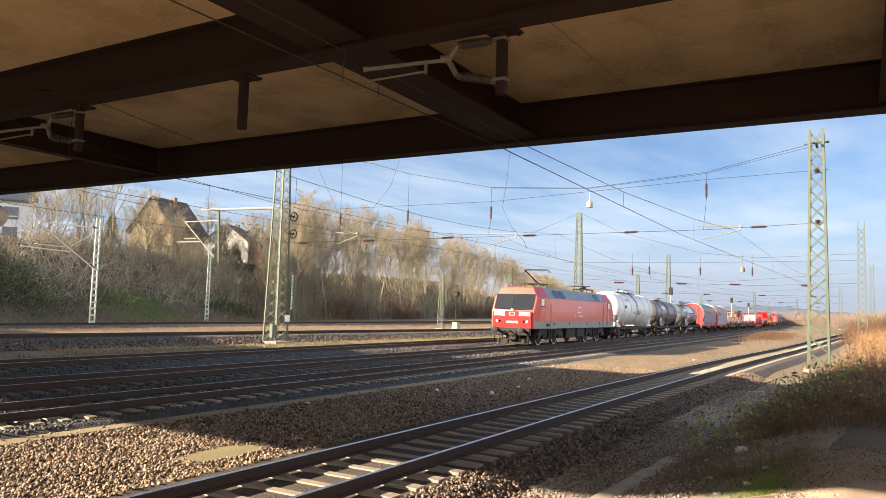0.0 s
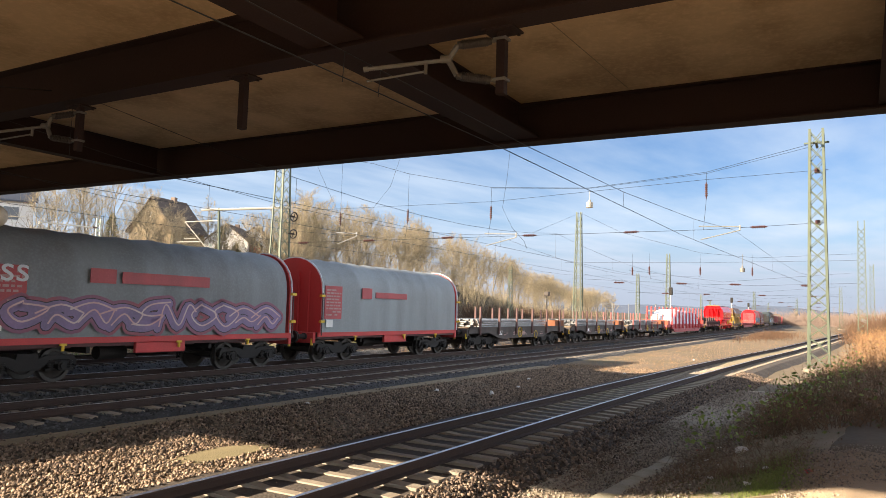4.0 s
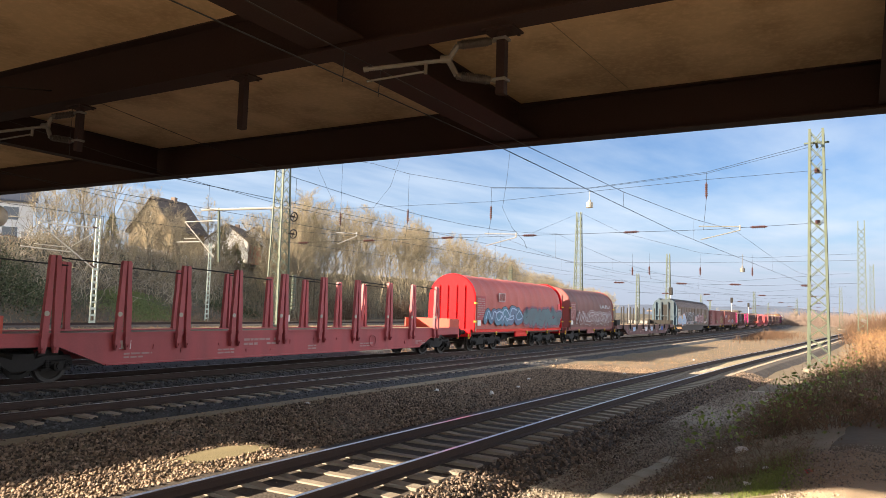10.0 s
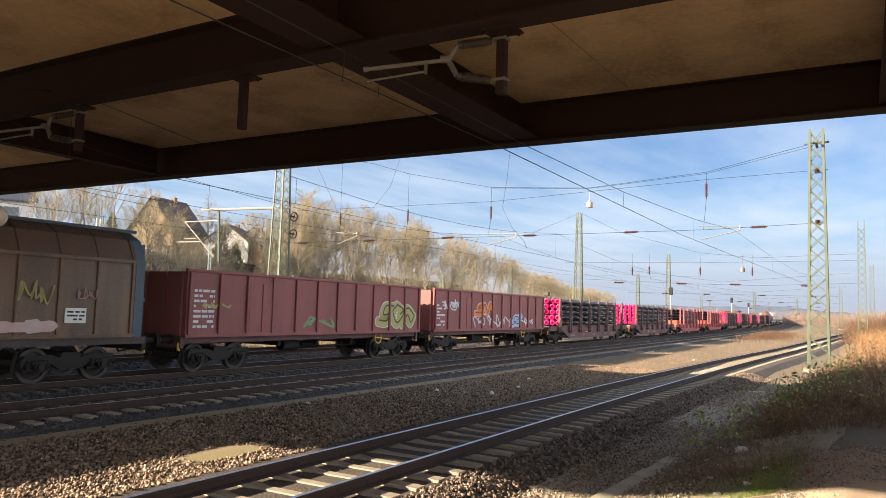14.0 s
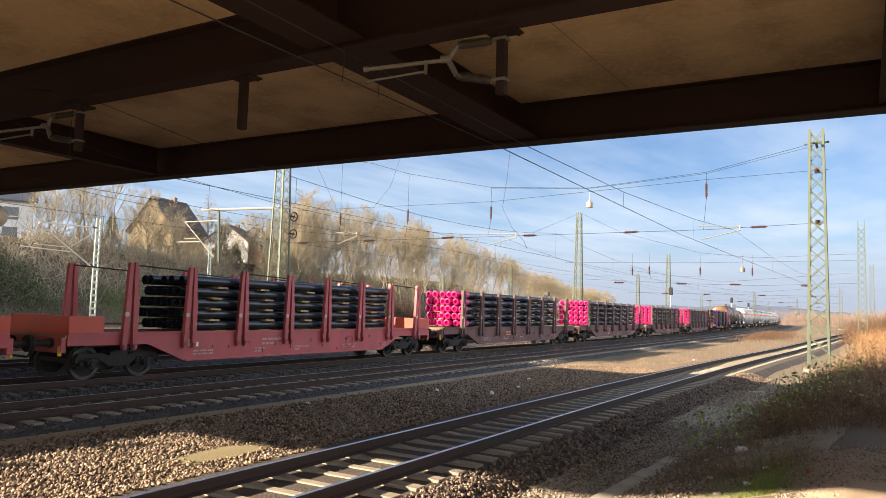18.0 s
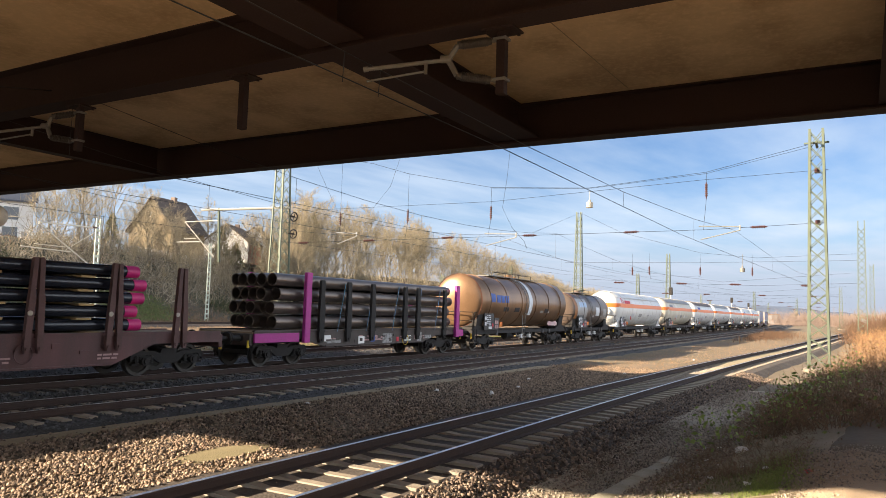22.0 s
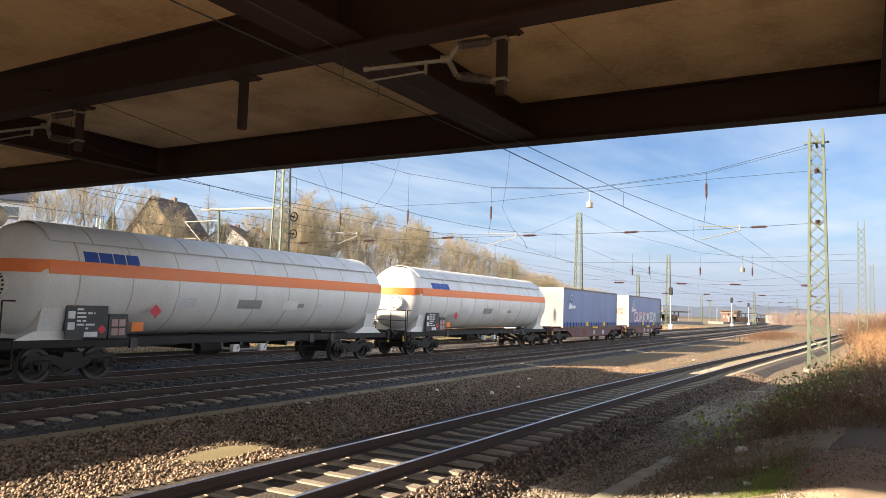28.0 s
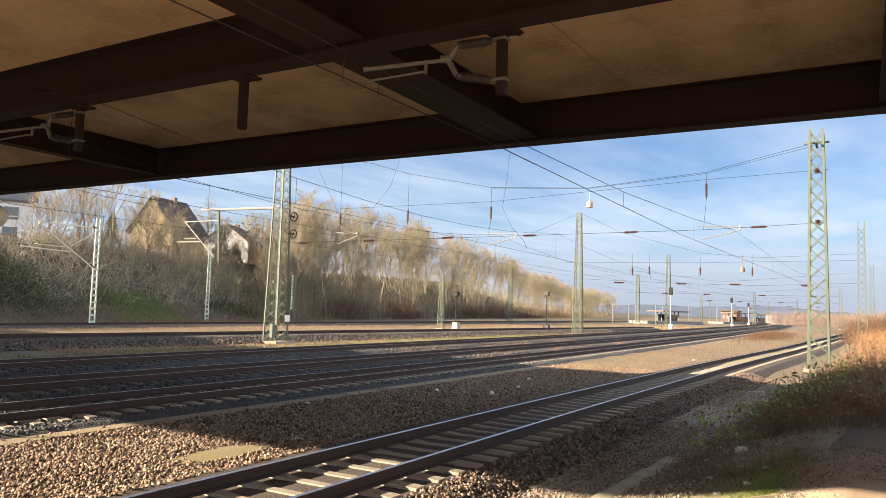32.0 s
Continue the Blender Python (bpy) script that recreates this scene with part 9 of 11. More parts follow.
for k, xx in enumerate((140, 195, 255, 330)):
    q = on_line(xx)
    hang("span_wire", [(xx - 6, q.y + 16, 10.5), (xx - 2, q.y, 8.6), (xx + 3, q.y - 20, 10.5)], 0.016, "distant cross-span wire over the tracks")
    hang("span_wire", [(xx - 6, q.y + 16, 6.4), (xx + 3, q.y - 20, 6.4)], 0.015, "distant lower cross-span wire over tracks")
    for dy in (-14, -6, 3, 10):
        insulator("span_insulator", (xx - 0.25 * dy, q.y + dy + 0.6, 6.4), (xx - 0.25 * dy, q.y + dy - 0.6, 6.4), r=0.14)
hang("feeder_wire", [(38.1, 35, 12.6), (20, 42, 11.6), (-10, 54, 11.4)], 0.01, "feeder wire to the wooded side")
hang("feeder_wire", [(43.1, 63.5, 9.5), (69.7, 76.4, 8.9), (150, 69, 9.0), (220, 75, 9)], 0.009, "feeder wire along the yard")
hang("feeder_wire", [(37, 60.5, 6.9), (66, 73.5, 6.6), (150, 70, 6.3)], 0.009, "contact wire over the outer yard track")


# ---- brackets under the bridge that hold the siding's wires ----
def bridge_bracket(y, reach, label, arms=True):
    """A hanging post with insulated arms."""
    t = thing("bridge_bracket", pose(9.72, y, LOW), label, "bracket", "bridge brackets")
    part("post", boxes((-0.07, 0.07, -0.07, 0.07, -1.0, 0.0), bevel=0.01), M["girder"], t, "dark steel post")
    bm = bmesh.new()
    box(bm, -0.2, 0.2, -0.26, 0.26, -0.03, 0.0)
    for x in (-0.15, 0.15):
        for y in (-0.2, 0.2):
            rod(bm, (x, y, -0.06), (x, y, -0.03), 0.03, 6)
    part("head_plate", bm, M["girder"], t, "bolted head plate", smooth=False)
    if not arms:
        return t
    knee = Vector((-0.35, reach * 0.42, -0.46))
    for z, dz in ((-0.14, 0.2), (-0.77, -0.27)):
        b = Vector((0, 0.1, z))
        a = knee + Vector((0, -0.16, dz))
        core = b.lerp(a, 0.14)
        part("insulator", ribbed(bmesh.new(), core, a, 0.075, 0.058, 12), M["insul_dark"], t, "ribbed dark insulator")
        part("pin", rods([(b, core, 0.03)], n=8), M["galv_dull"], t)
        part("clamp", boxes((-0.09, 0.09, -0.1, 0.12, z - 0.022, z + 0.022), bevel=0.006), M["galv_dull"], t, "weathered zinc clamp")
        part("fork_arm", rods([(a, knee, 0.045)], n=8), M["galv_dull"], t)
    part("knee_joint", rods([(knee + Vector((0, -0.06, 0)), knee + Vector((-0.05, 0.1, 0.01)), 0.062)], n=10), M["galv_dull"], t)
    tip = Vector((-1.0, reach, -0.66))
    part("tube_arm", rods([(knee, tip, 0.033)], n=8), M["galv_dull"], t, "galvanised tube arm")
    part("tube_cap", rods([(tip, tip + (tip - knee) * 0.06, 0.045)], n=8), M["galv_dull"], t)
    hold = knee.lerp(tip, 0.28)
    part("hanger", rods([(hold + Vector((0, 0, 0.03)), hold + Vector((0, 0, -0.18)), 0.028)], n=6), M["galv_dull"], t)
    part("steady_arm", rods([(hold + Vector((0, 0, -0.14)), tip + Vector((-0.03, 0.0, -0.2)), 0.018)], n=6), M["galv_dull"], t)
    return t


bridge_bracket(4.68, 1.75, "dark hanging post with two insulators and a register arm")
bridge_bracket(10.03, 1.0, "plain dark hanging post under the bridge", arms=False)
bridge_bracket(15.0, 1.5, "dark hanging post with two insulators and a register arm")


# ---- vegetation ----
def stuff_mesh(name, verts, faces, material, label, category):
    me = bpy.data.meshes.new(name)
    nf, k = faces.shape
    me.vertices.add(len(verts))
    me.vertices.foreach_set("co", verts.astype(np.float32).ravel())
    me.loops.add(nf * k)
    me.loops.foreach_set("vertex_index", faces.astype(np.int32).ravel())
    me.polygons.add(nf)
    me.polygons.foreach_set("loop_start", np.arange(0, nf * k, k, dtype=np.int32))
    me.update(calc_edges=True)
    me.materials.append(material)
    return tagged(new(name, me), label, category, kind="stuff")


def sticks(base, tip, r0, r1):
    """Three-sided tapering sticks from arrays of end points."""
    n = len(base)
    d = tip - base
    d /= np.linalg.norm(d, axis=1)[:, None] + 1e-9
    ref = np.where(np.abs(d[:, 2:3]) < 0.9, np.array([[0, 0, 1.0]]), np.array([[1.0, 0, 0]]))
    u = np.cross(d, ref)
    u /= np.linalg.norm(u, axis=1)[:, None] + 1e-9
    w = np.cross(d, u)
    vs = np.empty((n, 6, 3))
    for k in range(3):
        a = 2 * math.pi * k / 3
        o = u * math.cos(a) + w * math.sin(a)
        vs[:, k] = base + o * np.reshape(r0, (-1, 1))
        vs[:, 3 + k] = tip + o * np.reshape(r1, (-1, 1))
    idx = np.arange(n)[:, None, None] * 6
    quad = np.array([[0, 1, 4, 3], [1, 2, 5, 4], [2, 0, 3, 5]])[None]
    return vs.reshape(-1, 3), (idx + quad).reshape(-1, 4)


def polyline(g, p, d, l, n, bend, up):
    """A wandering line of n steps."""
    out = [p]
    for _ in range(n):
        d = d + g.normal(size=3) * bend + np.array([0, 0, up])
        d = d / np.linalg.norm(d)
        p = p + d * l / n
        out.append(p)
    return out


def tree_kind(seed, clear, spread, lean=0.0, stems=1):
    """A bare tree ten metres high: a clear trunk, rising limbs that fork into branches and fine twigs."""
    g = np.random.default_rng(seed)
    wood, fine = [], []

    def run(line, r0, r1, to):
        n = len(line) - 1
        for k in range(n):
            to.append((line[k], line[k + 1], r0 + (r1 - r0) * k / n, r0 + (r1 - r0) * (k + 1) / n))

    def off(d, angle):
        """A direction turned away from d by about that angle."""
        w = np.cross(d, g.normal(size=3))
        w /= np.linalg.norm(w) + 1e-9
        return d * math.cos(angle) + w * math.sin(angle)

    counts, parts = (0, 5, 5, 3), (12, 3, 2, 2)

    def grow(p, d, l, r, depth):
        if depth == 4:
            fine.append((p, p + d * l, 0.010, 0.005))
            return
        line = polyline(g, p, d, l, parts[depth], 0.15, 0.07)
        run(line, r, r * 0.55, wood if depth < 2 else fine)
        for k in range(counts[depth]):
            u = 0.3 + 0.7 * (k + g.random()) / counts[depth]
            q = min(u * parts[depth], parts[depth] - 1e-3)
            c = line[int(q)] + (line[int(q) + 1] - line[int(q)]) * (q - int(q))
            dd = off(d, g.uniform(0.35, 0.85)) + np.array([0, 0, 0.22])
            grow(c, dd / np.linalg.norm(dd), l * g.uniform(0.42, 0.68), max(0.010, r * 0.5), depth + 1)

    for st in range(stems):
        tall = 8.4 * (1.0 if st == 0 else g.uniform(0.75, 0.95))
        d = np.array([g.normal() * 0.05 + lean + 0.22 * (st > 0) * g.normal(), g.normal() * 0.05 + 0.22 * (st > 0) * g.normal(), 1.0])
        stem = polyline(g, np.array([0.25 * st * g.normal(), 0.25 * st * g.normal(), -0.3]), d / np.linalg.norm(d), tall, 12, 0.06, 0.05)
        run(stem, 0.12 if stems == 1 else 0.085, 0.022, wood)
        limbs = 9 if stems == 1 else 6
        for k in range(limbs):
            u = clear + (0.98 - clear) * (k + g.random()) / limbs
            q = min(u * 12, 11.999)
            c = stem[int(q)] + (stem[int(q) + 1] - stem[int(q)]) * (q - int(q))
            a = 2.4 * k + g.uniform(-0.6, 0.6)
            v = (u - clear) / (1 - clear)
            dd = np.array([math.cos(a) * spread, math.sin(a) * spread, 0.75 + 0.5 * v])
            grow(c, dd / np.linalg.norm(dd), (3.4 - 1.7 * v) * g.uniform(0.75, 1.15) * (0.75 + 0.25 * spread), 0.05 - 0.02 * v, 1)
    out = []
    for nm, segs, m_ in (("trunk", wood, M["bark"]), ("crown", fine, M["twig"])):
        v, f_ = sticks(np.array([q[0] for q in segs]), np.array([q[1] for q in segs]), np.array([q[2] for q in segs]), np.array([q[3] for q in segs]))
        me = bpy.data.meshes.new(nm)
        me.vertices.add(len(v))
        me.vertices.foreach_set("co", v.astype(np.float32).ravel())
        me.loops.add(f_.size)
        me.loops.foreach_set("vertex_index", f_.astype(np.int32).ravel())
        me.polygons.add(len(f_))
        me.polygons.foreach_set("loop_start", np.arange(0, f_.size, 4, dtype=np.int32))
        me.update(calc_edges=True)
        me.materials.append(m_)
        out.append(me)
    return out


KINDS = [tree_kind(1, 0.30, 0.75), tree_kind(2, 0.42, 0.55), tree_kind(3, 0.36, 0.95, 0.05), tree_kind(4, 0.25, 0.6, 0.0, 2), tree_kind(5, 0.45, 0.8, -0.06), tree_kind(6, 0.28, 0.5, 0.04), tree_kind(7, 0.22, 0.7, 0.0, 3)]


def level(x, y):
    return height(x, y) + hill(x, y)


def plant(k, x, y, h, turn, label="bare winter tree with fine pale twigs"):
    t = thing("tree", Matrix.Translation((x, y, level(x, y) - 0.1)) @ Matrix.Rotation(turn, 4, "Z") @ Matrix.Scale(h / 9.5, 4), label, "tree", "trees on the bank")
    piece("trunk", KINDS[k][0], t, Matrix.Identity(4))
    piece("crown", KINDS[k][1], t, Matrix.Identity(4))


rng = np.random.default_rng(11)
# the wood beyond the yard
count = 0
while count < 215:
    u = rng.random()
    x = 88 + 500 * u ** 1.5
    d = rng.uniform(0.5, 19) + 22 * max(0, (x - 200) / 400) * rng.random()
    y = wood_edge(x) + d
    wave = noise.noise((x * 0.045, 7.0, 0)) * 3.0
    top = 16.5 + min(12.0, (x - 92) * 0.38) + wave + rng.uniform(-4.0, 1.5) + 0.006 * (x - 84)
    plant(int(rng.integers(0, 7)), x, y, max(6.0, min(top - hill(x, y), 20) * (rng.uniform(0.5, 1.0) if d < 6 else 1.0)), rng.uniform(0, 6.28))
    count += 1
# sparser trees round the houses on top of the bank
for x, y, h in ((75.5, 91.5, 9.5), (78.5, 93.0, 8.0), (72.5, 92.5, 8.5), (81.5, 92, 7.0), (62, 95, 9.5), (66, 91, 7.0), (58, 97, 9), (71, 90, 9.5), (79, 90, 7.5), (63, 84, 5.5), (72, 86, 10.5), (55, 92, 6.5), (86, 114, 13), (76, 114, 12), (66, 112, 12), (96, 116, 13), (104, 114, 13), (110, 110, 12), (55.5, 89, 6), (77, 84.5, 7), (58, 88, 6.5), (67, 82, 5), (83, 85, 5.5), (69.5, 96.5, 13), (61.5, 93.5, 12), (74.5, 95.5, 10.5), (88.5, 95, 10), (56, 91, 10), (90, 99, 9), (54.5, 87.5, 9), (80.5, 95, 9.5), (66.5, 99, 12), (68.5, 88, 9), (73, 89.5, 10.5), (76.5, 88, 8.5), (65, 87, 8), (70, 84, 7), (60.5, 86.5, 9.5)):
    plant(int(rng.integers(0, 6)), x, y, h, rng.uniform(0, 6.28), "bare tree on the bank before the houses")


def thicket(name, n, area, hgt, material, label, seed, r=0.012, droop=0.5, keep=None, ground=level, fork=True):
    """A tangle of thin stems."""
    g = np.random.default_rng(seed)
    pts = []
    while len(pts) < n:
        x, y = area(g)
        if keep is None or keep(x, y):
            pts.append((x, y, ground(x, y)))
    b = np.array(pts)
    d = g.normal(size=(n, 3)) * droop
    d[:, 2] = np.abs(d[:, 2]) + 0.75
    d /= np.linalg.norm(d, axis=1)[:, None]
    l = g.uniform(0.35, 1.0, size=(n, 1)) * hgt
    m = b + d * l * 0.55
    d2 = d + g.normal(size=(n, 3)) * droop * 0.9 - np.array([0, 0, 0.25 * droop])
    d2 /= np.linalg.norm(d2, axis=1)[:, None]
    e = m + d2 * l * 0.55
    v1, f1 = sticks(b, m, np.full(n, r), np.full(n, r * 0.75))
    v2, f2 = sticks(m, e, np.full(n, r * 0.75), np.full(n, r * 0.4))
    v3, f3 = sticks(m, m + (d + g.normal(size=(n, 3)) * 0.9) * l * 0.4, np.full(n, r * 0.6), np.full(n, r * 0.35))
    V = np.concatenate([v1, v2, v3] if fork else [v1, v2])
    F = np.concatenate([f1, f2 + len(v1), f3 + len(v1) + len(v2)] if fork else [f1, f2 + len(v1)])
    return stuff_mesh(name, V, F, material, label, "undergrowth")


def open_slope(x, y):
    """Where no brushwood stands: before the two white houses and on the green slope."""
    return not (y > 83 and (0.985 < x / y < 1.075 or x / y < 0.585)) and not (54 < x < 66 and wood_edge(x) + 1 < y < wood_edge(x) + 7.5 and (x * 7.3 + y * 3.1) % 1.0 < 0.8)


def bank_area(g):
    x = g.uniform(18, 130)
    return x, wood_edge(x) + 4 + 22 * g.random() ** 0.8


def bank_top(g):
    x = g.uniform(16, 118)
    return x, wood_edge(x) + 6 + 15 * g.random()


thicket("brushwood", 1900, bank_area, 2.2, M["twig"], "tangled pale brushwood on the bank", 21, 0.025, 1.7, keep=open_slope)
thicket("brushwood", 2000, bank_top, 3.2, M["sunlit_twig"], "arching branches along the top of the bank, coloured pale for sunlight", 24, 0.034, 2.2, keep=open_slope)
thicket("brushwood", 1500, bank_top, 4.5, M["twig"], "taller pale brushwood along the top of the bank", 26, 0.035, 0.8, keep=open_slope)
thicket("brushwood", 2600, lambda g: ((lambda x: (x, wood_edge(x) + g.uniform(-2.5, 5)))(g.uniform(16, 112))), 0.8, M["bramble"], "low brown undergrowth along the foot of the bank", 28, 0.03, 1.2)
thicket("saplings", 200, bank_area, 6.5, M["twig"], "thin pale saplings standing on the bank", 25, 0.035, 0.25)


def far_area(g):
    x = 86 + 470 * g.random() ** 1.5
    return x, wood_edge(x) + g.uniform(-1.5, 14)


thicket("brushwood", 4200, far_area, 5.0, M["twig"], "brushwood along the foot of the wood", 22, 0.02, 0.45)
thicket("brushwood", 3000, lambda g: ((lambda x: (x, wood_edge(x) + g.uniform(3, 24)))(110 + 450 * g.random() ** 1.4)), 8.0, M["twig"], "tall undergrowth inside the bare wood", 27, 0.022, 0.4)


def red_area(g):
    c = ((118, 88.5, 5), (150, 95, 6), (205, 106, 12), (245, 113, 14), (290, 121, 16), (340, 129, 16), (420, 141, 30))[int(g.integers(0, 7))]
    x = c[0] + g.normal() * c[2]
    return x, wood_edge(x) + g.uniform(-2, 4)


thicket("red_brushwood", 4500, red_area, 4.4, M["redtwig"], "upright reddish saplings at the foot of the wood", 23, 0.022, 0.16)


def leaf_cards(name, n, place, size, material, label, seed):
    """Small folded leaves scattered through a volume."""
    g = np.random.default_rng(seed)
    c = np.array([place(g) for _ in range(n)])
    a = g.normal(size=(n, 3))
    a /= np.linalg.norm(a, axis=1)[:, None]
    b = np.cross(a, g.normal(size=(n, 3)))
    b /= np.linalg.norm(b, axis=1)[:, None]
    s = size * g.uniform(0.5, 1.3, size=(n, 1))
    v = np.stack([c - a * s, c + b * s * 0.55, c + a * s, c - b * s * 0.55], 1).reshape(-1, 3)
    f = np.arange(n * 4).reshape(-1, 4)
    return stuff_mesh(name, v, f, material, label, "leaves")


M["leaf"] = mat("green_leaves", (0.15, 0.20, 0.065), 0.6, second=(0.16, 0.17, 0.04), scale=1.5, amount=0.8, fine=12, bump=0.0, island=0.4)
M["dark_leaf"] = mat("dark_evergreen_leaves", (0.05, 0.065, 0.025), 0.6, second=(0.075, 0.08, 0.03), scale=1.5, amount=0.8, fine=12, bump=0.0, island=0.4)
M["dead_leaf"] = mat("withered_leaves", (0.19, 0.108, 0.055), 0.8, second=(0.21, 0.135, 0.07), scale=1.5, amount=0.8, fine=12, bump=0.0, island=0.4)
M["grass"] = mat("dry_grass", (0.32, 0.2, 0.118), 0.9, second=(0.22, 0.145, 0.08), scale=0.6, amount=0.8, fine=8, bump=0.0, island=0.35)
M["green_grass"] = mat("green_grass", (0.13, 0.16, 0.06), 0.9, second=(0.18, 0.19, 0.06), scale=0.6, amount=0.8, fine=8, bump=0.0, island=0.35)


# near-side scrub between the siding and the camera's bank
def scrub_line(x):
    return 1.7 + 0.02 * (min(x, 24) - 14) - 0.05 * max(0.0, x - 24)


def scrub_area(g):
    x = 14.5 + 60 * g.random() ** 1.5
    return x, scrub_line(x) - g.uniform(0, 1) ** 1.3 * (5 + 0.12 * x)


thicket("scrub", 4200, scrub_area, 0.7, M["bramble"], "dark thorny canes in the scrub", 30, 0.011, 1.2, ground=height)
thicket("scrub", 3000, scrub_area, 0.85, M["bramble"], "tangled brown bramble scrub beside the siding", 31, 0.009, 0.8, ground=height)
thicket("scrub", 4000, lambda g: (g.uniform(27, 100), 0.4 - g.uniform(0, 10)), 1.3, M["sunlit_cane"], "bramble canes given a rust colour for the sunlight on them", 32, 0.012, 0.6, ground=height)


def scrub_leaf(g):
    x = 13 + 60 * g.random() ** 1.5
    y = scrub_line(x) - g.uniform(0, 1) ** 1.3 * (4 + 0.12 * x)
    return x, y, height(x, y) + g.uniform(0.05, 0.8)


leaf_cards("scrub_leaves", 1300, scrub_leaf, 0.042, M["leaf"], "scattered green bramble leaves", 33)
SPRAYS = [(14.6, 1.9), (15.4, 1.4), (16.3, 1.2), (17.2, 1.5), (18.4, 1.0), (19.5, 1.5), (20.8, 0.6), (22.0, 1.2), (23.5, 0.4), (25.5, 0.8), (27.5, 0.2), (13.6, 2.5)]


def spray(g):
    x, y = SPRAYS[int(g.integers(0, len(SPRAYS)))]
    x, y = x + g.normal() * 0.28, y + g.normal() * 0.22
    return x, y, height(x, y) + abs(0.45 + g.normal() * 0.25)


leaf_cards("scrub_leaves", 900, spray, 0.055, M["fresh_leaf"], "clusters of fresh green bramble leaves", 40)
leaf_cards("withered_leaves", 3500, scrub_leaf, 0.03, M["dead_leaf"], "withered brown leaves in the scrub", 34)
leaf_cards("withered_leaves", 7000, lambda g: ((lambda x, y: (x, y, height(x, y) + g.uniform(0.1, 1.3)))(g.uniform(26, 100), 0.6 - g.uniform(0, 10))), 0.045, M["sunlit_leaf"], "withered orange leaves, brightened in colour for the sun on the scrub", 35)
leaf_cards("ground_litter", 4500, lambda g: ((lambda x, y: (x, y, height(x, y) + 0.03))(g.uniform(10, 26), g.uniform(0.3, 3.6))), 0.016, M["dead_leaf"], "fallen leaves and stalks on the bank", 36)


def ivy(g):
    c = ((84.5, 86.0, 4.5, 2.0), (80, 85.0, 3.5, 1.6), (47, 76, 5, 2.0), (97, 91, 5, 2.2), (56, 78.5, 4, 1.5))[int(g.choice(5, p=(0.4, 0.2, 0.15, 0.15, 0.1)))]
    x, y = c[0] + g.normal() * c[2] * 0.6, c[1] + g.normal() * c[3] * 0.7
    return x, y, level(x, y) + g.uniform(0.0, 0.5) ** 1.5


leaf_cards("bank_ivy", 12000, ivy, 0.10, M["dark_leaf"], "dark green ivy and brambles on the bank", 37)
leaf_cards("bank_shrub", 9000, lambda g: ((lambda x, y: (x, y, level(x, y) + 2.6 * g.random() ** 1.3))(42 + g.normal() * 2.6, 76 + g.normal() * 2.2)), 0.12, M["dark_leaf"], "dark green evergreen shrub on the slope", 39)
leaf_cards("leaf_litter", 8000, lambda g: ((lambda x, d: (x, wood_edge(x) + d, level(x, wood_edge(x) + d) + g.uniform(0.0, 0.12)))(g.uniform(20, 125), g.uniform(-1, 21))), 0.13, M["dead_leaf"], "brown leaf litter on the slope", 38)


def tufts(name, n, place, hgt, material, label, seed, r=0.006):
    return thicket(name, n, place, hgt, material, label, seed, r, 0.6, ground=height if name != "bank_grass" else level, fork=False)


def dry_area(g):
    x = 34 + 150 * g.random() ** 1.6
    return x, on_line(x, -3.95).y - 2.5 - g.uniform(0, 1) * (6.0 + 0.02 * x)


tufts("dry_grass", 9000, dry_area, 0.16, M["grass"], "dry yellow grass between the tracks", 41, 0.007)
tufts("dry_grass", 12000, lambda g: ((lambda x: (x, on_line(x, 6.2).y + 2.6 + g.uniform(0, 1) * 12))(22 + 170 * g.random() ** 1.4)), 0.3, M["grass"], "dry grass strip beyond the running lines", 42, 0.018)
tufts("green_grass", 3500, lambda g: ((lambda x: (x, on_line(x, 6.2).y + 2.8 + g.uniform(0, 1) * 4))(18 + 60 * g.random())), 0.26, M["green_grass"], "thin green grass among the dry stalks", 49, 0.018)
tufts("dry_grass", 9000, lambda g: ((lambda x: (x, 46.5 + g.uniform(0, 1) * (10 + 0.06 * x)))(20 + 170 * g.random() ** 1.3)), 0.24, M["grass"], "dry grass between the yard tracks", 43, 0.016)
tufts("dry_grass", 9000, lambda g: ((lambda x: (x, 56 + g.uniform(0, 1) * (wood_edge(x) - 56)))(20 + 120 * g.random() ** 1.2)), 0.26, M["grass"], "dry grass along the outer yard track", 57, 0.018)
tufts("dry_grass", 900, lambda g: ((lambda s, o: tuple(on_line(s, o)[:2]))(g.choice([36, 39, 47, 50, 53, 62]) + g.normal() * 1.1, g.choice([-1.9, 1.9, 3.2]))), 0.5, M["grass"], "weeds growing out of the ballast", 44, 0.008)
tufts("green_grass", 3000, lambda g: (9.0 + 4.0 * g.random(), g.uniform(1.2, 2.7)), 0.06, M["green_grass"], "sparse grass blades in the soil", 50, 0.004)
tufts("green_grass", 3000, lambda g: (9.3 + 3.4 * g.random() ** 1.3, 1.0 + g.normal() * 0.17), 0.075, M["fresh_leaf"], "short green grass on the bank", 45, 0.004)
thicket("dead_stalks", 5000, lambda g: (10.8 + 13 * g.random() ** 1.2, g.uniform(0.7, 2.7)), 0.16, M["bramble"], "dead stalks and twigs on the bank", 46, 0.004, 2.6, ground=height)
thicket("fallen_sticks", 170, lambda g: (11 + 9 * g.random(), g.uniform(0.8, 2.6)), 0.5, M["twig"], "pale fallen sticks on the bank", 48, 0.007, 5.0, ground=lambda x, y: height(x, y) + 0.03)
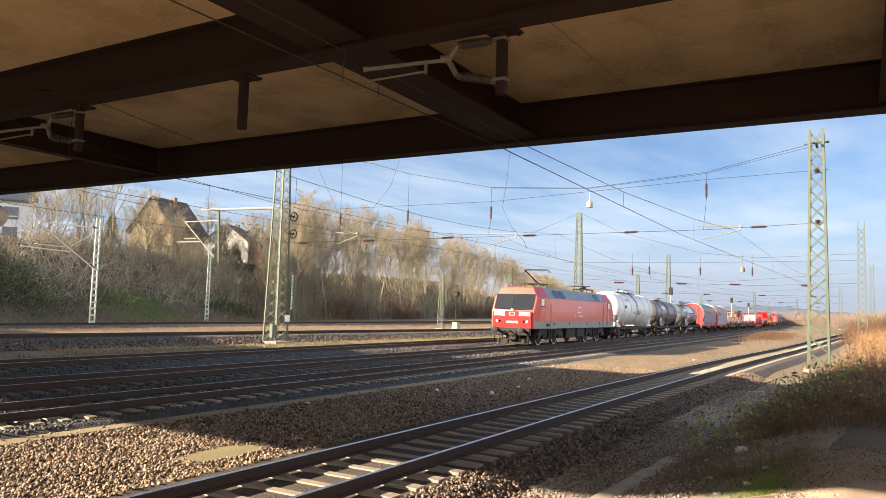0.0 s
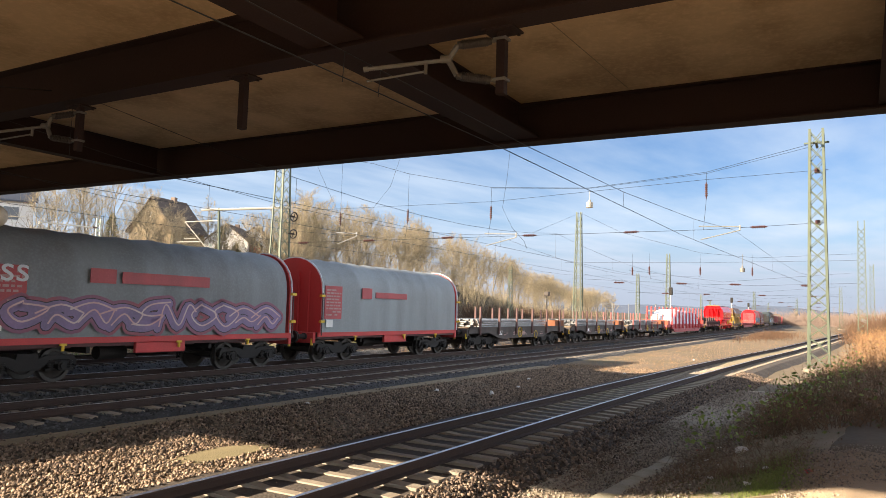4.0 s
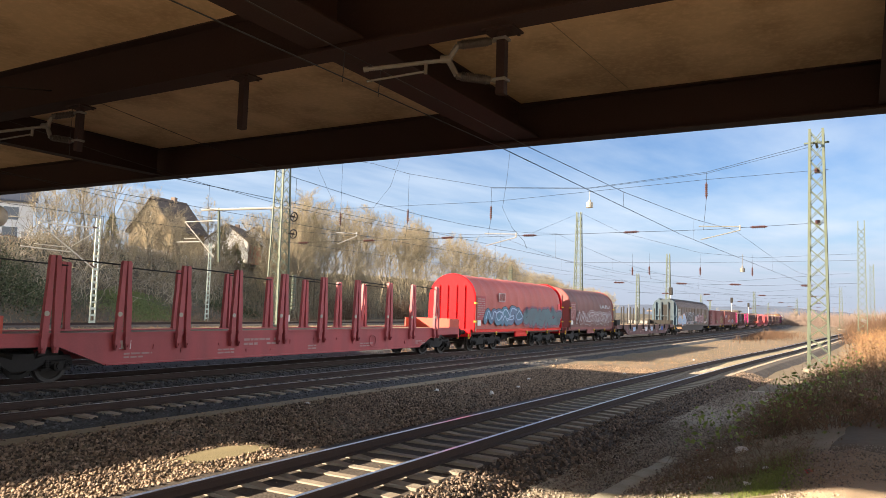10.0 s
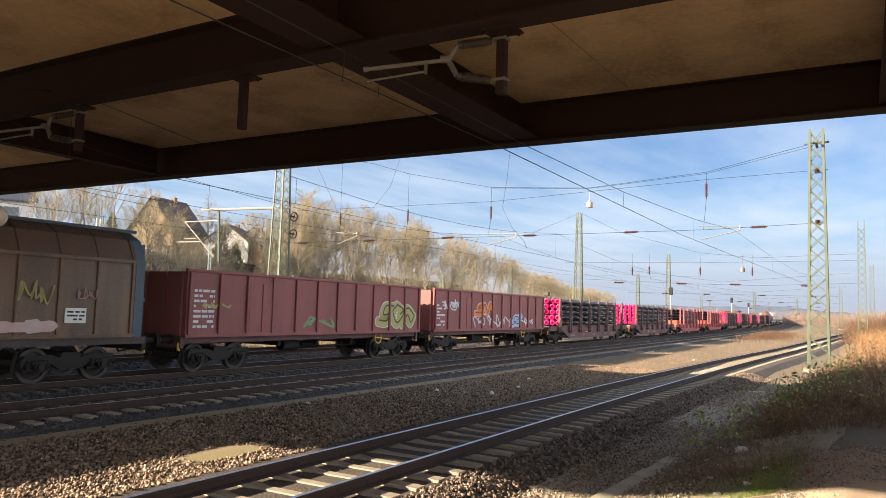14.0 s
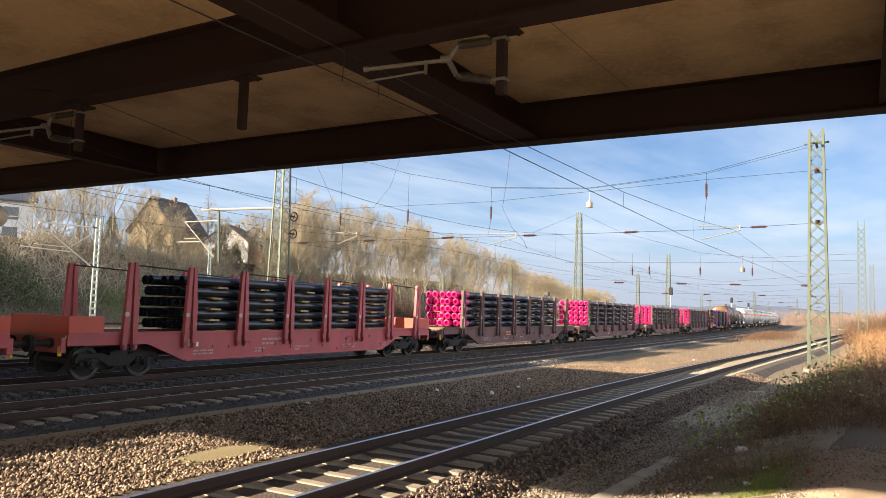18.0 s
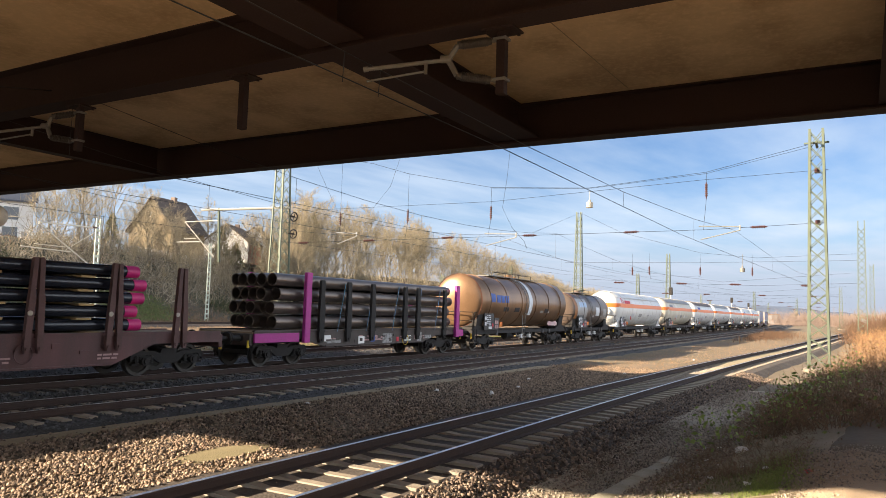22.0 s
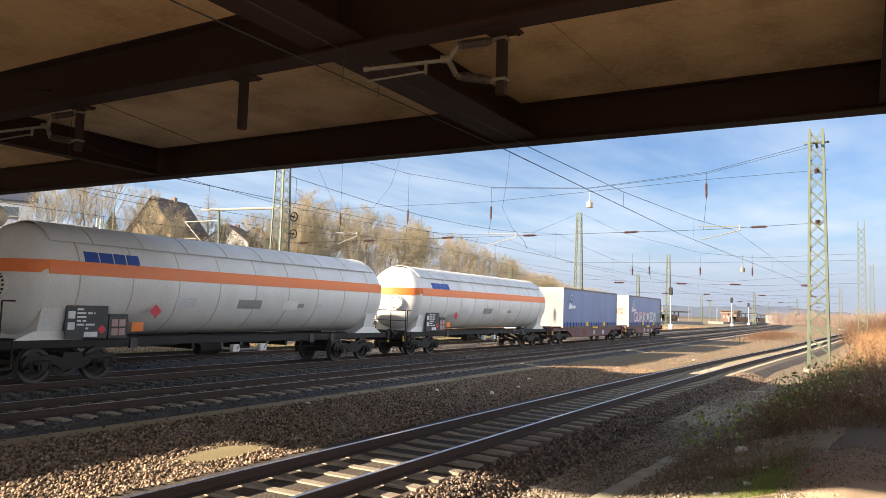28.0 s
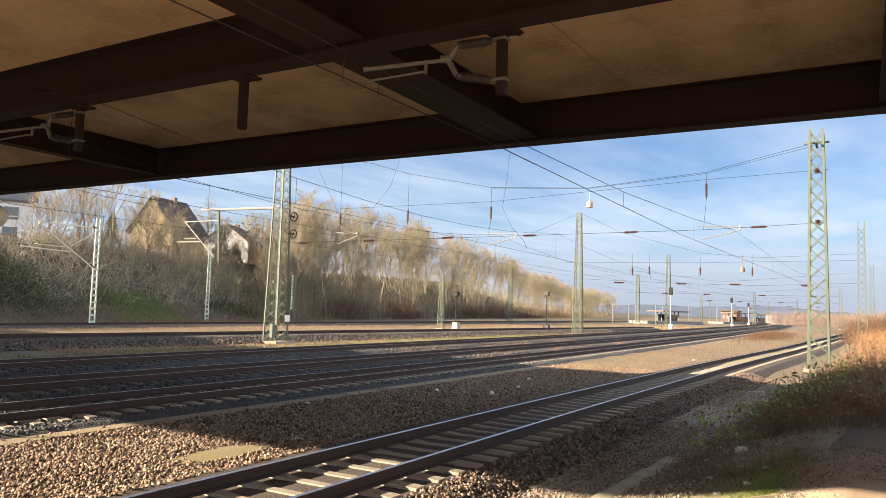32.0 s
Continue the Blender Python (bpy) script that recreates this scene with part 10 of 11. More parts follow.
tufts("bank_grass", 8000, lambda g: ((lambda x: (x, wood_edge(x) + g.uniform(1.5, 9) - abs(x - 60) * 0.25))(g.normal() * 3.2 + 60.5)), 0.45, M["green_grass"], "green grass on the shaded slope", 47, 0.03)


# ---- ballast stones ----
def stones(name, n, place, size, seed, label, material=None):
    """Loose angular stones: jittered wedge-like blocks."""
    g = np.random.default_rng(seed)
    knob = np.array([[-1, -0.8, -0.7], [1, -0.7, -0.6], [0.7, 0.9, -0.7], [-0.8, 0.8, -0.6], [-0.7, -0.6, 0.8], [0.8, -0.5, 0.6], [0.1, 0.8, 0.75]], float)
    faces = np.array([[0, 2, 1], [0, 3, 2], [4, 5, 6], [0, 1, 5], [0, 5, 4], [1, 2, 6], [1, 6, 5], [2, 3, 6], [3, 0, 4], [3, 4, 6]])
    c = np.array([place(g) for _ in range(n)])
    s = size * g.uniform(0.55, 1.3, size=(n, 1, 1)) * g.uniform(0.6, 1.2, size=(n, 1, 3))
    v = (knob[None] + g.normal(size=(n, 7, 3)) * 0.22) * s
    q = g.normal(size=(n, 4))
    q /= np.linalg.norm(q, axis=1)[:, None]
    w, x, y, z = q.T
    Rm = np.stack([1 - 2 * (y * y + z * z), 2 * (x * y - z * w), 2 * (x * z + y * w), 2 * (x * y + z * w), 1 - 2 * (x * x + z * z), 2 * (y * z - x * w), 2 * (x * z - y * w), 2 * (y * z + x * w), 1 - 2 * (x * x + y * y)], 1).reshape(n, 3, 3)
    v = np.einsum("nij,nkj->nki", Rm, v) + c[:, None]
    f = (np.arange(n)[:, None, None] * 7 + faces[None]).reshape(-1, 3)
    return stuff_mesh(name, v.reshape(-1, 3), f, material or M["stone"], label, "ballast")


def bed_z(y, mid):
    a = abs(y - mid)
    return -0.225 if a < 1.75 else -0.225 - min(0.195, (a - 1.75) * 0.35)


def between(g):
    x = 3.0 + 34 * g.random() ** 1.35
    y = g.uniform(8.3, 15.0)
    if 13.4 < y < 14.3 and g.random() < 0.8:
        y = g.uniform(8.3, 13.3)
    if (x - 9.55) ** 2 / 0.95 + (y - 9.9) ** 2 / 0.18 < 0.6 + 0.4 * g.random():
        y += 1.1
    return x, y, max(bed_z(y, siding_at(x)[0].y), -0.41) + g.uniform(-0.03, 0.025)


stones("ballast_stones", 70000, between, 0.0262, 51, "loose brown ballast stones between the tracks")


def in_siding(g):
    x = 2.0 + 34 * g.random() ** 1.35
    m = siding_at(x)[0].y
    y = m + g.uniform(-2.75, 2.0)
    zz = bed_z(y, m) + (g.uniform(-0.02, 0.035) if y < m - 1.35 else g.uniform(-0.085, -0.03))
    return x, y, zz


stones("ballast_stones", 50000, in_siding, 0.027, 52, "ballast stones in the bed of the siding", M["oily_stone"])
stones("gravel", 30000, lambda g: ((lambda x, y: (x, y, height(x, y) + g.uniform(0.0, 0.05)))(7 + 22 * g.random() ** 1.3, g.uniform(1.9, 4.7))), 0.017, 54, "fine dark gravel between the siding and the bank", M["mid_stone"])


def in_lines(g):
    s = 4 + 62 * g.random() ** 1.5
    off = g.choice([-3.88, -3.88, 0.0, 6.2]) + g.uniform(-2.35, 2.3)
    mid = min((-3.88, 0.0, 6.2), key=lambda q: abs(q - off))
    p = on_line(s, off)
    return p.x, p.y, bed_z(off, mid) + (g.uniform(-0.035, 0.004) if off < -4.6 else g.uniform(-0.03, 0.03)) - (0.1 if mid < -1 else 0.0)


stones("ballast_stones", 50000, in_lines, 0.04, 53, "grey ballast stones in the running lines", M["grey_stone"])

infill = link("sand_infill", sweep([(-0.66, -0.24), (0.66, -0.24), (0.62, -0.165), (-0.62, -0.165)], [(siding_at(38 + 28 * k / 40)[0] - Vector((0, 0, 0.06 * max(0.0, 1 - k / 6))), siding_at(38 + 28 * k / 40)[1]) for k in range(41)]), M["sand"])
tagged(infill, "sand lying level between the siding rails", "sand", kind="structure")
stones("pebbles", 2600, lambda g: ((lambda x, y: (x, y, height(x, y) + 0.045))(g.uniform(8.3, 12.2), g.uniform(-1.2, 0.9))), 0.011, 56, "small pebbles on the dirt path", M["mid_stone"])
# sandy walkway and patch, concrete strip
sand = link("sandy_path", sweep([(-0.55, -0.46), (0.55, -0.46), (0.46, -0.385), (-0.46, -0.385)], [(Vector((x, 13.85 + 0.05 * math.sin(x * 0.7), 0)), 0.0) for x in np.linspace(-10, 34, 60)]), M["path_sand"])
tagged(sand, "narrow trodden sandy path between the tracks", "path", kind="structure")
bm = bmesh.new()
ring = []
for k in range(26):
    a = 2 * math.pi * k / 26
    q = 1 + 0.22 * noise.noise((math.cos(a) * 1.5, math.sin(a) * 1.5, 4.0))
    ring.append((9.55 + 1.0 * q * math.cos(a), 9.9 + 0.42 * q * math.sin(a)))
top = [bm.verts.new((x, y, -0.395)) for x, y in ring]
low = [bm.verts.new((9.5 + (x - 9.5) * 1.15, 9.85 + (y - 9.85) * 1.15, -0.45)) for x, y in ring]
bm.faces.new(top)
for k in range(26):
    bm.faces.new((low[k], low[(k + 1) % 26], top[(k + 1) % 26], top[k]))
tagged(link("sandy_patch", bm, M["old_slab"]), "flat olive-brown slab among the stones", "slab", kind="structure")
t = thing("concrete_strip", Matrix.Identity(4), "mossy concrete cable trough lids along the bank", "trough", kind="structure")
for k in range(14):
    bm = boxes((0, 0.66, -0.2, 0.2, -0.1, 0.0), bevel=0.01)
    o = part("lid", bm, M["mossy"], t)
    o.matrix_basis = pose(4.4 + k * 0.672, 3.42 - k * 0.034, -0.285 + 0.008 * (k % 2), 3.0 * (k % 3) - 2, 0, -2.9)


def beyond_yard(g):
    x = 20 + 85 * g.random() ** 1.2
    y = 40.3 - 0.058 * x - 1.6 - g.uniform(0, 1.3)
    return x, y, 0.0 - (40.3 - 0.058 * x - 1.6 - y) * 0.32 + g.uniform(-0.03, 0.06)


stones("yard_stones", 9000, beyond_yard, 0.075, 55, "dark stones on the shoulder of the yard track", M["dark_stone"])

# ---- houses on the bank ----
T["plaster"] = mat("tan_plaster", (0.18, 0.135, 0.08), 0.9, second=(0.13, 0.1, 0.062), scale=0.5, amount=0.6, fine=8, bump=0.1)
T["white_wall"] = mat("white_plaster", (0.72, 0.70, 0.67), 0.9, second=(0.6, 0.58, 0.55), scale=0.5, fine=8, bump=0.1)
T["tiles"] = mat("dark_roof_tiles", (0.10, 0.075, 0.06), 0.8, second=(0.055, 0.045, 0.04), scale=1.0, fine=6, bump=0.4)
T["slate"] = mat("blue_slate", (0.075, 0.085, 0.11), 0.7, second=(0.05, 0.055, 0.075), scale=1.0, fine=6, bump=0.4)
T["chimney"] = mat("grey_brown_brick", (0.17, 0.125, 0.10), 0.9, second=(0.12, 0.09, 0.075), scale=2, fine=10, bump=0.2)
T["brick"] = mat("red_cladding", (0.30, 0.07, 0.045), 0.8, second=(0.22, 0.055, 0.04), scale=1.0, fine=8, bump=0.2)


def house(x, y, z, turn, w, d, eave, ridge, wall, label, roof=None, windows=()):
    """Gabled house: gable ends face local -y and +y."""
    t = thing("house", pose(x, y, z, 0, 0, turn), label, "house", "houses on the bank")
    bm = bmesh.new()
    prism(bm, [(-w / 2, 0), (w / 2, 0), (w / 2, eave), (0, ridge), (-w / 2, eave)], -d / 2, d / 2, "y")
    part("wall_block", bm, wall, t, smooth=False)
    o, th = 0.5, 0.25
    for sgn in (-1, 1):
        k = (ridge - eave) / (w / 2)
        a = (sgn * (w / 2 + o), eave - o * k + 0.05)
        bm = bmesh.new()
        prism(bm, [a, (0, ridge + 0.05), (0, ridge + 0.05 + th), (a[0], a[1] + th)], -d / 2 - o, d / 2 + o, "y")
        part("roof", bm, roof or T["tiles"], t, "dark tiled roof slope", smooth=False)
    part("chimney", boxes((-0.4, 0.4, d * 0.1, d * 0.1 + 0.7, ridge - 0.6, ridge + 0.8)), T["chimney"], t, smooth=False)
    for face, a, b, ww, hh in windows:
        if face == "gable":
            g = part("window", boxes((a - ww / 2, a + ww / 2, -d / 2 - 0.03, -d / 2 + 0.1, b, b + hh)), T["white_wall"], t, "white-framed window", smooth=False)
            part("pane", boxes((a - ww / 2 + 0.1, a + ww / 2 - 0.1, -d / 2 - 0.05, -d / 2 - 0.02, b + 0.1, b + hh - 0.1)), T["glass"], g, smooth=False)
        else:
            g = part("window", boxes((-w / 2 - 0.03, -w / 2 + 0.1, a - ww / 2, a + ww / 2, b, b + hh)), T["white_wall"], t, "white-framed window", smooth=False)
            part("pane", boxes((-w / 2 - 0.05, -w / 2 - 0.02, a - ww / 2 + 0.1, a + ww / 2 - 0.1, b + 0.1, b + hh - 0.1)), T["glass"], g, smooth=False)
    return t


house(84.5, 103.5, 10.2, -80, 9.2, 8.0, 3.9, 9.2, T["plaster"], "tan gabled house with a steep brown roof among trees", windows=(("gable", -0.6, 6.0, 0.9, 0.9),))
white_house = house(103.4, 107.0, 9.8, -62, 8.5, 10, 4.0, 7.2, T["white_wall"], "white house with a dark roof and a red-clad side", windows=(("gable", 0, 0.9, 1.4, 1.1),))
part("side_cladding", boxes((4.26, 4.36, -4.6, 4.9, 0.0, 3.7)), T["brick"], white_house, "red cladding under the eaves", smooth=False)
house(111.5, 108.5, 9.8, -58, 8.0, 9, 4.4, 7.6, T["white_wall"], "white gabled house with a dark roof", windows=(("gable", 0, 2.8, 1.0, 1.0), ("gable", -2, 0.4, 1.2, 1.2), ("gable", 2, 0.4, 1.2, 1.2)))
house(54.2, 104.2, 9.8, 62, 9.0, 12, 5.4, 8.6, T["white_wall"], "tall white house with a blue-black roof", roof=T["slate"], windows=(("side", -3.4, 2.6, 2.0, 1.9), ("side", 0.5, 2.6, 2.0, 1.9), ("side", -3.4, 0.2, 2.0, 1.6), ("gable", 0, 2.6, 1.6, 1.6), ("gable", 2.4, 2.6, 1.6, 1.6)))
t = thing("garden_fence", Matrix.Identity(4), "low pale fence along the top of the bank", "fence")
for k in range(46):
    x = 52 + k * 1.25
    y = wood_edge(x) + 19.5
    part("fence_panel", boxes((x, x + 1.2, y - 0.03, y + 0.03, level(x, y) - 0.1, level(x, y) + 0.75 + 0.1 * (k % 3))), T["tank_grey"] if k % 4 else T["alu"], t, smooth=False)

# evergreen shrubs and conifers by the houses
M["conifer"] = mat("conifer_green", (0.13, 0.135, 0.06), 0.9, second=(0.20, 0.17, 0.085), scale=1.0, fine=6, bump=0.0, island=0.4)


def conifer(x, y, h, r, seed, label="dense dark green conifer in a garden"):
    t = thing("conifer", pose(x, y, level(x, y) - 0.1), label, "tree", "garden evergreens")
    part("trunk", rods([((0, 0, 0), (0, 0, h * 0.95), 0.1)], n=6), M["bark"], t)
    g = np.random.default_rng(seed)
    n = 1300
    u = g.random(n) ** 0.8
    a = g.uniform(0, 6.283, n)
    rr = r * (1 - u) ** 0.75 * np.sqrt(g.uniform(0.25, 1, n)) * (0.8 + 0.3 * np.sin(a * 3 + u * 17))
    c = np.stack([rr * np.cos(a), rr * np.sin(a), h * (0.06 + 0.94 * u)], 1)
    d = np.stack([np.cos(a), np.sin(a), g.normal(size=n) * 0.5 - 0.1], 1)
    w = np.cross(d, g.normal(size=(n, 3)))
    w /= np.linalg.norm(w, axis=1)[:, None]
    s = g.uniform(0.15, 0.42, (n, 1))
    v = np.stack([c - d * s * 0.3, c + w * s * 0.35, c + d * s, c - w * s * 0.35], 1).reshape(-1, 3)
    o = stuff_mesh("crown", v, np.arange(n * 4).reshape(-1, 4), M["conifer"], "", "")
    del o["kind"]
    o.parent = t


for k, (x, y, h, r) in enumerate(((75.5, 106, 6.5, 2.0), (95.5, 102, 6.5, 2.2), (97.5, 100.5, 4.6, 1.8), (101.0, 97.0, 1.9, 1.0), (126, 106, 15.5, 2.4))):
    conifer(x, y, h, r, 60 + k)

# ---- station and yard in the distance ----
M["dark_box"] = mat("weathered_box", (0.075, 0.06, 0.05), 0.7, second=(0.05, 0.045, 0.04), bump=0.05)
T["dull_white"] = mat("dull_white", (0.20, 0.205, 0.21), 0.9, second=(0.16, 0.165, 0.17), scale=0.5, fine=4, bump=0.0)
T["dull_brick"] = mat("dull_brick", (0.14, 0.085, 0.068), 0.9, second=(0.16, 0.1, 0.08), scale=0.5, fine=4, bump=0.0)
def canopy(x, y, l, z, label):
    t = thing("platform_canopy", pose(x, y, -0.4, 0, 0, -12), label, "canopy", "station canopies")
    part("roof", boxes((-l / 2, l / 2, -3, 3, z, z + 0.45)), T["shield_dark"], t, "dark flat canopy roof", smooth=False)
    part("platform", boxes((-l / 2 - 12, l / 2 + 12, -3.2, 3.2, 0, 0.9)), M["galv_dull"], t, "grey platform edge", smooth=False)
    for k in range(6):
        xx = -l / 2 + l * (k + 0.5) / 6
        part("column", boxes((xx - 0.15, xx + 0.15, -0.15, 0.15, 0.9, z)), T["dull_white"], t, smooth=False)
    part("shelter", boxes((-l / 4, l / 4, -1.2, 1.2, 0.9, 3.2)), T["glass"], t, smooth=False)


canopy(258, 58.5, 20, 4.0, "station platform with a dark canopy and pale columns")
canopy(352, 48.5, 30, 4.6, "second station platform with a dark canopy")
canopy(470, 52.0, 34, 4.6, "far station platform with a flat canopy")
for k, (x, y, h) in enumerate(((205, 62, 6), (215, 58, 6), (226, 55, 6), (236, 66, 6), (262, 70, 6), (282, 66, 6), (300, 60, 6.5), (318, 52, 6.5), (335, 66, 7), (375, 62, 7), (395, 50, 7), (430, 62, 7))):
    t = thing("platform_lamp", pose(x, y, -0.4), "slim pale platform lamp post", "lamp", "platform lamps")
    part("post", rods([((0, 0, 0), (0, 0, h), 0.09)], n=6), T["dull_white"], t)
    part("head", boxes((-0.7, 0.7, -0.15, 0.15, h, h + 0.16)), T["dull_white"], t)
for k, (x, y, h, lab) in enumerate(((94.0, 37.6, 5.4, "low signal post with a dark box"), (84.5, 46.5, 4.9, "low signal post with a dark box"), (150, 33.5, 7.4, "signal post with two round heads"), (225, 33, 7.5, "dark light signal on a grey post"), (300, 38, 7.5, "dark light signal on a grey post"))):
    t = thing("signal", pose(x, y, -0.42), lab, "signal", "signals")
    part("post", rods([((0, 0, 0), (0, 0, h), 0.07 + 0.03 * (k > 1))], n=8), M["black"] if k < 2 else M["galv"], t)
    part("signal_head", boxes((-0.3, 0.3, -0.35, 0.35, h - 0.5, h + (0.1 if k < 2 else 1.0)), bevel=0.08), M["black"] if k else M["dark_box"], t)
    part("relay_box", boxes((-0.35, 0.35, -0.4, 0.4, 0, 1.0), bevel=0.04), (M["dark_box"], M["mossy"])[k] if k < 2 else T["tank_grey"], t, "small trackside box")
bm = boxes((0, 14, 0, 9, 0, 6.5))
t = thing("station_building", pose(470, 66, -0.4), "distant brown brick station building", "building")
part("wall_block", bm, T["dull_brick"], t, smooth=False)
part("roof", boxes((-0.6, 14.6, -0.6, 9.6, 6.5, 7.2)), T["tiles"], t, smooth=False)
for k in range(4):
    part("window", boxes((-0.05, 0.05, 1.0 + 2 * k, 2.0 + 2 * k, 2.2, 4.0)), T["dull_white"], t, smooth=False)
t = thing("signal_cabin", pose(430, 40, -0.4), "small white railway cabin far down the line", "building")
part("wall_block", boxes((0, 8, 0, 6, 0, 5)), T["dull_white"], t, smooth=False)
part("roof", boxes((-0.5, 8.5, -0.5, 6.5, 5, 5.5)), T["dull_brick"], t, smooth=False)
for k, (x, y) in enumerate(((215, -4.5), (223, -5.5))):
    t = thing("yard_shed", pose(x, y, 0.4), "small white hut with a flat roof", "building")
    part("wall_block", boxes((0, 4, 0, 5, -0.6, 2.4)), T["dull_white"], t, smooth=False)
    part("roof", boxes((-0.2, 4.2, -0.2, 5.2, 2.4, 2.6)), T["dull_white"], t, smooth=False)

# far trees at the end of the yard and distant hills
for k in range(34):
    x = rng.uniform(330, 640)
    y = rng.uniform(-8, 30) - 0.02 * (x - 330)
    h = rng.uniform(4, 8.5)
    t = thing("tree", Matrix.Translation((x, y, -0.4)) @ Matrix.Rotation(rng.uniform(0, 6.28), 4, "Z") @ Matrix.Scale(h / 9.5, 4), "low bare tree far down the line", "tree", "far trees")
    q = int(rng.integers(0, 6))
    piece("trunk", KINDS[q][0], t, Matrix.Identity(4))
    piece("crown", KINDS[q][1], t, Matrix.Identity(4))
thicket("far_scrub", 6000, lambda g: ((lambda x: (x, 2.5 - 0.01 * (x - 90) - g.uniform(0, 14)))(g.uniform(90, 330))), 2.6, M["redtwig"], "rust-brown scrub along the far siding", 61, 0.035, 0.35, ground=height)
thicket("far_scrub", 1600, lambda g: ((lambda x: (x, on_line(x, -3.95).y - 3.5 - abs(g.normal()) * 2.2))(g.normal() * 12 + 118)), 0.8, M["redtwig"], "reddish weeds beside the main line", 62, 0.02, 0.25, ground=height)
thicket("far_wood", 5000, lambda g: (g.uniform(340, 560), g.uniform(-30, 36)), 6.5, M["mist_twig"], "hazy brown scrub at the far end of the yard", 63, 0.08, 0.35, ground=height)
# haze of the distance is put into the hills' blue-grey base colour
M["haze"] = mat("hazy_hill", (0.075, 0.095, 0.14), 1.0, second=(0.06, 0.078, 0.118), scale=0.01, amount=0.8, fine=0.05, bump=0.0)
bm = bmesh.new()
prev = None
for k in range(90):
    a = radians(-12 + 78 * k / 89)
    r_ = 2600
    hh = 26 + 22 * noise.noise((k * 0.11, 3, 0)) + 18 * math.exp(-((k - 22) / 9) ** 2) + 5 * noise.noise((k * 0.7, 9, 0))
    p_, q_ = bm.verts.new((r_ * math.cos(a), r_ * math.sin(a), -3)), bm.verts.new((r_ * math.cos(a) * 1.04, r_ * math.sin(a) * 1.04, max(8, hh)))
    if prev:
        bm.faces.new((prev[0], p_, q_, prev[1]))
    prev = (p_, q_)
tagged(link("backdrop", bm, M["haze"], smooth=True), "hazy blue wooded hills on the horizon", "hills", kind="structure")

# ---- litter on the bank ----
def rag(name, x, y, s, material, label, seed, hgt=0.5):
    g = random.Random(seed)
    bm = bmesh.new()
    bmesh.ops.create_icosphere(bm, subdivisions=2, radius=s)
    for v in bm.verts:
        n_ = noise.noise(Vector(v.co) * (2.2 / s) + Vector((seed, 0, 0)))
        v.co *= 1 + 0.55 * n_
        v.co.z = v.co.z * hgt
    ob = link(name, bm, material)
    ob.matrix_basis = pose(x, y, height(x, y) + s * hgt * 0.45, 0, 0, g.uniform(0, 360))
    return tagged(ob, label, "litter", "litter on the bank")


rag("plastic_sheet", 13.3, 1.80, 0.12, T["white"], "crumpled white plastic sheet lying on the bank", 1, 0.75)
for k, (x, y, s) in enumerate(((12.6, 1.6, 0.05), (13.4, 1.35, 0.06), (13.9, 1.3, 0.05), (12.9, 2.25, 0.07), (11.0, 1.9, 0.07), (10.6, 2.1, 0.05), (11.6, 1.55, 0.05), (11.2, 1.2, 0.06), (14.4, 2.3, 0.07), (12.2, 2.0, 0.06), (14.7, 2.6, 0.08), (9.7, 1.6, 0.05), (10.1, 1.3, 0.06), (16.8, 0.9, 0.12), (17.5, 0.5, 0.1), (22.8, 0.7, 0.14), (24, 1.2, 0.1))):
    rag("paper_scrap", x, y, s, (T["white"], T["tank_grey"], T["cream"])[k % 3], "small scrap of pale rubbish on the ground", k + 3, 0.45)
rag("red_wrapper", 14.6, 2.75, 0.06, T["ink_red"], "small red wrapper on the ground", 40)
rag("red_wrapper", 10.4, 0.62, 0.06, T["ink_red"], "small red wrapper on the ground", 41)
rag("red_crate", 18.9, 1.15, 0.3, T["brick"], "faded red plastic crate in the scrub", 42, 0.7)
ob = rag("white_stone", 21.3, 10.35, 0.075, T["white"], "single white stone in the ballast", 43, 1.2)
for k, (x, y) in enumerate(((24, 10.6), (27, 11.5), (33, 9.4), (47, 9.1), (21, 12.2), (15.6, 13.1))):
    rag("pale_stone", x, y, 0.07, T["white"], "pale stone among the ballast", k + 50, 0.7)
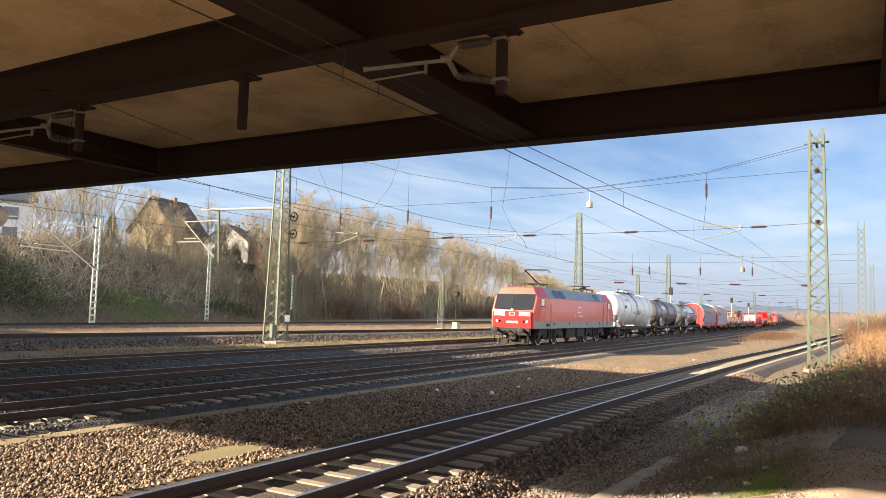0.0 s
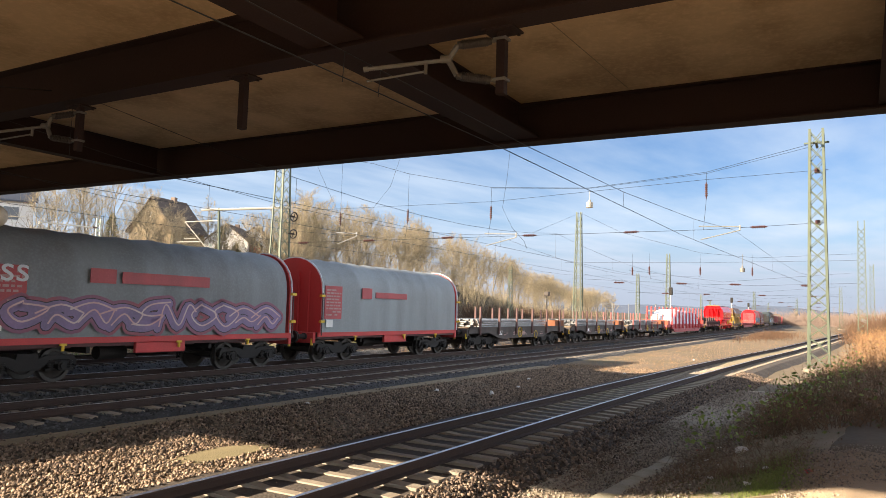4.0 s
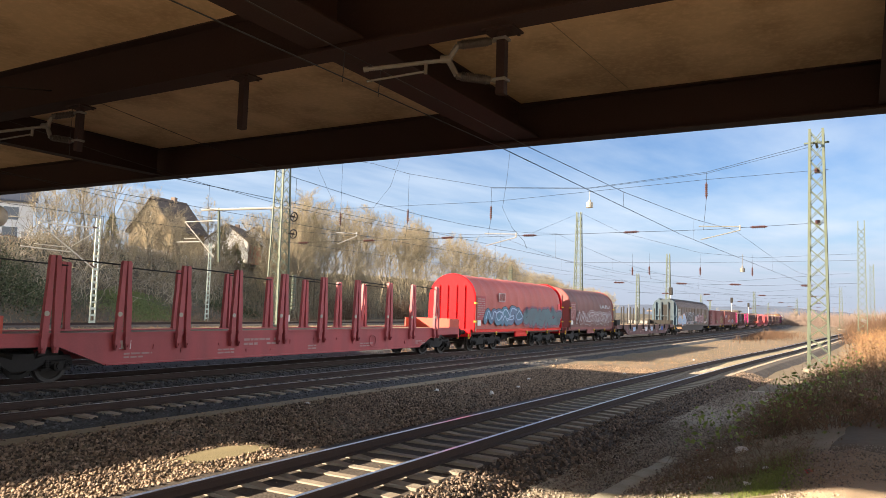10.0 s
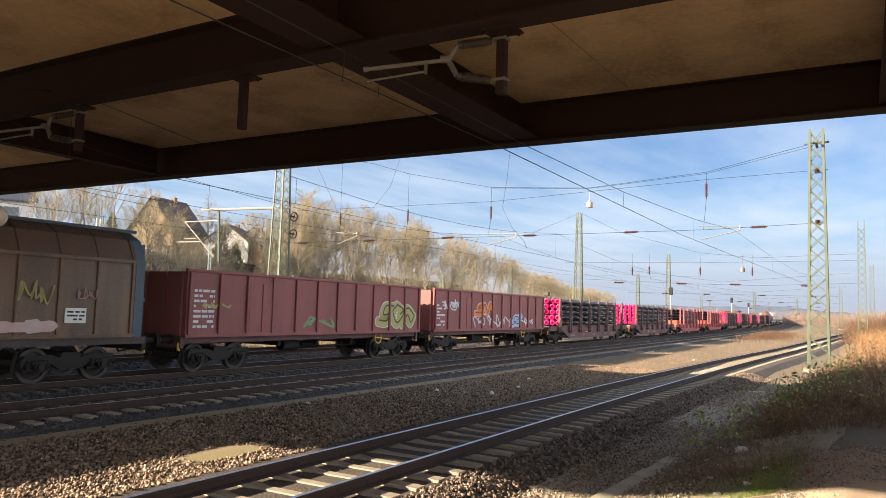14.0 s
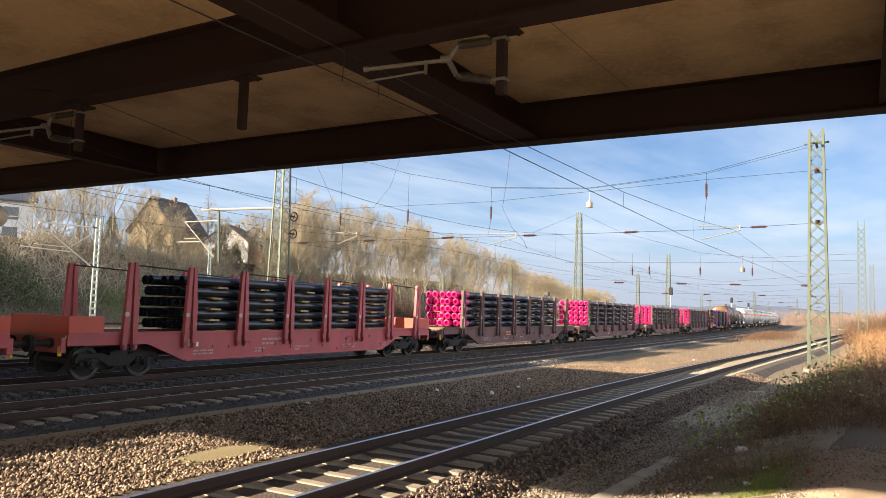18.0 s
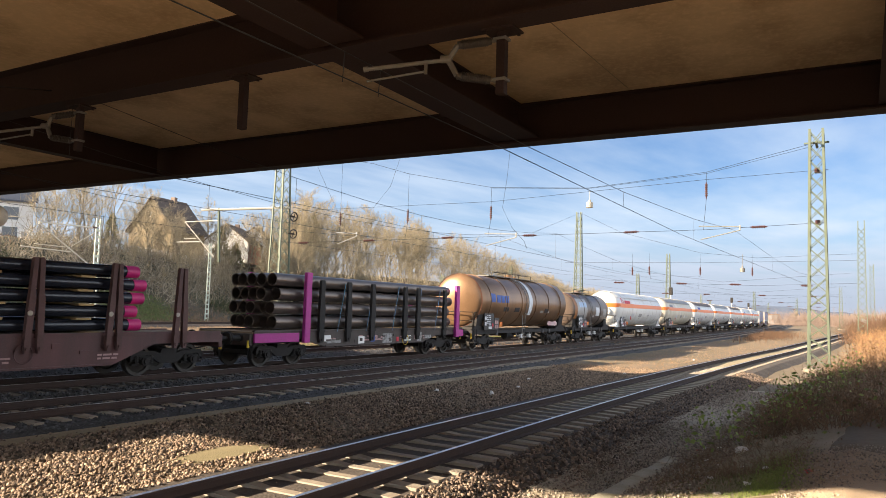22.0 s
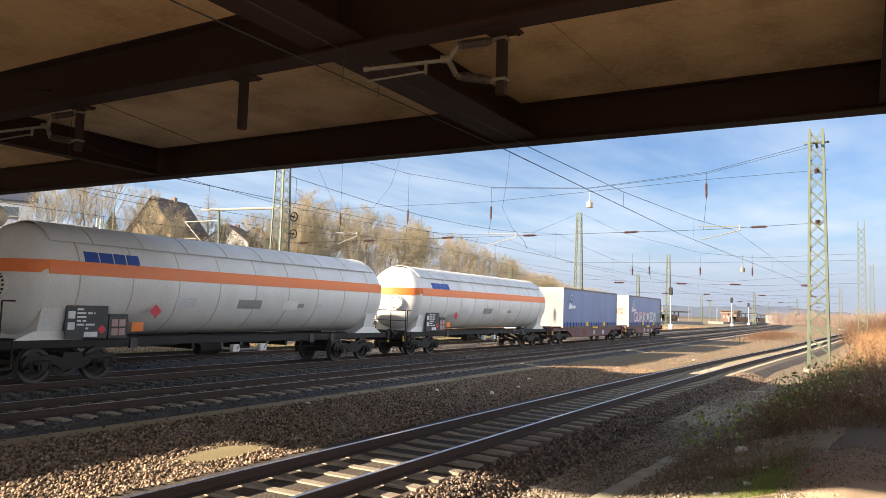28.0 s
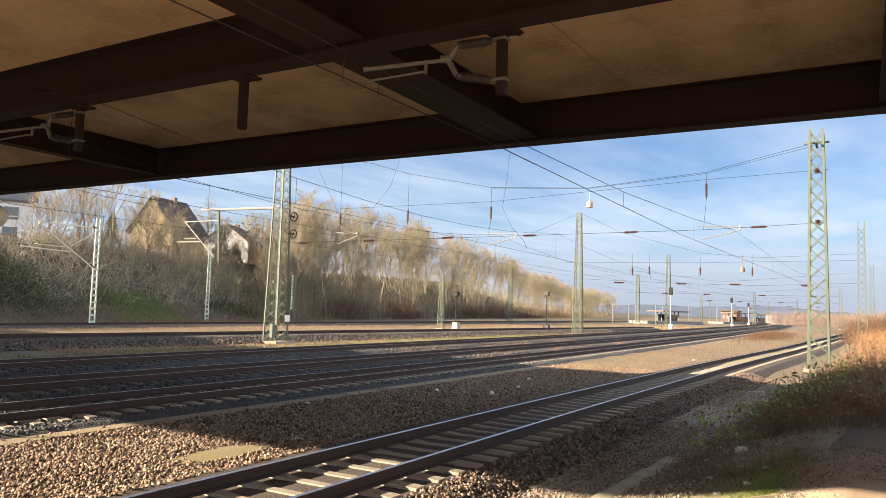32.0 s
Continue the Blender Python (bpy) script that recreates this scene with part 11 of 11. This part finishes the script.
# overlays on the bank: trodden path and dark gravel beside the siding
def patch(name, x0, x1, y0, y1, nx, ny, lift, material, label, category, fray):
    def at(x, y):
        return height(x, y) + 0.05 * noise.noise((x * 0.4, y * 0.4, 0)) + lift
    bm = bmesh.new()
    rows = []
    for i_ in range(nx + 1):
        row = []
        for k_ in range(ny + 1):
            x, y = x0 + (x1 - x0) * i_ / nx, y0 + (y1 - y0) * k_ / ny
            edge = min(i_, nx - i_, k_, ny - k_) == 0
            x += fray * noise.noise((x * 1.3, y * 1.3, 2.0))
            y += fray * noise.noise((x * 1.3, y * 1.3, 9.0))
            row.append(bm.verts.new((x, y, at(x, y) - (0.06 if edge else 0.0) + 0.012 * noise.noise((x * 5, y * 5, 1)))))
        rows.append(row)
    for a, b in zip(rows, rows[1:]):
        for k_ in range(ny):
            bm.faces.new((a[k_], b[k_], b[k_ + 1], a[k_ + 1]))
    return tagged(link(name, bm, material, smooth=True), label, category, kind="structure")


patch("dirt_path", -10.0, 11.9, -4.0, 0.62, 130, 36, 0.035, M["dirt"], "trodden bare earth path on the bank", "path", 0.35)
M["bank_soil"] = mat("littered_soil", (0.36, 0.285, 0.195), 0.95, second=(0.23, 0.215, 0.12), scale=1.1, amount=0.85, fine=40, bump=0.9, third=(0.31, 0.25, 0.18))
patch("bank_soil", 9.0, 30.0, 0.3, 2.9, 80, 24, 0.02, M["bank_soil"], "brown soil with rotting leaves and thin grass", "soil", 0.3)
patch("gravel_strip", -14.0, 30.0, 2.4, 4.6, 100, 22, 0.03, M["dark_gravel"], "dark gravel strip between siding and bank", "gravel", 0.3)

# round lamp at the edge of view on its pole
t = thing("globe_lamp", pose(7.72, 14.35, -0.42), "beige round lamp on a thin pole under the bridge", "lamp")
bm = bmesh.new()
bmesh.ops.create_uvsphere(bm, u_segments=24, v_segments=14, radius=0.22)
bm.transform(Matrix.Translation((0, 0, 4.2)))
part("globe", bm, T["cream"], t, smooth=True)
part("pole", rods([((-0.25, 0.25, 0), (-0.25, 0.25, 4.2), 0.04), ((-0.25, 0.25, 4.2), (0, 0, 4.2), 0.03)], n=8), M["galv"], t)


def motions():
    for t, s in TRAIN:
        walk(t, [(float(k), line_pose(s - SPEED * k)) for k in range(0, 33, 2)])


motions()
